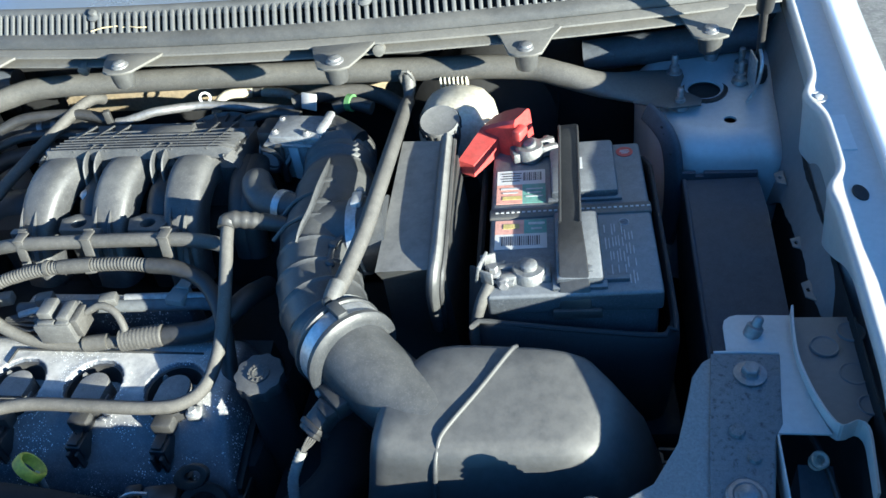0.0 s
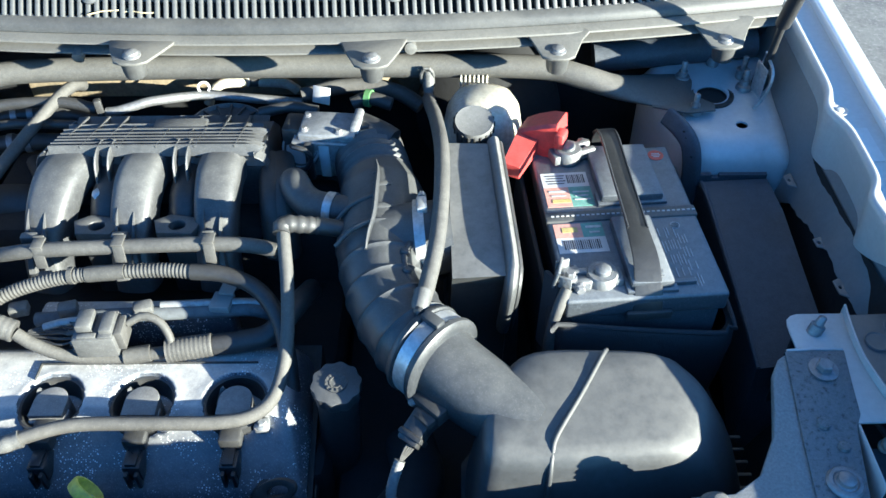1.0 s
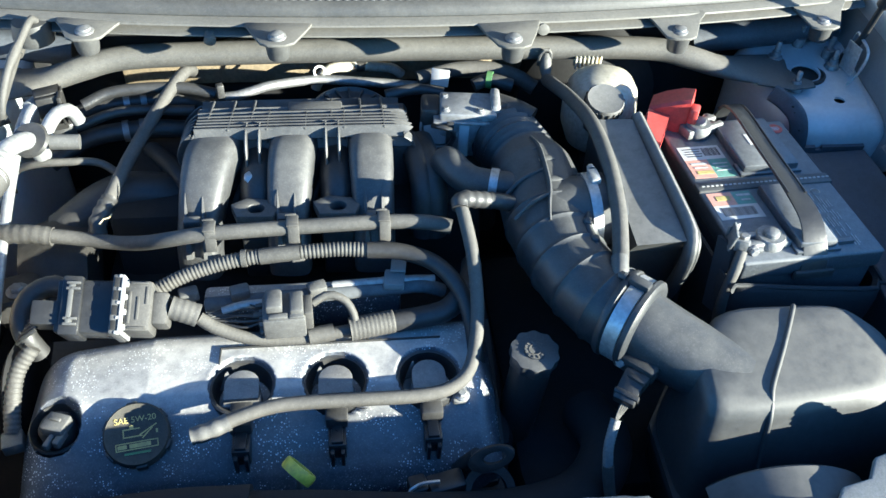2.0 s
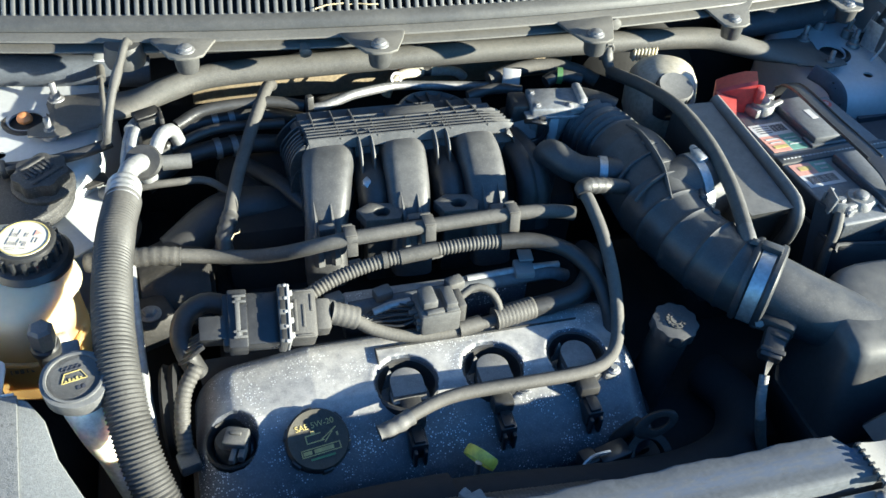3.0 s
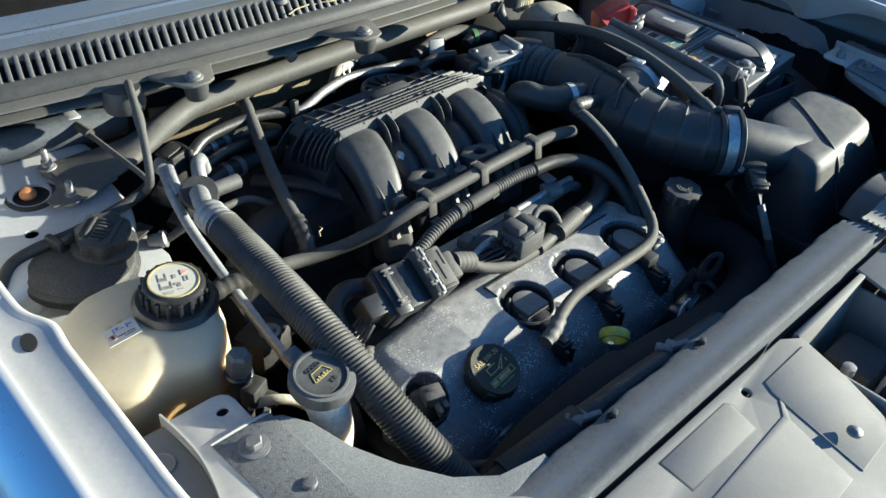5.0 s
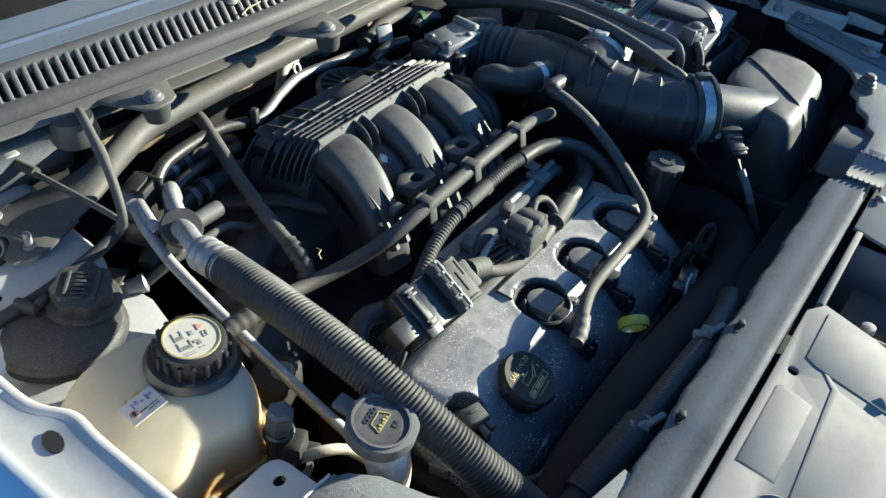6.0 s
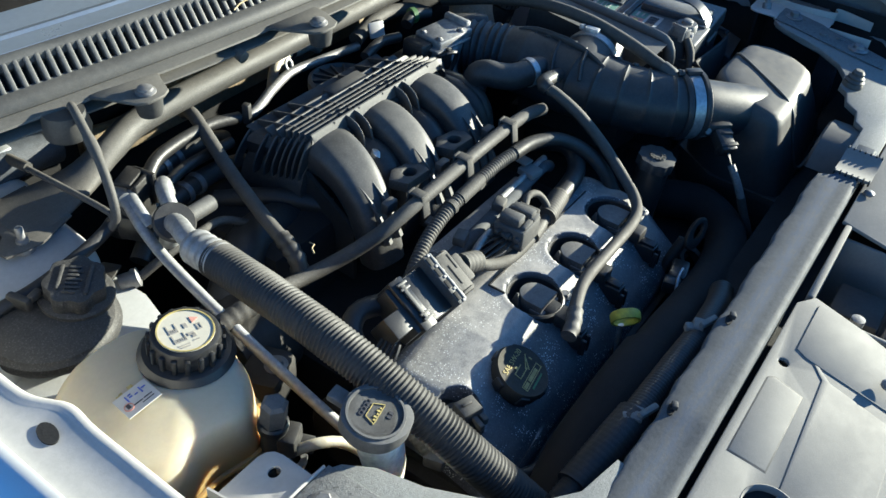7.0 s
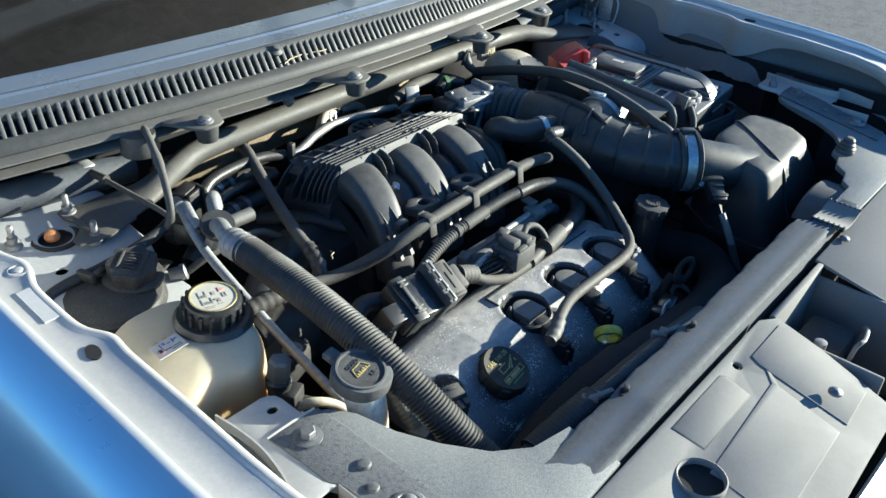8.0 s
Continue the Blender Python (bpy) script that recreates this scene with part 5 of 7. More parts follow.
part("outlet_collar", lathe([(0.0415, 0.008), (0.0500, 0.009), (0.0518, 0.011), (0.0518, 0.016), (0.0490, 0.018), (0.0415, 0.019)], 40, at(*CP, CW)), "duct", dt)
part("clamp_screw", join(cbox((0.2195, 0.040, 0.8890), (0.024, 0.012, 0.010), 0.002, -44), hex_bolt((0.208, 0.050, 0.8890), 0.0045, 0.008, 0.005, (-0.7, 0.7, 0))), "duct", dt)
part("clamp_bolt", join(cbox((0.2055, 0.001, 0.816), (0.020, 0.012, 0.012), 0.002, 45), hex_bolt((0.203, -0.004, 0.820), 0.0055, 0.010, 0.006, (-0.6, -0.6, 0.3))), "bolt", dt)
elbow = thing("breather_elbow", (0.07, 0.26, 0.84), "dusty black rubber breather elbow", "hose elbow")
part("elbow", tube([(0.155, 0.222, 0.864), (0.118, 0.232, 0.866), (0.092, 0.239, 0.866), (0.072, 0.249, 0.865), (0.058, 0.264, 0.867), (0.050, 0.281, 0.868), (0.046, 0.294, 0.856), (0.045, 0.300, 0.80)], 0.0190, step=0.004, seg=28), "duct", elbow)
part("elbow_clamp", lathe([(0.0185, -0.005), (0.0208, -0.005), (0.0208, 0.005), (0.0185, 0.005)], 28, at(0.098, 0.2375, 0.866, (-1, 0.3, 0.0))), "zinc", elbow)
# throttle body behind
tb = thing("throttle_body", (0.085, 0.40, 0.80), "aluminium throttle body with a black actuator", "throttle body")
part("housing", cbox((0.086, 0.378, 0.851), (0.078, 0.046, 0.062), 0.006, -6), "alu", tb)
part("lid", cbox((0.084, 0.379, 0.8845), (0.074, 0.050, 0.012), 0.003, -6, 3), "alu", tb, "smooth aluminium lid")
part("lid_end", cbox((0.120, 0.381, 0.889), (0.012, 0.046, 0.018), 0.004, -6, 0, 4), "alu", tb)
part("lid_rim", cbox((0.082, 0.378, 0.876), (0.086, 0.054, 0.004), 0.0012, -6), "alu", tb)
part("front_rib", cbox((0.058, 0.352, 0.850), (0.010, 0.008, 0.058), 0.002, -6), "black", tb)
for bx, by in ((0.053, 0.366), (0.055, 0.396), (0.098, 0.360)):
    part("bolt", hex_bolt((bx, by, 0.889), 0.004, 0.005, 0.006), "bolt", tb)
part("flange", lathe([(0.044, -0.006), (0.0485, -0.004), (0.0485, 0.004), (0.044, 0.006)], 30, at(0.131, 0.377, 0.842, (0.2, -0.98, 0))), "black", tb)
part("rear_pod", tube([(0.12, 0.40, 0.878), (0.150, 0.375, 0.880), (0.168, 0.362, 0.876)], 0.014, seg=14), "black", tb)
# Disc and pale ring approximate a wire loop with its lit edge.
MH = at(0.046, 0.366, 0.862, (-0.25, -0.75, 0.62))
part("loop_stand_in", moved(lathe([(0.0265, -0.040), (0.0265, -0.004), (0.0250, 0.0), (0.0225, 0.0015), (0.0215, -0.001), (0.0180, -0.003), (0.0060, -0.002), (0.0, -0.002)], 32), MH), "black", tb, "round black shape in place of a wire loop")
part("loop_lit_edge", moved(lathe([(0.0258, -0.0030), (0.0272, -0.0015), (0.0262, 0.0012), (0.0240, 0.0015), (0.0238, -0.001)], 32), MH), "plate", tb, "pale grey ring painted as the loop's lit edge")
part("connector", cbox((0.036, 0.392, 0.866), (0.026, 0.040, 0.040), 0.005, -6), "black", tb)
part("wire", tube([(0.036, 0.356, 0.872), (0.042, 0.342, 0.880), (0.056, 0.338, 0.878), (0.062, 0.342, 0.862), (0.052, 0.346, 0.842), (0.038, 0.352, 0.838)], 0.0034, seg=8), "rubber", tb)
part("sticker", cbox((0.077, 0.3545, 0.848), (0.013, 0.0015, 0.050), 0.0004, -6), "label", tb, "small barcode sticker")
part("mount", box(0.03, 0.14, 0.375, 0.46, 0.66, 0.835, 0.012), "iron", tb)

# breather hose over the resonator
ah = thing("vacuum_hose", (0.22, 0.25, 0.86), "dusty grey vacuum hose bowed over the resonator box", "hose")
part("hose", tube([(0.211, 0.470, 0.866), (0.214, 0.440, 0.876), (0.222, 0.38, 0.893), (0.229, 0.30, 0.908), (0.229, 0.22, 0.908), (0.224, 0.15, 0.898), (0.214, 0.095, 0.887), (0.208, 0.072, 0.882)], 0.0092, seg=16), "hose", ah)
part("lower_fitting", tube([(0.209, 0.082, 0.887), (0.206, 0.064, 0.882), (0.204, 0.055, 0.872)], 0.0095, seg=12), "grey", ah)
part("fitting_foot", lathe([(0.012, -0.012), (0.012, 0.004), (0.008, 0.006)], 14, at(0.205, 0.058, 0.876)), "grey", ah)
part("upper_fitting", tube([(0.211, 0.462, 0.866), (0.211, 0.480, 0.872), (0.211, 0.492, 0.884), (0.210, 0.492, 0.900)], 0.008, seg=12, rf=lambda s, n: 1 + 0.15 * math.sin(s * 700)), "grey", ah)
part("clip", tube([(0.202, 0.494, 0.876), (0.201, 0.487, 0.896), (0.209, 0.486, 0.906), (0.217, 0.488, 0.896), (0.217, 0.494, 0.876)], 0.0025, seg=8), "grey", ah)

# brake fluid reservoir
bf = thing("brake_fluid_reservoir", (0.28, 0.43, 0.80), "cream plastic brake fluid reservoir with a dirty grey cap", "fluid reservoir")
part("tank", pillow(smooth_outline([(0.232, 0.42), (0.242, 0.475), (0.285, 0.495), (0.33, 0.475), (0.337, 0.43), (0.31, 0.39), (0.26, 0.385)], 5), [(0.790, 0.80, 0, 0), (0.815, 0.98, 0, 0), (0.845, 1.0, 0, 0), (0.868, 0.93, 0, 0), (0.884, 0.75, 0, 0.0), (0.892, 0.45, 0, 0)]), "white", bf, "", 60)
BC = at(0.271, 0.385, 0.882, (0.0, -0.32, 1))
bcap = part("cap", moved(lathe([(0.0250, -0.010), (0.0262, -0.007), (0.0262, 0.005), (0.0245, 0.0085), (0.0220, 0.0078), (0.0, 0.0078)], 32), BC), "cap_grey", bf, "round knurled cap, speckled with dirt")
for k in range(20):
    part("grip", moved(box(-0.0013, 0.0013, 0.0258, 0.0276, -0.007, 0.005, 0.0004), BC @ pose(0, 0, 0, 0, 0, 18 * k)), "canister", bcap)
part("neck", lathe([(0.024, -0.035), (0.024, -0.006)], 24, at(0.272, 0.390, 0.874, (0, -0.32, 1))), "canister", bf, "dark neck under the cap")
part("ribs", join(*[box(0.255 + 0.006 * k, 0.2575 + 0.006 * k, 0.488, 0.502, 0.87, 0.890, 0.0008) for k in range(7)]), "white", bf)
part("booster", lathe([(0.11, 0), (0.11, 0.05), (0.06, 0.08)], 30, at(0.30, 0.60, 0.78, (0, -1, 0))), "deep", bf)
part("master_cylinder", tube([(0.30, 0.56, 0.775), (0.285, 0.40, 0.775)], 0.026, seg=16), "iron", bf)

# ---- engine ----
eng = thing("engine_block", (-0.15, 0.15, 0.42), "near-black engine block deep in the bay", "engine")
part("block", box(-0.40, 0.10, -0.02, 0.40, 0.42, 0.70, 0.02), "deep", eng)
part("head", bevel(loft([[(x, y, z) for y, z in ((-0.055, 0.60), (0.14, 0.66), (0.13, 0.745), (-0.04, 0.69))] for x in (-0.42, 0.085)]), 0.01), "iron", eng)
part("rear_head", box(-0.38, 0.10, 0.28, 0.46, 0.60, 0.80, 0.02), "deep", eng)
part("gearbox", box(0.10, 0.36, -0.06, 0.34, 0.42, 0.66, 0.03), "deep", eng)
part("alternator", lathe([(0.03, 0), (0.06, 0.01), (0.065, 0.05), (0.05, 0.09)], 24, at(-0.40, 0.28, 0.72, (-0.8, -0.1, 0.1))), "iron", eng)
part("rear_hose", tube([(-0.44, 0.30, 0.76), (-0.38, 0.33, 0.79), (-0.33, 0.34, 0.79), (-0.28, 0.34, 0.77)], 0.028, seg=18), "rubber", eng)
part("bracket", cbox((-0.475, 0.205, 0.74), (0.06, 0.05, 0.05), 0.012, 20), "iron", eng)
part("bracket_bolt", hex_bolt((-0.47, 0.195, 0.765), 0.008, 0.008, 0.013), "bolt", eng)
part("pulley", lathe([(0.05, 0), (0.055, 0.004), (0.052, 0.010), (0.055, 0.016), (0.05, 0.02)], 28, at(-0.445, 0.10, 0.70, (-1, 0, 0))), "deep", eng)
part("clutter_pipe", tube([(-0.34, 0.42, 0.80), (-0.30, 0.36, 0.81), (-0.26, 0.30, 0.80)], 0.012, seg=12), "rubber", eng)

# intake manifold
mf = thing("intake_manifold", (-0.13, 0.34, 0.78), "dusty grey plastic intake manifold with three arched runners", "intake manifold")
part("plenum", bevel(loft([[(-0.255, 0.345, 0.76), (0.004, 0.345, 0.76), (0.004, 0.43, 0.76), (-0.255, 0.43, 0.76)], [(-0.270, 0.330, 0.862), (0.008, 0.328, 0.862), (0.008, 0.432, 0.850), (-0.274, 0.432, 0.850)], [(-0.262, 0.338, 0.874), (0.002, 0.336, 0.876), (0.002, 0.424, 0.863), (-0.268, 0.424, 0.861)]]), 0.008, 3, 25), "intake", mf)
lat_z = lambda y: 0.887 - 0.25 * (y - 0.325)
for y in (0.327, 0.337, 0.347, 0.357, 0.368, 0.381, 0.398, 0.430):
    z, k = lat_z(y), (y - 0.327) / 0.0145
    part("rib", tube([(-0.279 - 0.001 * k, y + 0.004, z - 0.046), (-0.2785 - 0.001 * k, y + 0.002, z - 0.030), (-0.271, y, z - 0.011), (-0.258, y, z - 0.002), (-0.244, y, z + 0.001), (-0.018, y, z + 0.001), (-0.006 - 0.002 * k, y, z - 0.003), (0.006 - 0.004 * k, y + 0.002, z - 0.014), (0.012 - 0.004 * k, y + 0.004, z - 0.034)], 0.004, step=0.006, seg=8, sq=5, up=(-1, 0, 0), wide=lambda f: (0.0015, 0.0080)), "intake", mf)
for x, y0, y1 in ((-0.250, 0.364, 0.432), (-0.222, 0.327, 0.432), (-0.196, 0.364, 0.432), (-0.175, 0.327, 0.394), (-0.128, 0.327, 0.394), (-0.096, 0.364, 0.432), (-0.080, 0.327, 0.394), (-0.058, 0.364, 0.432), (-0.030, 0.327, 0.432)):
    bm = box(x, x + 0.0030, y0, y1, -0.020, 0.0, 0.0008)
    for v in bm.verts:
        v.co.z += lat_z(v.co.y) + 0.0082
    part("cross_rib", bm, "intake", mf)
part("top_skin", bevel(loft([[(x0, y, lat_z(y) - d) for x0, d in ((-0.290, 0.110), (-0.286, 0.058), (-0.280, 0.040), (-0.266, 0.026), (-0.002, 0.026), (0.006, 0.036), (0.006, 0.110))] for y in (0.327, 0.432)]), 0.006, 3, 25), "intake", mf)
part("rib_pad", box(-0.150, -0.080, 0.372, 0.412, 0.860, 0.8785, 0.003), "intake", mf)
part("rear_drum", lathe([(0.0, 0.0), (0.054, 0.0), (0.054, 0.012), (0.049, 0.015), (0.046, 0.010), (0.02, 0.008), (0, 0.008)], 34, at(-0.068, 0.441, 0.833, (0.05, -0.02, 1))), "grey", mf, "round ribbed end cover")
part("drum_ribs", join(*[moved(box(0.015, 0.048, -0.0015, 0.0015, 0.006, 0.014, 0), at(-0.068, 0.441, 0.833, (0.05, -0.02, 1)) @ pose(0, 0, 0, 0, 0, 24 * k)) for k in range(15)]), "intake", mf)


def runner(x0, x1, w0, w1):
    """One arched runner of flattened section with grooves at its foot."""
    pts = [(x0, 0.350, 0.857), (x0, 0.332, 0.861), (x0 * 0.7 + x1 * 0.3, 0.303, 0.863), (x0 * 0.45 + x1 * 0.55, 0.272, 0.850), (x0 * 0.2 + x1 * 0.8, 0.246, 0.823), (x1, 0.228, 0.790), (x1, 0.220, 0.76)]
    return tube(pts, 0.03, step=0.006, seg=40, up=(0, 0, 1), sq=3.4, wide=lambda f: (w0 + (w1 - w0) * min(1, f * 1.6), 0.0245 - 0.003 * f))


for x0, x1, w0 in ((-0.236, -0.258, 0.0355), (-0.142, -0.151, 0.030), (-0.047, -0.047, 0.029)):
    rn = part("runner", runner(x0, x1, w0, 0.0255), "intake", mf, "", 60)
    for dx in (-0.010, 0.010):
        part("foot_ridge", tube([(x1 + dx, 0.250, 0.8605), (x1 + dx, 0.238, 0.852), (x1 + dx, 0.221, 0.832), (x1 + dx, 0.205, 0.797)], 0.0066, seg=6, rf=lambda s, n: 0.05 + 1.0 * s / n), "intake", rn, "", 20)
    part("saddle", cbox((x1, 0.212, 0.845), (0.020, 0.012, 0.016), 0.003), "intake", rn)
for x in (-0.187, -0.090):
    for dx in (-0.012, 0.004):
        part("neck_rib", tube([(x + dx, 0.345, 0.884), (x + dx, 0.325, 0.886), (x + dx, 0.310, 0.878), (x + dx, 0.302, 0.855)], 0.006, step=0.005, seg=10, up=(0, 0, 1), sq=3, wide=lambda f: (0.0022, 0.008)), "intake", mf)
    part("arch_rim", tube([(x - 0.034, 0.285, 0.775), (x - 0.030, 0.305, 0.806), (x - 0.012, 0.322, 0.824), (x + 0.006, 0.318, 0.822), (x + 0.020, 0.300, 0.800), (x + 0.024, 0.285, 0.775)], 0.0055, seg=10), "black", mf)
    for dx in (-0.012, 0.002):
        part("shell_rib", tube([(x + dx, 0.300, 0.832), (x + dx, 0.272, 0.822), (x + dx, 0.252, 0.79), (x + dx, 0.249, 0.76)], 0.003, seg=8), "black", mf)
    br = part("bolt_bracket", plate([(x - 0.030, 0.245), (x - 0.022, 0.222), (x + 0.020, 0.220), (x + 0.028, 0.24), (x + 0.020, 0.250), (x - 0.012, 0.256)], 0.845, 0.014, [ellipse(x, 0.236, 0.010, 0.0085, 18)], 0.0015), "grey", mf, "flat lug with a bolt hole")
    part("lug_leg", box(x - 0.02, x + 0.02, 0.225, 0.250, 0.74, 0.832, 0.004), "black", br)
    part("inner_shell", tube([(x, 0.33, 0.845), (x, 0.285, 0.838), (x, 0.262, 0.80), (x, 0.258, 0.74)], 0.022, seg=16), "black", mf)
part("nut", lathe([(0.008, 0), (0.008, 0.008), (0.004, 0.010), (0.0, 0.011)], 8, at(-0.196, 0.285, 0.850, (0.2, -0.5, 0.8))), "zinc", mf, "bright nut")
# Black, not the manifold's dusty grey: its shade is put into the colour.
part("end_runner", join(*[tube([(0.006 + dx, 0.36, 0.845), (0.014 + dx, 0.31, 0.846), (0.018 + dx, 0.275, 0.825), (0.018 + dx, 0.262, 0.77)], 0.0165, seg=14) for dx in (0.0, 0.014)]), "black", mf, "shaded ribbed end of the manifold")
part("side_wall", loft([[(-0.268, 0.43, 0.85), (-0.262, 0.43, 0.85), (-0.262, 0.43, 0.72), (-0.268, 0.43, 0.72)], [(-0.275, 0.33, 0.85), (-0.269, 0.33, 0.85), (-0.269, 0.33, 0.72), (-0.275, 0.33, 0.72)], [(-0.278, 0.25, 0.80), (-0.272, 0.25, 0.80), (-0.272, 0.25, 0.72), (-0.278, 0.25, 0.72)]]), "black", mf)

# valve cover
vc = thing("valve_cover", (-0.17, 0.03, 0.68), "dusty grey valve cover with white specks and coil wells", "valve cover")
prof = [(0.118, 0.700), (0.117, 0.750), (0.1145, 0.760), (0.108, 0.7660), (0.098, 0.7690), (0.085, 0.7696), (0.036, 0.7684), (0.023, 0.7650), (0.008, 0.7555), (-0.010, 0.740), (-0.030, 0.722), (-0.048, 0.704), (-0.058, 0.688), (-0.060, 0.660)]
WELLS = [(-0.2, 0.035, 0.035), (-0.1, 0.035, 0.035), (0.002, 0.035, 0.035), (-0.392, 0.010, 0.027)]


NX = 256
rows = []
prof_d = [(q.y, q.z) for q in spline([(0.0, y, z) for y, z in prof], 0.0024)[0]]
for k in range(NX + 1):
    x = -0.432 + 0.512 * k / NX
    e = min(1.0, (x + 0.432) / 0.05, (0.080 - x) / 0.03)
    e = math.sqrt(max(0.0, 1 - (1 - e) ** 2))
    left = max(0.0, (-0.30 - x) / 0.13)
    row = []
    for y, z in prof_d:
        yy = 0.03 + (y - 0.03) * (0.80 + 0.20 * e) - 0.012 * left
        zz = 0.70 + (z - 0.70) * (0.25 + 0.75 * e) - 0.010 * left if z > 0.70 else z
        for wx, wy, wr in WELLS:
            d = math.hypot(x - wx, (yy - wy) / 1.02)
            if z > 0.70:
                zz += 0.0007 * math.exp(-(((d - wr - 0.002) / 0.007) ** 2)) / (1 + math.exp((wy - 0.01 - yy) / 0.006))
                if d < wr:
                    zz -= 0.030 * min(1.0, (wr - d) / 0.006)
        row.append((x, float(yy), float(zz)))
    rows.append(row)
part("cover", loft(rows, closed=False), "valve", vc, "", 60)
part("end_skirt", box(-0.425, 0.078, -0.060, 0.118, 0.63, 0.69, 0.012), "iron", vc)
part("step_line", join(box(-0.225, 0.02, 0.0835, 0.0850, 0.765, 0.7722, 0.0004), box(-0.2262, -0.2245, 0.062, 0.085, 0.765, 0.7722, 0.0004)), "black", vc, "raised moulding line")
part("gasket_flange", box(-0.44, 0.088, -0.068, 0.124, 0.668, 0.680, 0.004), "iron", vc)


# ---- things on and round the engine ----
def coil(x, y, z, yaw=0.0):
    c = thing("ignition_coil", (x, y, z - 0.03), "black ignition coil seated in the valve cover", "ignition coil", "ignition coils")
    m = pose(x, y, z, 0, 0, yaw)
    part("coil_head", moved(bevel(plate([(0.0185 * math.cos(a), 0.000 + 0.0185 * math.sin(a)) for a in (math.pi * k / 12 for k in range(13))] + [(-0.0185, -0.020), (0.0185, -0.020)], 0.006, 0.034, r=0), 0.0045, 3, 40), m), "coil", c)
    part("coil_step", moved(box(-0.0205, 0.0205, -0.024, -0.004, -0.020, -0.002, 0.003), m), "coil", c)
    part("coil_ridge", moved(bevel(loft([[(-0.026, 0.006, -0.012), (-0.010, 0.010, -0.012), (-0.015, 0.024, -0.012)], [(-0.018, 0.013, 0.0085), (-0.015, 0.014, 0.0085), (-0.016, 0.016, 0.0085)]]), 0.0008), m), "coil", c, "pointed moulded fin")
    part("well_seal", lathe([(0.0275, -0.026), (0.0368, -0.026), (0.0368, 0.0006), (0.0345, 0.0022), (0.0322, 0.0012), (0.0300, -0.010), (0.0275, -0.026)], 32, at(x, y, z - 0.0005, (0, -0.04, 1))), "rubber", c, "black rubber well seal")
    part("coil_foot", moved(box(-0.012, 0.012, -0.050, -0.014, -0.018, 0.000, 0.003), m), "black", c)
    part("coil_plug", moved(join(box(-0.0095, 0.0095, -0.072, -0.044, -0.040, -0.016, 0.002), box(-0.006, 0.006, -0.070, -0.046, -0.017, -0.012, 0.001), box(-0.0075, -0.0035, -0.078, -0.070, -0.046, -0.022, 0.001), box(0.0035, 0.0075, -0.078, -0.070, -0.046, -0.022, 0.001)), m), "clean_black", c, "black plug with lock tab")
    part("coil_bolt", moved(hex_bolt((0.030, -0.026, -0.006), 0.006, 0.006, 0.009), m), "bolt", c)
    return c


for x in (-0.2, -0.1, 0.002):
    coil(x, 0.035, 0.7630)
lc = thing("ignition_coil", (-0.392, 0.008, 0.73), "black ignition coil with a pale grey plug", "ignition coil", "ignition coils")
part("coil_head", lathe([(0.0, -0.02), (0.018, -0.02), (0.019, 0.0), (0.016, 0.006), (0.0, 0.008)], 26, at(-0.392, 0.012, 0.744)), "black", lc)
part("coil_plug", join(cbox((-0.387, 0.004, 0.758), (0.024, 0.022, 0.014), 0.002, -20), cbox((-0.382, -0.010, 0.753), (0.007, 0.018, 0.010), 0.0015, -20), cbox((-0.392, -0.013, 0.753), (0.006, 0.016, 0.009), 0.0015, -20), cbox((-0.387, 0.006, 0.7655), (0.012, 0.004, 0.004), 0.001, -20)), "grey", lc, "dusty plug")
part("well_rim", lathe([(0.0205, -0.02), (0.0285, -0.02), (0.0285, -0.001), (0.0265, 0.001), (0.0225, -0.006), (0.0205, -0.02)], 30, at(-0.392, 0.010, 0.745, (0, -0.25, 1))), "rubber", lc)

# oil filler cap with its printed words
oc = thing("oil_filler_cap", (-0.306, -0.004, 0.735), "dark round oil filler cap with yellow print", "oil cap")
OM = at(-0.306, -0.0085, 0.747, (0.10, -0.44, 1))
ocap = part("cap", moved(lathe([(0.030, -0.034), (0.0305, -0.008), (0.033, -0.004), (0.0338, 0.008), (0.0315, 0.013), (0.0305, 0.0125), (0.0, 0.0125)], 40), OM), "cap_black", oc)
for k in range(6):
    part("grip", moved(box(-0.006, 0.006, 0.030, 0.0352, -0.006, 0.010, 0.002), OM @ pose(0, 0, 0, 0, 0, 60 * k)), "black", ocap)


def lettering(text, size, m, material, parent, name="lettering"):
    cu = bpy.data.curves.new(name, "FONT")
    cu.body, cu.size, cu.align_x, cu.align_y, cu.extrude = text, size, "CENTER", "CENTER", 0.0002
    tmp = bpy.data.objects.new("tmp", cu)
    scene.collection.objects.link(tmp)
    bpy.context.view_layer.update()
    me = bpy.data.meshes.new_from_object(tmp.evaluated_get(bpy.context.evaluated_depsgraph_get()))
    bpy.data.objects.remove(tmp)
    bm = bmesh.new()
    bm.from_mesh(me)
    bpy.data.meshes.remove(me)
    return part(name, moved(bm, m), material, parent)


OT = OM @ Matrix.Translation((0, 0, 0.0130)) @ pose(0, 0, 0, 0, 0, -4)
lettering("SAE 5W-20", 0.0088, OT @ Matrix.Translation((0, 0.0150, 0)), "yellow_print", oc)
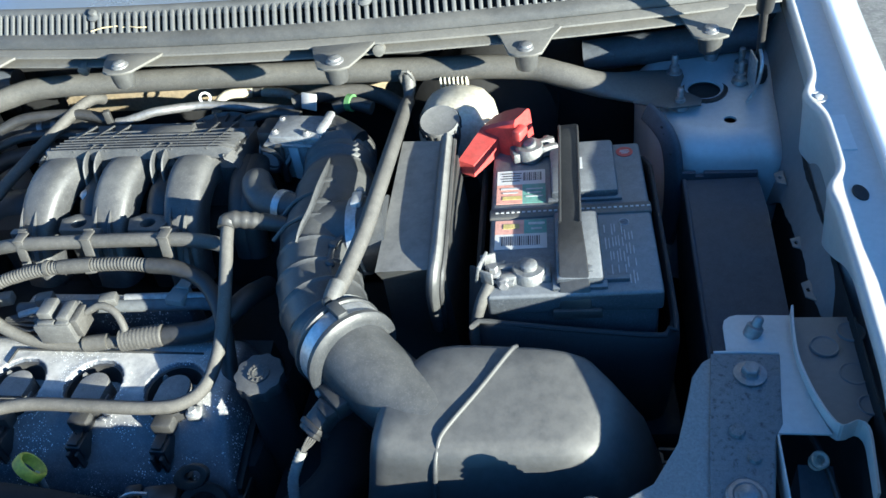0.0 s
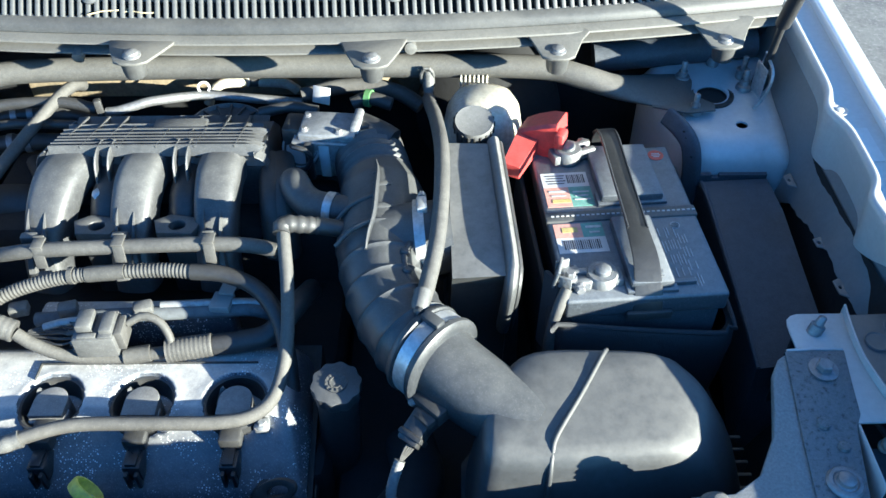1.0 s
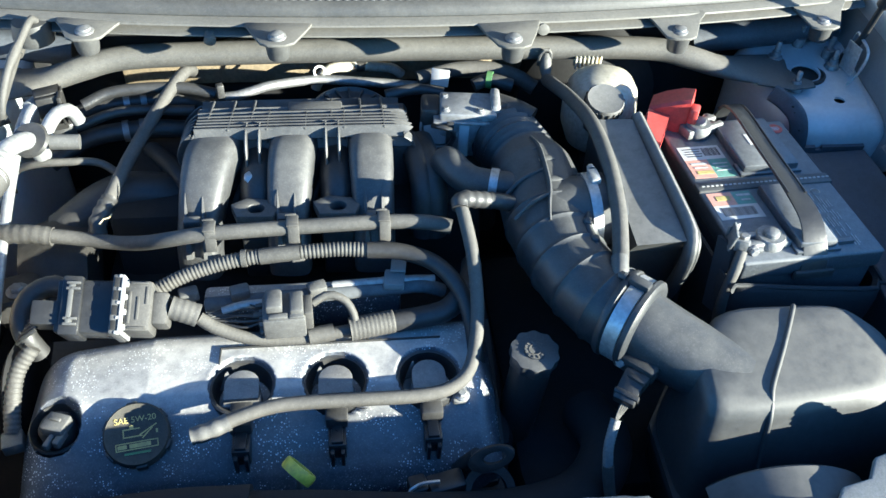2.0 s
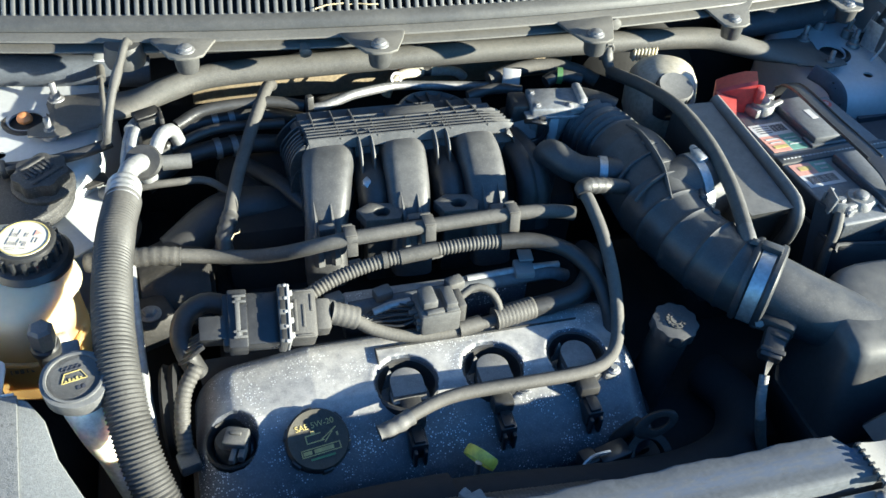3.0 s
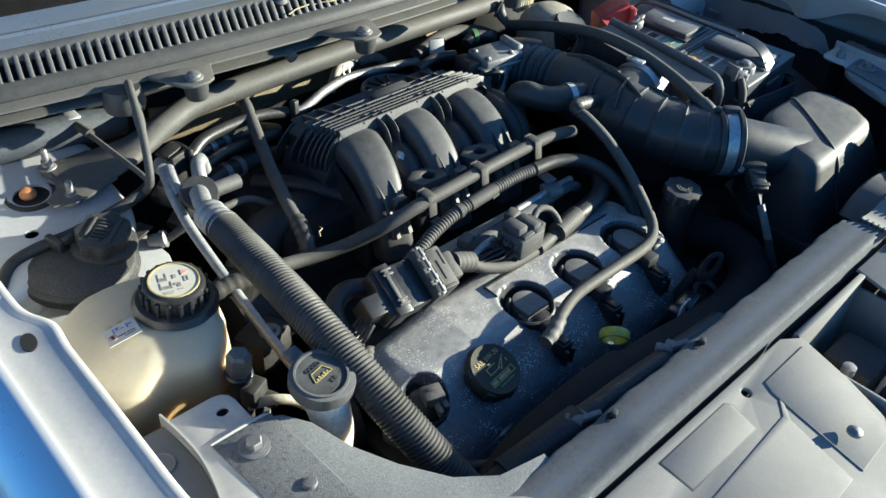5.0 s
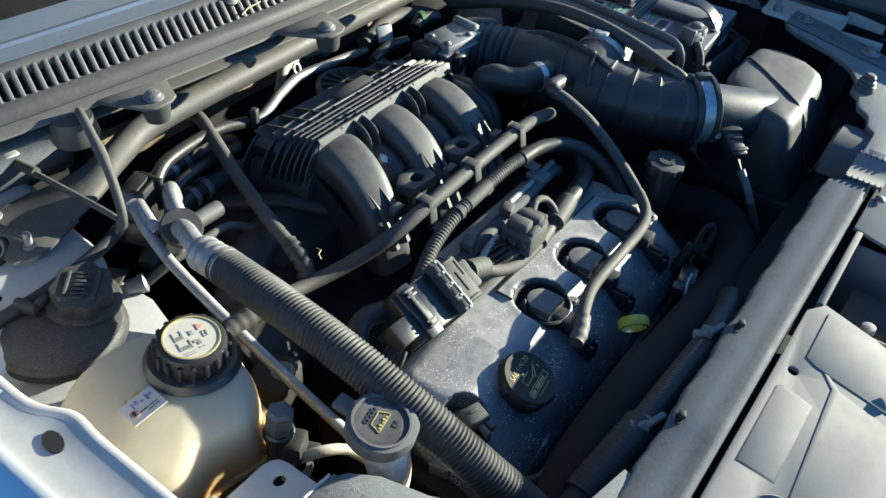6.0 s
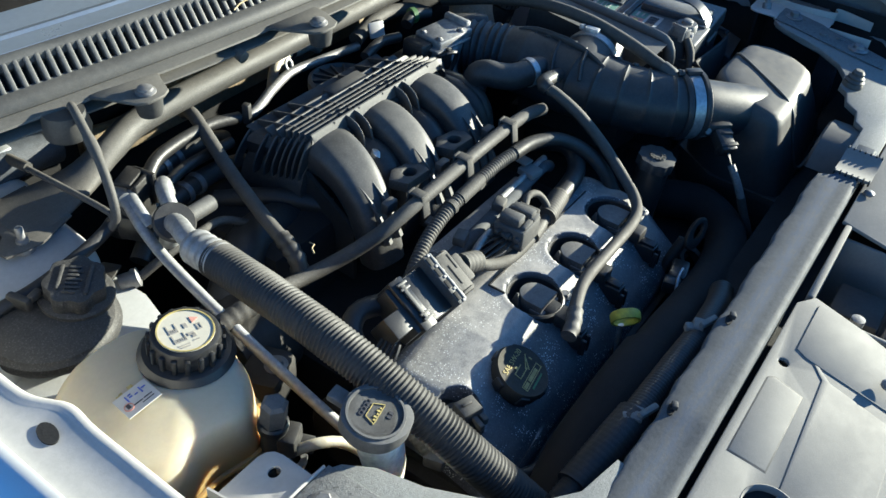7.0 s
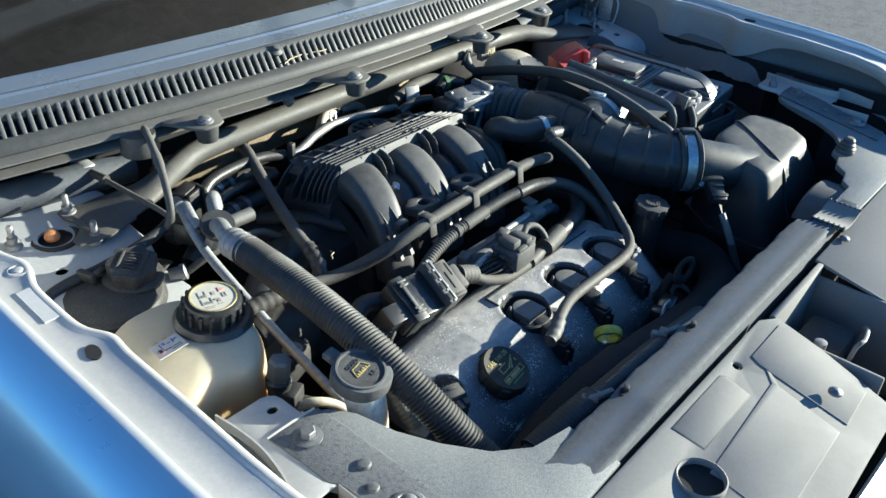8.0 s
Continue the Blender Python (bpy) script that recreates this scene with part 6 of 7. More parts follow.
part("oil_can_mark", moved(join(box(-0.012, 0.006, -0.003, -0.0018, 0, 0.0004, 0), box(-0.012, 0.004, 0.005, 0.0062, 0, 0.0004, 0), box(-0.013, -0.0118, -0.003, 0.0062, 0, 0.0004, 0), moved(box(-0.010, 0.010, -0.0006, 0.0006, 0, 0.0004, 0), pose(0.012, 0.003, 0, 0, 0, 28)), moved(box(-0.007, 0.007, -0.0006, 0.0006, 0, 0.0004, 0), pose(0.011, -0.0005, 0, 0, 0, 42)), box(-0.006, -0.002, 0.006, 0.0095, 0, 0.0004, 0), box(0.0195, 0.0215, -0.002, 0.002, 0, 0.0004, 0)), OT), "yellow_print", oc, "yellow oil can mark")
part("print_frame", moved(join(box(-0.021, 0.021, -0.0088, -0.0078, 0, 0.0004, 0), box(-0.021, 0.021, -0.0158, -0.0148, 0, 0.0004, 0), box(-0.021, -0.0200, -0.0158, -0.0078, 0, 0.0004, 0), box(0.020, 0.021, -0.0158, -0.0078, 0, 0.0004, 0)), OT), "yellow_print", oc)
bars([(-0.0145, -0.0118, 0.009, 0.004), (0.003, -0.0118, 0.021, 0.0042)], 0.0, OT, "yellow_print", oc)
bars([(0.0, -0.0195, 0.026, 0.0022)], 0.0, OT, "green", oc)

# breather hose across the valve cover
bh = thing("breather_hose", (-0.08, 0.0, 0.75), "dusty grey breather hose lying across the valve cover", "hose")
part("hose", tube([(-0.226, -0.030, 0.778), (-0.20, -0.018, 0.781), (-0.155, -0.006, 0.782), (-0.08, -0.003, 0.779), (-0.015, 0.000, 0.775), (0.022, 0.008, 0.774), (0.045, 0.026, 0.780), (0.056, 0.055, 0.798), (0.060, 0.09, 0.826), (0.058, 0.13, 0.856), (0.053, 0.165, 0.876), (0.050, 0.182, 0.882)], 0.0076, seg=16, step=0.006), "hose", bh)
part("end_fitting", tube([(-0.2445, -0.0335, 0.776), (-0.228, -0.030, 0.778), (-0.208, -0.0215, 0.7805)], 0.0098, seg=16, step=0.003, rf=lambda s, n: 1.0 - 0.10 * (0.5 + 0.5 * math.sin(s * 2 * math.pi / 0.014))), "grey", bh, "ribbed end fitting")
part("top_fitting", join(tube([(0.049, 0.178, 0.882), (0.050, 0.188, 0.886), (0.060, 0.191, 0.885), (0.088, 0.196, 0.877)], 0.0108, seg=16, step=0.003, rf=lambda s, n: 1.0 - 0.14 * (0.5 + 0.5 * math.sin(s * 2 * math.pi / 0.011))), tube([(0.085, 0.196, 0.878), (0.125, 0.20, 0.866)], 0.010, seg=14)), "black", bh, "ribbed black elbow fitting")
part("hose_clip", join(cbox((0.034, 0.008, 0.758), (0.016, 0.014, 0.014), 0.003), hex_bolt((0.036, 0.004, 0.765), 0.005, 0.006, 0.008)), "alu", bh)

# coolant rail in front of the manifold with its clips
rl = thing("coolant_rail", (-0.13, 0.19, 0.84), "dusty pipe with plastic clips along the manifold", "pipe")
part("pipe", tube([(0.040, 0.178, 0.855), (0.012, 0.184, 0.858), (-0.04, 0.1875, 0.8585), (-0.14, 0.187, 0.856), (-0.235, 0.185, 0.853), (-0.285, 0.192, 0.840), (-0.315, 0.206, 0.824), (-0.350, 0.224, 0.809), (-0.390, 0.236, 0.806), (-0.44, 0.240, 0.812), (-0.50, 0.246, 0.812)], 0.0088, seg=16, step=0.008), "hose", rl)
part("woven_sleeve", tube([(-0.428, 0.239, 0.810), (-0.46, 0.242, 0.813), (-0.535, 0.252, 0.806)], 0.0115, seg=14, step=0.003, rf=lambda s, n: 1 + 0.04 * math.sin(s * 1500)), "loom", rl)
for x, z in ((-0.235, 0.853), (-0.142, 0.856), (-0.038, 0.8585)):
    cl = part("pipe_clip", join(cbox((x, 0.187, z + 0.0092), (0.014, 0.019, 0.0030), 0.0012), cbox((x + 0.001, 0.1770, z - 0.005), (0.013, 0.0030, 0.028), 0.001, 0, -10), cbox((x - 0.002, 0.1965, z + 0.006), (0.013, 0.0030, 0.012), 0.001)), "hose", rl, "thin folded pipe clip")
    part("clip_hook", cbox((x + 0.004, 0.166, z - 0.025), (0.015, 0.018, 0.004), 0.0012, 10), "hose", cl)

# corrugated loom just below
lm = thing("wiring_loom", (-0.16, 0.16, 0.80), "grey corrugated wiring loom under the coolant rail", "wiring loom")
part("corrugated_tube", tube([(-0.055, 0.163, 0.838), (-0.10, 0.166, 0.838), (-0.19, 0.165, 0.832), (-0.245, 0.160, 0.822), (-0.285, 0.150, 0.810), (-0.31, 0.142, 0.796), (-0.325, 0.135, 0.77)], 0.0089, seg=16, step=0.0011, rf=rings_fn(0.0046, 0.14)), "loom", lm, "", 80)
part("tape_wrap", tube([(-0.135, 0.1655, 0.8365), (-0.16, 0.165, 0.835), (-0.18, 0.165, 0.833)], 0.0094, seg=14), "loom", lm)
part("smooth_hose", tube([(-0.058, 0.163, 0.838), (-0.02, 0.158, 0.838), (0.02, 0.140, 0.832), (0.046, 0.110, 0.815), (0.056, 0.08, 0.79), (0.06, 0.055, 0.755)], 0.0096, seg=16), "rubber", lm)
part("tie", lathe([(0.0092, -0.003), (0.0102, -0.003), (0.0102, 0.003), (0.0092, 0.003)], 16, at(-0.198, 0.165, 0.8315, (1, 0, 0.05))), "loom", lm)
for x in (-0.262, -0.205, -0.118):
    part("injector_plug", cbox((x, 0.142, 0.800), (0.022, 0.016, 0.014), 0.003, 15), "grey", lm)
fr = thing("fuel_rail", (-0.13, 0.15, 0.76), "dark steel fuel rail with a bright clip", "fuel rail")
part("rail_tube", tube([(-0.245, 0.138, 0.786), (-0.15, 0.142, 0.788), (-0.04, 0.146, 0.790), (0.005, 0.148, 0.79), (0.03, 0.150, 0.778)], 0.0085, seg=14), "beam", fr)
part("upper_tube", tube([(-0.10, 0.150, 0.796), (-0.02, 0.152, 0.798), (0.02, 0.155, 0.794)], 0.005, seg=12), "alu", fr)
part("rail_block", box(-0.25, -0.02, 0.145, 0.175, 0.72, 0.780, 0.006), "valve", fr)
part("clip", join(cbox((-0.028, 0.150, 0.800), (0.024, 0.026, 0.010), 0.002, -8), cbox((-0.022, 0.165, 0.808), (0.018, 0.020, 0.003), 0.001, -8)), "plate", fr)
part("crossover", tube([(-0.03, 0.100, 0.783), (0.0, 0.102, 0.786), (0.03, 0.108, 0.79), (0.05, 0.125, 0.80), (0.062, 0.15, 0.80), (0.07, 0.19, 0.78)], 0.0128, seg=16), "rubber", fr)

# big engine plug and loom on the valve cover
big = thing("engine_connector", (-0.335, 0.10, 0.79), "large black and grey engine wiring connector", "connector")
GM = pose(-0.335, 0.100, 0.826, 30, 4, -2)
part("rear_half", moved(join(box(-0.052, 0.008, -0.028, 0.029, -0.020, 0.014, 0.003), box(-0.046, -0.026, -0.031, 0.032, -0.022, 0.0185, 0.002)), GM), "clean_black", big)
lock = part("lock_slide", moved(box(-0.0385, -0.0335, -0.020, 0.022, 0.019, 0.0225, 0.001), GM), "grey", big, "dusty raised lock slide")
for y in (-0.022, 0.016):
    part("lock_foot", moved(join(box(-0.041, -0.027, y, y + 0.003, 0.019, 0.0225, 0.0008), box(-0.041, -0.027, y + 0.006, y + 0.009, 0.019, 0.0225, 0.0008), box(-0.036, -0.032, y, y + 0.009, 0.019, 0.022, 0.0008)), GM), "grey", lock)
part("lever_frame", moved(box(0.006, 0.015, -0.031, 0.033, -0.024, 0.026, 0.002), GM), "grey", big)
for y in (-0.027, -0.011, 0.005, 0.019):
    # Black bars in place of the shade inside the frame's slots.
    part("frame_slot_shade", moved(box(0.0078, 0.0132, y, y + 0.010, 0.0245, 0.0268, 0.0004), GM), "deep", big)
part("pale_seal", moved(join(box(0.0152, 0.0182, -0.030, 0.032, -0.022, 0.0275, 0.001), *[box(0.0120, 0.0160, y, y + 0.0035, 0.020, 0.0272, 0.0008) for y in (-0.031, -0.0155, 0.0005, 0.0150, 0.0290)], *[box(0.0175, 0.0215, y, y + 0.006, 0.018, 0.0245, 0.0012) for y in (-0.026, -0.010, 0.006, 0.020)]), GM), "seal", big, "pale wavy seal edge between the halves")
part("mould_detail", moved(join(*[box(0.0225 + 0.0085 * k, 0.0255 + 0.0085 * k, -0.019 + 0.004 * k, 0.016 - 0.006 * k, 0.0195, 0.0222, 0.0008) for k in range(2)], box(0.0395, 0.0425, 0.002, 0.021, 0.0195, 0.0220, 0.0008), box(0.024, 0.042, -0.0245, -0.0225, 0.018, 0.0228, 0.0006), box(0.024, 0.042, 0.0235, 0.0255, 0.018, 0.0228, 0.0006)), GM), "hose", big)
part("front_half", moved(join(box(0.018, 0.046, -0.027, 0.028, -0.020, 0.021, 0.004), box(0.044, 0.062, -0.018, 0.018, -0.016, 0.015, 0.004)), GM), "hose", big, "dusty grey half")
part("wire_boot", tube([(-0.272, 0.098, 0.827), (-0.258, 0.096, 0.822), (-0.244, 0.094, 0.816)], 0.013, seg=14, step=0.002, rf=rings_fn(0.007, 0.05)), "hose", big)
part("tail_plug", moved(box(-0.076, -0.046, -0.020, 0.006, -0.018, 0.014, 0.002), GM), "clean_black", big)
part("tail_wires", join(*[tube([(-0.408, 0.080 + 0.005 * k, 0.822), (-0.424, 0.076 + 0.006 * k, 0.812), (-0.436, 0.090 + 0.006 * k, 0.79), (-0.43, 0.12, 0.76)], 0.0022, seg=6) for k in range(5)]), "rubber", big)
part("tail_hose", tube([(-0.375, 0.128, 0.826), (-0.402, 0.138, 0.828), (-0.424, 0.130, 0.822), (-0.432, 0.110, 0.812), (-0.428, 0.094, 0.800), (-0.42, 0.092, 0.77)], 0.0115, seg=16), "rubber", big)
ml = thing("coil_loom", (-0.14, 0.09, 0.76), "taped wiring loom with a grey plug on the valve cover", "wiring loom")
part("loom_tube", tube([(-0.244, 0.094, 0.812), (-0.225, 0.088, 0.800), (-0.19, 0.082, 0.788), (-0.14, 0.084, 0.782), (-0.09, 0.090, 0.782), (-0.06, 0.094, 0.782)], 0.0074, seg=14, step=0.0016, rf=rings_fn(0.0044, 0.045)), "loom", ml, "", 80)
part("loom_end", tube([(-0.082, 0.091, 0.784), (-0.055, 0.095, 0.785), (-0.032, 0.099, 0.785)], 0.0138, seg=18, step=0.0015, rf=rings_fn(0.0048, 0.05)), "loom", ml, "", 80)
PM = pose(-0.150, 0.097, 0.812, 0, 0, 3)
part("plug_body", moved(join(box(-0.026, 0.020, -0.022, 0.020, -0.020, 0.010, 0.003), box(-0.022, -0.004, -0.012, 0.016, 0.008, 0.022, 0.003), box(0.004, 0.018, -0.016, 0.014, 0.008, 0.018, 0.002)), PM), "grey", ml, "dusty square plug")
for bx in ((-0.036, -0.024, -0.006, 0.000, 0.000, 0.004), (-0.034, -0.024, 0.008, 0.013, 0.000, 0.004), (0.019, 0.028, -0.016, 0.012, -0.014, 0.012)):
    part("plug_latch", moved(box(*bx, 0.001), PM), "hose", ml)
for k in range(6):
    part("loose_wire", tube([(-0.178, 0.088 + 0.004 * k, 0.806), (-0.196, 0.086 + 0.006 * k, 0.802 + 0.003 * (k % 3)), (-0.218, 0.094 + 0.005 * k, 0.800), (-0.238, 0.096 + 0.002 * k, 0.802)], 0.0014, seg=6), "rubber", ml)
for k in range(4):
    part("pin_row", moved(join(*[box(-0.030, -0.0255, -0.018 + 0.0095 * k, -0.0125 + 0.0095 * k, z0, z0 + 0.0055, 0.0008) for z0 in (-0.014, -0.004)]), PM), "grey", ml)
part("plug_lid", moved(join(box(-0.0195, 0.0010, -0.020, -0.0135, 0.0095, 0.0135, 0.001), box(0.0030, 0.0185, -0.0205, 0.0185, 0.0095, 0.0125, 0.001)), PM), "grey", ml)
part("loop_hose", tube([(-0.122, 0.104, 0.816), (-0.105, 0.110, 0.822), (-0.086, 0.106, 0.816), (-0.076, 0.096, 0.798), (-0.078, 0.092, 0.788)], 0.0048, seg=10), "loom", ml)
part("bright_tube", tube([(-0.222, 0.112, 0.802), (-0.20, 0.116, 0.806), (-0.178, 0.118, 0.806)], 0.0045, seg=10), "alu", ml)
part("tape", tube([(-0.128, 0.0845, 0.783), (-0.10, 0.089, 0.7835)], 0.0098, seg=12), "loom", ml)
wl = thing("side_loom", (-0.43, 0.03, 0.70), "grey corrugated loom down the side of the engine", "wiring loom")
part("tube", tube([(-0.418, 0.080, 0.795), (-0.434, 0.062, 0.778), (-0.440, 0.040, 0.756), (-0.440, 0.015, 0.735)], 0.009, seg=14, step=0.0015, rf=rings_fn(0.0056, 0.12)), "loom", wl, "", 80)
part("fitting", cbox((-0.438, 0.006, 0.730), (0.022, 0.022, 0.016), 0.003, 15), "grey", wl)

# tubes behind the manifold
vt = thing("rear_pipes", (-0.08, 0.49, 0.80), "thin dusty pipes and a bright tube behind the manifold", "pipes")
part("dusty_pipe", tube([(-0.238, 0.466, 0.852), (-0.222, 0.466, 0.854), (-0.20, 0.471, 0.858), (-0.175, 0.480, 0.860), (-0.112, 0.505, 0.852), (-0.05, 0.505, 0.847), (0.03, 0.501, 0.841)], 0.0068, seg=12), "bolt", vt)
part("bright_tube", join(tube([(-0.118, 0.540, 0.815), (-0.110, 0.543, 0.832), (-0.094, 0.550, 0.843), (-0.058, 0.562, 0.838)], 0.0075, seg=12), tube([(-0.044, 0.565, 0.836), (-0.005, 0.566, 0.832), (0.012, 0.566, 0.820)], 0.0075, seg=12)), "white", vt, "white-coated tube")
part("black_band", tube([(-0.060, 0.5615, 0.838), (-0.042, 0.5655, 0.836)], 0.0074, seg=12), "black", vt)
part("ring_hook", lathe([(0.0062, -0.0013), (0.0092, -0.0013), (0.0092, 0.0013), (0.0062, 0.0013), (0.0062, -0.0013)], 18, at(-0.110, 0.510, 0.862, (0.3, -1, 0.4))), "label", vt)
part("pipe_end", cbox((-0.243, 0.457, 0.864), (0.010, 0.010, 0.028), 0.002, 20), "black", vt)
part("tag", cbox((0.060, 0.488, 0.862), (0.026, 0.003, 0.024), 0.0008, -20, -20), "label", vt, "pale paper tag")
part("rear_loom", tube([(0.03, 0.505, 0.850), (0.08, 0.514, 0.858), (0.13, 0.516, 0.858), (0.17, 0.506, 0.852), (0.20, 0.49, 0.84)], 0.0115, seg=14), "hose", vt)
part("green_ring", lathe([(0.010, -0.004), (0.0125, -0.004), (0.0125, 0.004), (0.010, 0.004)], 16, at(0.128, 0.470, 0.868, (1, -0.3, 0))), "green", vt, "green hose ring")
part("fitting", tube([(0.105, 0.465, 0.862), (0.128, 0.470, 0.868), (0.16, 0.463, 0.862)], 0.0095, seg=12), "black", vt)
part("cross_hose", tube([(-0.02, 0.445, 0.862), (0.02, 0.450, 0.868), (0.06, 0.445, 0.864)], 0.008, seg=12), "black", vt)
shp = thing("heat_shield", (-0.25, 0.57, 0.80), "rusty tan heat shield against the bulkhead", "heat shield")
part("sheet", bevel(loft([[(x, 0.588 + 0.004 * math.sin(x * 40), 0.80), (x, 0.594 + 0.004 * math.sin(x * 40), 0.80), (x, 0.588, 0.864 + 0.012 * math.sin(x * 23)), (x, 0.582, 0.864 + 0.012 * math.sin(x * 23))] for x in (-0.40 + 0.02 * k for k in range(31))]), 0.001), "rust", shp)
part("bracket", join(box(-0.40, 0.20, 0.583, 0.602, 0.80, 0.84, 0.003)), "rust", shp)
part("upper_hose", tube([(-0.42, 0.44, 0.86), (-0.38, 0.46, 0.868), (-0.30, 0.47, 0.866), (-0.25, 0.465, 0.858)], 0.008, seg=12), "rubber", shp)
part("upper_hose", tube([(-0.43, 0.42, 0.84), (-0.37, 0.44, 0.85), (-0.28, 0.45, 0.842)], 0.007, seg=12), "rubber", shp)

rhh = thing("rear_heater_hoses", (-0.33, 0.46, 0.78), "black heater hoses with bright spring clamps at the bulkhead", "hoses")
for dy, dz in ((0.0, 0.0), (-0.035, -0.022)):
    hh = part("hose", tube([(-0.47, 0.440 + dy, 0.815 + dz), (-0.42, 0.462 + dy, 0.838 + dz), (-0.36, 0.475 + dy, 0.842 + dz), (-0.30, 0.482 + dy, 0.836 + dz), (-0.25, 0.50 + dy, 0.81 + dz)], 0.0125, seg=16), "rubber", rhh)
    for bx, by, bz in ((-0.372, 0.473, 0.8415), (-0.350, 0.4765, 0.8415)):
        part("spring_clamp", lathe([(0.0126, -0.004), (0.0145, -0.004), (0.0145, 0.004), (0.0126, 0.004), (0.0126, -0.004)], 20, at(bx, by + dy, bz + dz, (1, 0.2, 0.0))), "bolt", hh, "dull spring clamp")
part("valve", join(cbox((-0.452, 0.42, 0.835), (0.040, 0.034, 0.034), 0.006, 25), lathe([(0.016, 0), (0.018, 0.006), (0.012, 0.016)], 16, at(-0.452, 0.42, 0.850))), "black", rhh)

# hose from the brace down to the rear of the engine
hb = thing("heater_hose", (-0.34, 0.38, 0.80), "dusty black heater hose dropping behind the engine", "hose")
part("hose", tube([(-0.288, 0.525, 0.858), (-0.292, 0.510, 0.868), (-0.301, 0.485, 0.870), (-0.318, 0.44, 0.862), (-0.334, 0.395, 0.852), (-0.350, 0.345, 0.842), (-0.362, 0.300, 0.832), (-0.369, 0.270, 0.826)], 0.0085, seg=16), "hose", hb)
part("fitting", join(tube([(-0.366, 0.282, 0.829), (-0.374, 0.255, 0.823), (-0.377, 0.246, 0.815), (-0.378, 0.243, 0.79)], 0.0105, seg=14, step=0.003, rf=lambda s, n: 1 - 0.08 * math.sin(s * 500))), "black", hb, "elbow fitting")

# ---- near wing: tanks, lines ----
ct = thing("coolant_tank", (-0.63, 0.17, 0.72), "translucent cream coolant tank, amber coolant in its lower half", "coolant tank")
body_o = smooth_outline([(-0.541, 0.155), (-0.549, 0.205), (-0.575, 0.264), (-0.640, 0.272), (-0.690, 0.245), (-0.702, 0.190), (-0.696, 0.140), (-0.668, 0.117), (-0.622, 0.122), (-0.575, 0.116)], 6)
tank_bm = pillow(body_o, [(0.715, 0.80, 0.002, 0.004), (0.73, 0.93, 0.001, 0.002), (0.77, 0.985, 0, 0), (0.787, 1.0, 0, 0), (0.793, 1.025, 0, 0), (0.798, 1.025, 0, 0), (0.803, 1.0, 0, 0), (0.835, 0.992, 0, 0), (0.852, 0.975, 0, 0), (0.861, 0.945, 0, 0), (0.8675, 0.885, 0, 0), (0.8705, 0.79, 0.004, 0.003), (0.8715, 0.50, 0.02, 0.01)])
for v in tank_bm.verts:
    if v.co.z < 0.80:
        v.co.x += 0.010 * max(0.0, min(1.0, (v.co.x + 0.62) / 0.05)) * min(1.0, max(0.0, (0.803 - v.co.z) / 0.012))
    if v.co.z > 0.80:
        f = (v.co.z - 0.80) / 0.07
        v.co.z -= f * (0.026 * max(0.0, min(1.0, (0.172 - v.co.y) / 0.09)) ** 1.4 + 0.010 * max(0.0, min(1.0, (-0.64 - v.co.x) / 0.05)))
        v.co.z += f * 0.004 * math.exp(-(((v.co.x + 0.575) / 0.05) ** 2 + ((v.co.y - 0.193) / 0.05) ** 2))
part("tank", tank_bm, "tank", ct, "", 60)
part("neck", lathe([(0.048, -0.03), (0.041, 0.0), (0.034, 0.012)], 32, at(-0.577, 0.193, 0.866)), "tank", ct)
part("side_rib", cbox((-0.556, 0.116, 0.822), (0.030, 0.010, 0.016), 0.003, 20), "white", ct)
CAPM = at(-0.573, 0.195, 0.879, (0.03, -0.08, 1)) @ Matrix.Diagonal((0.83, 0.83, 1.0, 1.0))
cc = part("cap", moved(lathe([(0.036, 0.0), (0.038, 0.003), (0.038, 0.016), (0.0355, 0.0215), (0.0330, 0.0225), (0.0, 0.0225)], 40), CAPM), "clean_black", ct, "black ribbed screw cap")
for k in range(18):
    part("grip", moved(box(-0.0028, 0.0028, 0.0365, 0.0415, 0.001, 0.018, 0.0012), CAPM @ pose(0, 0, 0, 0, 0, 20 * k)), "clean_black", cc)
part("cap_skirt", moved(lathe([(0.044, -0.016), (0.0545, -0.010), (0.0555, -0.005), (0.050, 0.001), (0.040, 0.003)], 40), CAPM @ Matrix.Diagonal((0.94, 0.94, 1.0, 1.0))), "clean_black", ct, "wide black collar")
part("cap_disc", moved(lathe([(0.0305, 0), (0.0305, 0.0008), (0, 0.0008)], 36), CAPM @ Matrix.Translation((0, 0, 0.0222))), "disc", cc, "cream warning disc")
part("cap_ring", moved(lathe([(0.0288, 0), (0.0303, 0), (0.0303, 0.0006), (0.0288, 0.0006), (0.0288, 0)], 36), CAPM @ Matrix.Translation((0, 0, 0.0232))), "yellow_print", cc, "yellow printed ring")
CT = CAPM @ Matrix.Translation((0, 0, 0.0231)) @ pose(0, 0, 0, 0, 0, -38)
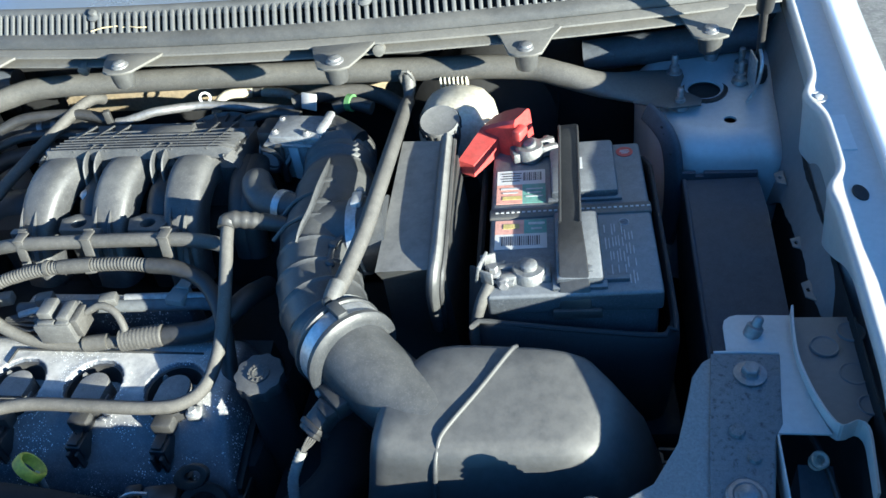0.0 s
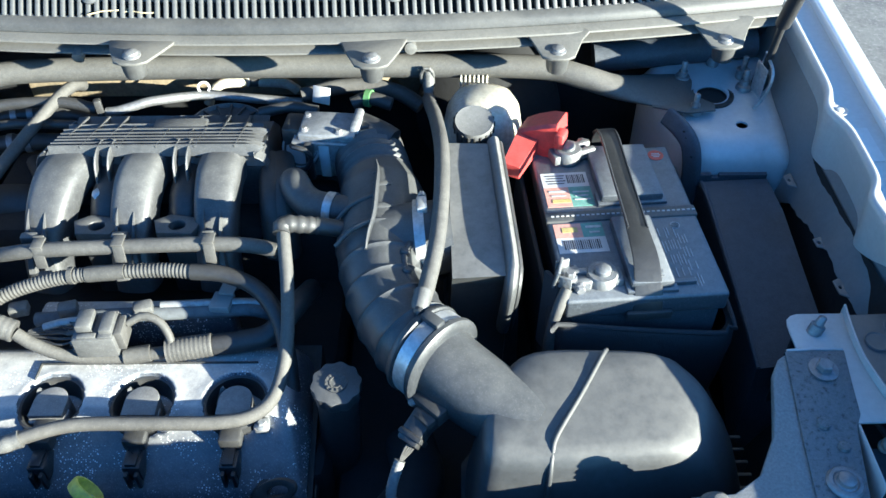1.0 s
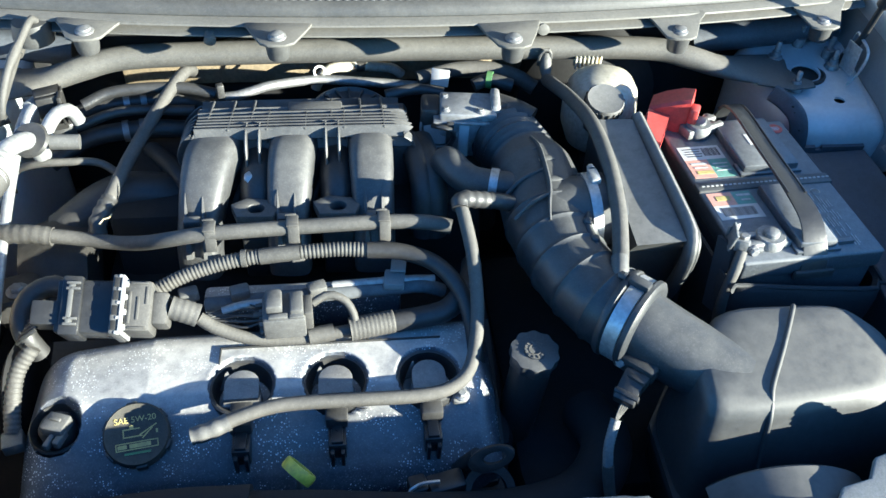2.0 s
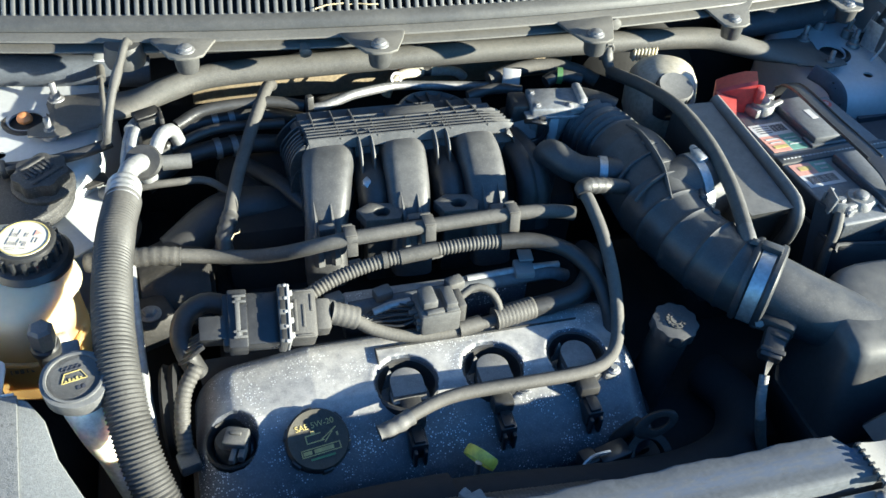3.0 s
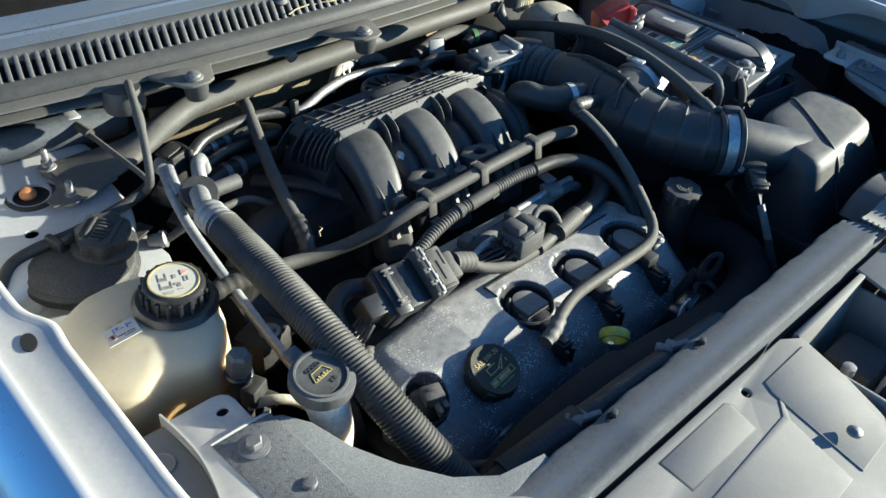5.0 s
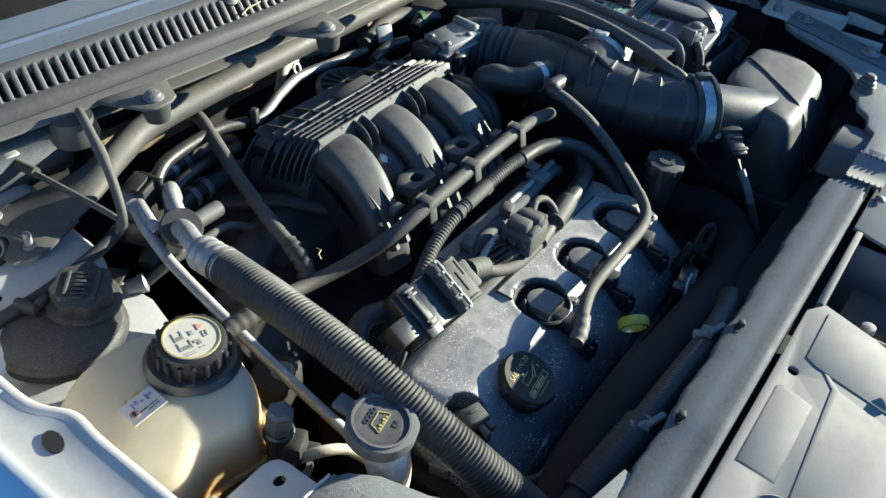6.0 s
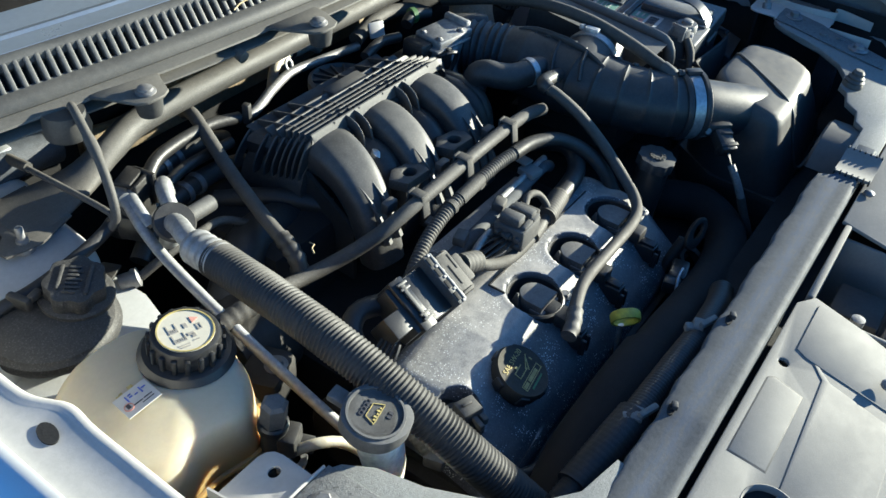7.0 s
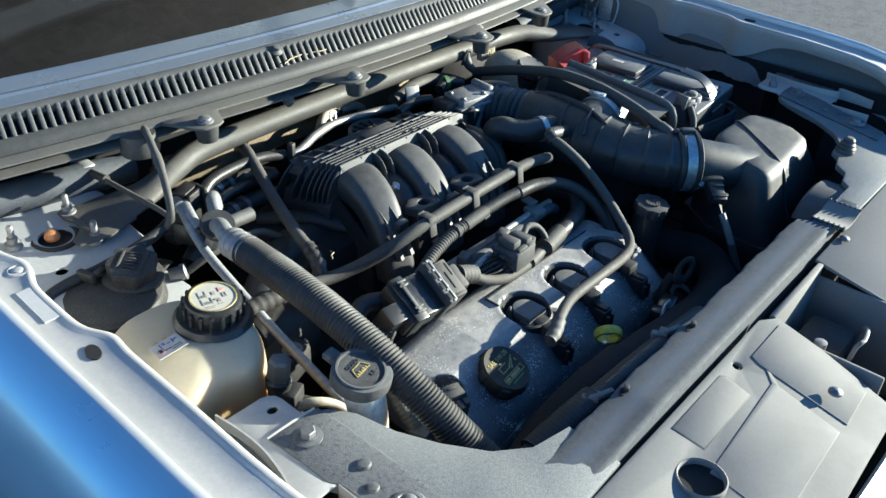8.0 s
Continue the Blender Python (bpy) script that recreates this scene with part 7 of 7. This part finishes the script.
bars([(-0.0165, 0.0075, 0.0012, 0.013), (-0.0075, 0.0075, 0.0012, 0.013), (-0.012, 0.0012, 0.010, 0.0012), *[(-0.0155 + 0.0022 * k, 0.0042, 0.0010, 0.0045) for k in range(4)], (-0.0165, -0.0075, 0.0012, 0.012), (-0.004, -0.0075, 0.0012, 0.012), (-0.010, -0.0132, 0.013, 0.0012), *[(-0.015 + 0.0026 * k, -0.0105, 0.0012, 0.0045) for k in range(5)], (0.002, 0.006, 0.004, 0.007), (0.003, -0.007, 0.007, 0.004), (0.005, -0.010, 0.004, 0.006), (0.0165, -0.001, 0.0012, 0.008), (0.0125, -0.001, 0.0012, 0.008), (0.0145, 0.003, 0.005, 0.0012), (0.0145, -0.005, 0.005, 0.0012), (-0.009, -0.0185, 0.012, 0.0014), (-0.009, -0.0215, 0.010, 0.0014), (0.005, -0.017, 0.006, 0.0014)], 0.0, CT, "grey_mark", cc)
part("warning_mark", moved(join(lathe([(0.0055, 0), (0.0055, 0.0005), (0, 0.0005)], 3)), CT @ Matrix.Translation((0.013, 0.011, 0))), "red_print", cc)
TL = pose(-0.636, 0.186, 0.8750, -9, -9, -6) @ Matrix.Diagonal((0.80, 0.92, 1.0, 1.0))
lb = part("sticker", moved(box(-0.020, 0.020, -0.016, 0.0155, 0, 0.0008, 0), TL), "label", ct, "white sticker with blue handwriting")
bars([(-0.012, -0.003, 0.004, 0.006), (-0.002, -0.006, 0.011, 0.0012), (0.010, -0.006, 0.010, 0.0012), (0.008, -0.010, 0.014, 0.001)], 0.0009, TL, "dark_print", lb)
bars([(-0.008, 0.006, 0.0015, 0.009), (-0.003, 0.006, 0.004, 0.0015), (-0.003, 0.0095, 0.004, 0.0015), (0.003, 0.005, 0.004, 0.0012), (0.009, 0.006, 0.0015, 0.009), (0.013, 0.007, 0.005, 0.0015)], 0.0009, TL, "blue_print", lb, label="blue pen strokes")
part("no_sign", moved(lathe([(0.0042, 0), (0.0054, 0), (0.0054, 0.0005), (0.0042, 0.0005), (0.0042, 0)], 20), TL @ Matrix.Translation((-0.012, -0.004, 0.0009))), "red_print", lb)
bars([(-0.010, 0.017, 0.008, 0.005), (0.004, 0.018, 0.006, 0.005)], 0.0, TL, "yellow_print", ct)
bars([(-0.618 + 0.0052 * k, 0.0, 0.0034 if k % 3 else 0.0012, 0.0055 - 0.0012 * (k % 2)) for k in range(11)], 0.0, pose(0.012, 0.1165, 0.786, 84, 0, 0), "brace", ct, "level_mark", thick=0.0012)
part("ledge", tube([(-0.660, 0.116, 0.7965), (-0.620, 0.1195, 0.7965), (-0.575, 0.1130, 0.7965), (-0.545, 0.130, 0.7965), (-0.536, 0.158, 0.7965)], 0.0035, step=0.005, seg=8), "tank", ct, "moulded seam ledge")
tbt = thing("tank_bolt", (-0.560, 0.104, 0.79), "black hexagon fastener beside the tank", "bolt")
part("head", lathe([(0.0125, -0.016), (0.0125, 0.010), (0.009, 0.013), (0, 0.0135)], 6, at(-0.5605, 0.103, 0.849, (0.05, -0.1, 1))), "cap_grey", tbt)
part("collar", lathe([(0.0145, -0.022), (0.0145, -0.016), (0.0125, -0.014)], 20, at(-0.5605, 0.103, 0.849, (0.05, -0.1, 1))), "clean_black", tbt)
part("stem", tube([(-0.5605, 0.105, 0.832), (-0.561, 0.107, 0.80), (-0.562, 0.108, 0.76)], 0.0125, seg=14), "black", tbt)
part("cage", join(cbox((-0.553, 0.094, 0.808), (0.026, 0.018, 0.024), 0.003, 25), cbox((-0.543, 0.090, 0.795), (0.012, 0.026, 0.016), 0.002, 25)), "black", tbt)
part("ring", lathe([(0.011, 0), (0.017, 0), (0.017, 0.006), (0.011, 0.006), (0.011, 0)], 18, at(-0.556, 0.094, 0.778)), "zinc", tbt)

wf = thing("washer_filler", (-0.52, 0.02, 0.74), "grey capped washer filler neck in white plastic", "washer filler")
WM = at(-0.521, 0.022, 0.862, (0.02, -0.18, 1)) @ Matrix.Diagonal((0.87, 0.87, 1.0, 1.0))
part("neck", join(tube([(-0.520, 0.020, 0.862), (-0.517, 0.018, 0.83), (-0.512, 0.016, 0.79), (-0.507, 0.022, 0.74), (-0.50, 0.03, 0.66)], 0.0235, step=0.01, seg=26, rf=lambda s, n: 1.0 - 0.25 * min(1, s / n * 1.8))), "neck", wf, "white neck")
wc = part("cap", moved(join(bevel(plate(smooth_outline([(0.0345, 0.0), (0.026, 0.024), (0.0, 0.034), (-0.026, 0.024), (-0.0345, 0.0), (-0.026, -0.024), (-0.004, -0.036), (0.018, -0.034), (0.030, -0.020)], 5), 0.010, 0.016, r=0), 0.0035, 3, 40), box(-0.010, 0.008, 0.028, 0.052, -0.002, 0.006, 0.002), lathe([(0.031, 0.0095), (0.0305, 0.0118), (0.028, 0.0118), (0.0275, 0.010)], 36)), WM), "cap_grey", wf, "dusty grey flip cap")
WT = WM @ Matrix.Translation((0, 0, 0.0103)) @ pose(0, 0, 0, 0, 0, 6) @ Matrix.Diagonal((0.85, 0.8, 1.0, 1.0))
part("screen_mark", moved(join(moved(box(-0.014, 0.014, -0.0005, 0.0005, 0, 0.0006, 0), pose(0, -0.005, 0)), moved(box(-0.010, 0.010, -0.0005, 0.0005, 0, 0.0006, 0), pose(0, 0.009, 0)), moved(box(-0.0075, 0.0075, -0.0005, 0.0005, 0, 0.0006, 0), pose(-0.0125, 0.002, 0, 0, 0, 68)), moved(box(-0.0075, 0.0075, -0.0005, 0.0005, 0, 0.0006, 0), pose(0.0125, 0.002, 0, 0, 0, -68)), *[box(-0.011 + 0.0045 * k, -0.0085 + 0.0045 * k, -0.004, -0.0015 + 0.0018 * (k % 2), 0, 0.0006, 0) for k in range(5)]), WT), "yellow_print", wc, "yellow windscreen mark")
part("spray_mark", moved(join(*[lathe([(0.0022, 0), (0.0033, 0), (0.0033, 0.0006), (0.0022, 0.0006), (0.0022, 0)], 12, Matrix.Translation((x, 0.0155, 0))) for x in (-0.009, -0.003, 0.003, 0.009)]), WT), "dark_print", wc)
bars([(0.003, -0.017, 0.004, 0.0055), (0.009, -0.017, 0.004, 0.0055), (0.006, -0.0195, 0.008, 0.001)], 0.0, WT, "dark_print", wc)
whs = thing("washer_hose", (-0.54, 0.06, 0.78), "pale curved washer tube", "hose")
part("tube", tube([(-0.500, 0.004, 0.75), (-0.505, 0.045, 0.775), (-0.520, 0.062, 0.795), (-0.540, 0.072, 0.806), (-0.552, 0.084, 0.800), (-0.558, 0.10, 0.785)], 0.0055, seg=12), "white", whs)

ac = thing("air_conditioning_hose", (-0.48, 0.10, 0.80), "thick grey corrugated hose with an aluminium end", "hose")
part("corrugated_hose", tube([(-0.479, 0.258, 0.886), (-0.484, 0.205, 0.890), (-0.487, 0.14, 0.888), (-0.487, 0.080, 0.878), (-0.483, 0.020, 0.858), (-0.474, -0.030, 0.828), (-0.460, -0.072, 0.792), (-0.44, -0.105, 0.75), (-0.41, -0.13, 0.69)], 0.0204, seg=28, step=0.00085, rf=rings_fn(0.0043, 0.10, 0.7)), "ac_hose", ac, "", 80)
part("crimp", tube([(-0.4775, 0.290, 0.8845), (-0.479, 0.272, 0.886), (-0.4795, 0.250, 0.887)], 0.0195, seg=26, step=0.0012, rf=lambda s, n: 1 - 0.07 * (0.5 + 0.5 * math.cos(2 * math.pi * s / 0.0105))), "alu", ac, "crimped aluminium ferrule")
part("end_tube", tube([(-0.478, 0.288, 0.8845), (-0.474, 0.308, 0.888), (-0.466, 0.328, 0.884), (-0.460, 0.345, 0.872), (-0.458, 0.36, 0.84)], 0.0112, seg=18), "alu", ac)
part("rubber_disc", lathe([(0.012, -0.003), (0.021, -0.004), (0.023, 0.0), (0.021, 0.004), (0.012, 0.004)], 32, at(-0.459, 0.343, 0.876, (-0.15, -0.55, 0.8))), "black", ac, "black rubber grommet disc")
part("second_tube", tube([(-0.452, 0.350, 0.86), (-0.446, 0.362, 0.874), (-0.436, 0.385, 0.884), (-0.424, 0.40, 0.880), (-0.418, 0.405, 0.86)], 0.0088, seg=16), "alu", ac)
part("service_cap", tube([(-0.438, 0.346, 0.870), (-0.418, 0.347, 0.869), (-0.404, 0.348, 0.868)], 0.0095, seg=14), "grey", ac, "grey service port cap")
part("side_tube", tube([(-0.474, 0.365, 0.868), (-0.471, 0.385, 0.880), (-0.465, 0.405, 0.884), (-0.459, 0.412, 0.872)], 0.007, seg=14), "alu", ac)
part("bracket", join(cbox((-0.448, 0.405, 0.872), (0.030, 0.006, 0.050), 0.002, 20), cbox((-0.436, 0.415, 0.878), (0.006, 0.030, 0.040), 0.002, 10), cbox((-0.452, 0.42, 0.895), (0.034, 0.020, 0.006), 0.002, 25)), "iron", ac)
ap = thing("aluminium_line", (-0.48, 0.25, 0.75), "thin aluminium line running down beside the hose", "pipe")
part("line", tube([(-0.463, 0.430, 0.868), (-0.467, 0.420, 0.882), (-0.474, 0.398, 0.882), (-0.481, 0.37, 0.868), (-0.484, 0.335, 0.848), (-0.485, 0.28, 0.825), (-0.484, 0.20, 0.792), (-0.480, 0.12, 0.758), (-0.474, 0.05, 0.726)], 0.0062, seg=12), "alu", ap)
part("sleeve", tube([(-0.463, 0.431, 0.866), (-0.466, 0.422, 0.880), (-0.473, 0.401, 0.884)], 0.0085, seg=12), "alu", ap)
bleed = thing("bleed_fitting", (-0.512, 0.37, 0.79), "dusty metal fitting with a bracket", "fitting")
part("nut", join(lathe([(0.009, -0.010), (0.009, 0.004), (0.011, 0.004), (0.011, 0.010), (0.006, 0.012)], 12, at(-0.510, 0.368, 0.815, (0.7, -0.5, 0.2)))), "bolt", bleed)
part("stay", join(cbox((-0.525, 0.385, 0.825), (0.030, 0.022, 0.004), 0.001, 25), cbox((-0.530, 0.39, 0.79), (0.020, 0.006, 0.07), 0.001, 25)), "iron", bleed)
part("pipe", tube([(-0.50, 0.362, 0.816), (-0.47, 0.352, 0.832), (-0.43, 0.35, 0.836), (-0.39, 0.352, 0.832), (-0.36, 0.34, 0.815)], 0.005, seg=10), "hose", bleed)
rc = thing("round_canister", (-0.60, 0.33, 0.74), "black round canister with a capped top", "canister")
part("body", lathe([(0.036, -0.10), (0.042, -0.040), (0.055, -0.024), (0.0625, -0.019), (0.0645, -0.013), (0.0635, -0.008), (0.0600, -0.006), (0.0585, -0.003), (0.052, 0.0), (0.034, 0.003), (0.0, 0.004)], 44, at(-0.609, 0.352, 0.848, (0.02, -0.06, 1))), "canister", rc)
CNM = at(-0.577, 0.352, 0.860, (0.05, -0.12, 1)) @ pose(0, 0, 0, 0, 0, 20)
can_cap = part("cap", moved(join(plate([((0.0315 + 0.0022 * math.cos(7 * a)) * math.cos(a), (0.0275 + 0.0022 * math.cos(7 * a)) * math.sin(a)) for a in (2 * math.pi * k / 70 for k in range(70))], 0.014, 0.018, r=0.004), lathe([(0.034, -0.012), (0.036, -0.010), (0.036, -0.005), (0.033, -0.003)], 36)), CNM), "canister", rc, "knobbly dusty black cap")
for k in range(7):
    part("knob", moved(box(-0.020 + 0.0055 * k, -0.0165 + 0.0055 * k, -0.004 - 0.003 * (k % 2), 0.008, 0.013, 0.0165, 0.001), CNM), "canister", can_cap)
part("cap_ridge", moved(box(-0.021, 0.021, -0.016, -0.011, 0.013, 0.0170, 0.0015), CNM), "canister", can_cap)
part("cap_ridge", moved(box(-0.016, 0.018, 0.012, 0.016, 0.013, 0.0165, 0.0015), CNM), "canister", can_cap)
part("hose", tube([(-0.700, 0.345, 0.85), (-0.672, 0.380, 0.852), (-0.64, 0.386, 0.856), (-0.60, 0.382, 0.860), (-0.55, 0.384, 0.866), (-0.515, 0.388, 0.872), (-0.498, 0.395, 0.874)], 0.007, seg=12), "rubber", rc)
part("side_clip", join(cbox((-0.622, 0.376, 0.862), (0.009, 0.026, 0.014), 0.003, 15), cbox((-0.610, 0.368, 0.866), (0.014, 0.008, 0.008), 0.002, 15)), "black", rc)
wt = thing("wiring_tube", (-0.49, 0.42, 0.87), "thin dusty wiring sleeve rising to the cowl", "wiring")
part("sleeve", tube([(-0.462, 0.482, 0.960), (-0.465, 0.474, 0.966), (-0.474, 0.445, 0.953), (-0.484, 0.415, 0.936), (-0.492, 0.395, 0.915), (-0.498, 0.384, 0.893), (-0.502, 0.384, 0.880), (-0.512, 0.392, 0.868)], 0.005, seg=12, rf=lambda s, n: 1 + 0.25 * (abs(s - 0.062) < 0.012)), "hose", wt)
part("drain_cup", lathe([(0.022, 0.02), (0.026, 0.0), (0.024, -0.008), (0.010, -0.012)], 22, at(-0.470, 0.485, 0.940)), "lip", wt)
bs = thing("bonnet_cable", (-0.51, 0.46, 0.87), "thin grey rod with a ribbed end", "rod")
part("rod", tube([(-0.512, 0.545, 0.893), (-0.508, 0.49, 0.893), (-0.501, 0.40, 0.890), (-0.500, 0.385, 0.884)], 0.0035, seg=10), "hose", bs)
part("end", tube([(-0.512, 0.55, 0.893), (-0.509, 0.515, 0.894)], 0.006, seg=10), "hose", bs)
part("strut_mount", cbox((-0.512, 0.575, 0.893), (0.02, 0.05, 0.02), 0.004), "inner_paint", bs)

# ---- front of the engine ----
ps = thing("filler_cap", (0.116, 0.028, 0.72), "dusty grey scalloped filler cap on its neck", "filler cap")
PSM = at(0.116, 0.029, 0.793, (0.02, -0.1, 1))
part("cap", moved(join(bevel(plate([((0.0262 + 0.0011 * math.cos(10 * a)) * math.cos(a), (0.0262 + 0.0011 * math.cos(10 * a)) * math.sin(a)) for a in (2 * math.pi * k / 80 for k in range(80))], 0.012, 0.016, r=0), 0.003, 2, 50), lathe([(0.012, 0.010), (0.012, 0.014), (0.009, 0.014), (0.0, 0.013)], 24)), PSM), "intake", ps)
part("cap_print", moved(join(*[moved(box(0.0085, 0.0115, -0.001, 0.001, 0.0145, 0.0150, 0), pose(0, 0, 0, 0, 0, 30 * k)) for k in range(12)], lathe([(0.006, 0.0138), (0.0072, 0.0138), (0.0072, 0.0146), (0.006, 0.0146), (0.006, 0.0138)], 18)), PSM), "brace", ps)
part("neck", tube([(0.116, 0.029, 0.79), (0.114, 0.032, 0.74), (0.108, 0.035, 0.66), (0.10, 0.04, 0.6)], 0.023, seg=20, step=0.012), "black", ps)
mfs = thing("air_flow_sensor", (0.20, -0.03, 0.78), "black air flow sensor plug with a taped pigtail", "sensor")
part("body", join(cbox((0.222, -0.010, 0.822), (0.034, 0.040, 0.020), 0.004, 45), cbox((0.217, -0.024, 0.817), (0.030, 0.022, 0.018), 0.003, 45)), "rubber", mfs)
part("plug", join(cbox((0.204, -0.034, 0.811), (0.024, 0.036, 0.020), 0.003, -38, 26), cbox((0.199, -0.041, 0.807), (0.027, 0.006, 0.023), 0.0015, -38, 26)), "rubber", mfs)
for k in range(4):
    part("wire", tube([(0.195 + 0.003 * k, -0.045, 0.804), (0.189 + 0.002 * k, -0.052, 0.798 - 0.001 * k), (0.185, -0.060, 0.790)], 0.0012, seg=6), "hose", mfs)
part("taped_sleeve", tube([(0.186, -0.058, 0.792), (0.181, -0.068, 0.782), (0.177, -0.078, 0.770), (0.177, -0.088, 0.752)], 0.0058, seg=12, step=0.0012, rf=rings_fn(0.004, 0.12)), "clip", mfs, "pale braided sleeve", 80)
part("pigtail", tube([(0.177, -0.087, 0.754), (0.180, -0.097, 0.73), (0.186, -0.110, 0.70), (0.195, -0.125, 0.65), (0.20, -0.135, 0.60)], 0.0062, seg=12), "hose", mfs)
dp = thing("dipstick", (-0.139, -0.06, 0.70), "yellow plastic dipstick ring", "dipstick")
part("ring", moved(lathe([(0.0150, -0.006), (0.0180, -0.006), (0.0188, -0.003), (0.0188, 0.004), (0.0175, 0.006), (0.0150, 0.006), (0.0150, -0.006)], 28), at(-0.140, -0.061, 0.742, (0.62, 0.55, 0.40))), "yellow", dp)
part("stem", tube([(-0.140, -0.058, 0.728), (-0.142, -0.062, 0.69), (-0.145, -0.07, 0.62)], 0.004, seg=8), "zinc", dp)
lp = thing("lifting_eye", (0.055, -0.07, 0.70), "dark oval lifting eye on the engine", "lifting eye")
part("eye", moved(plate(ellipse(0, 0, 0.026, 0.013, 28), 0.003, 0.006, [ellipse(0.004, 0, 0.013, 0.006, 20)], 0.001), at(0.058, -0.068, 0.752, (-0.3, -0.75, 0.5)) @ pose(0, 0, 0, 0, 0, 35)), "iron", lp)
part("stem", tube([(0.045, -0.058, 0.745), (0.03, -0.05, 0.71), (0.02, -0.045, 0.67)], 0.008, seg=10), "iron", lp)
sp = thing("front_sensor", (-0.01, -0.07, 0.69), "small black sensor plugs in front of the valve cover", "sensor")
part("plug", join(cbox((0.012, -0.072, 0.712), (0.040, 0.024, 0.024), 0.004, 12), cbox((-0.018, -0.074, 0.716), (0.020, 0.022, 0.020), 0.004, 12)), "clean_black", sp)
part("wire_clip", tube([(-0.035, -0.088, 0.690), (-0.030, -0.085, 0.722), (-0.016, -0.080, 0.732), (0.004, -0.078, 0.731)], 0.0022, seg=6), "zinc", sp)
part("ring_hose", lathe([(0.020, -0.005), (0.029, -0.006), (0.030, 0.0), (0.029, 0.006), (0.020, 0.005), (0.020, -0.005)], 26, at(0.058, -0.075, 0.700, (0.1, -0.6, 0.8))), "rubber", sp)
part("lower_pipe", tube([(-0.33, -0.095, 0.655), (-0.2, -0.095, 0.668), (-0.06, -0.095, 0.682), (0.02, -0.092, 0.69)], 0.011, seg=12), "rubber", sp)
part("lower_loom", tube([(-0.40, -0.055, 0.70), (-0.36, -0.075, 0.695), (-0.30, -0.082, 0.690), (-0.20, -0.085, 0.700), (-0.10, -0.086, 0.70)], 0.007, seg=10), "rubber", sp)
rh = thing("radiator_hose", (-0.05, -0.11, 0.62), "thick black radiator hose along the front of the engine", "hose")
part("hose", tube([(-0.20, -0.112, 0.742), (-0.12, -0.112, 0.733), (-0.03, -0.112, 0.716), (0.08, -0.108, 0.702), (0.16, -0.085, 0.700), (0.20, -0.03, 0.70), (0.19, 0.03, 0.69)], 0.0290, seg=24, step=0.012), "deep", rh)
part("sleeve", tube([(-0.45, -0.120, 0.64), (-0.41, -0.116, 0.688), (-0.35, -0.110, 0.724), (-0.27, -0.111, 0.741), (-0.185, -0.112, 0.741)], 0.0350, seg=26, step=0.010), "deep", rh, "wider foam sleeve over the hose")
fl = thing("front_loom", (-0.28, -0.15, 0.78), "black corrugated loom clipped to the front beam", "wiring loom")
part("tube", tube([(-0.52, -0.115, 0.70), (-0.46, -0.128, 0.765), (-0.40, -0.138, 0.790), (-0.33, -0.146, 0.802), (-0.24, -0.151, 0.805), (-0.17, -0.154, 0.802), (-0.10, -0.15, 0.785), (-0.04, -0.14, 0.76)], 0.015, seg=18, step=0.0016, rf=rings_fn(0.0042, 0.07)), "rubber", fl, "", 80)
part("wrap", tube([(-0.42, -0.135, 0.784), (-0.36, -0.143, 0.798), (-0.325, -0.147, 0.803)], 0.0195, seg=18, step=0.002, rf=rings_fn(0.006, 0.02)), "rubber", fl)
for cx, big_ in ((-0.325, 1), (-0.171, 0)):
    clp = part("clip", join(cbox((cx - 0.008, -0.150, 0.817), (0.018, 0.012, 0.008), 0.002, 15), cbox((cx - 0.002, -0.158, 0.823), (0.024, 0.007, 0.007), 0.002, -20), cbox((cx - 0.016, -0.143, 0.815), (0.010, 0.009, 0.010), 0.002, 35)), "clip", fl, "pale jagged plastic loom clip")
    part("clip_pin", cbox((cx + 0.006, -0.1775, 0.8385), (0.008, 0.006, 0.006), 0.001, 25), "black", clp)

# wire and cable by the right corner
rcb = thing("corner_wire", (0.66, -0.02, 0.84), "thin black cable clipped along the corner bracket", "cable")
part("cable", tube([(0.648, 0.02, 0.815), (0.652, -0.02, 0.818), (0.662, -0.05, 0.815), (0.672, -0.09, 0.80), (0.68, -0.14, 0.77)], 0.003, seg=8), "rubber", rcb)
# dry leaf stems on the grille
for k, (x, y, z, a, n) in enumerate(((-0.20, 0.4835, 0.9925, 8, 0.055), (-0.165, 0.4805, 0.9920, -14, 0.045), (-0.36, 0.235, 0.834, 30, 0.018))):
    solo("dry_stem", moved(tube([(-n / 2, 0, 0), (-n / 6, 0.004, 0.0015), (n / 6, 0.002, 0.002), (n / 2, 0.009, 0.0)], 0.0009, seg=6), pose(x, y, z, 0, 0, a)), "stem", "dry tan leaf stem lying loose", "leaf stem", "leaf stems")
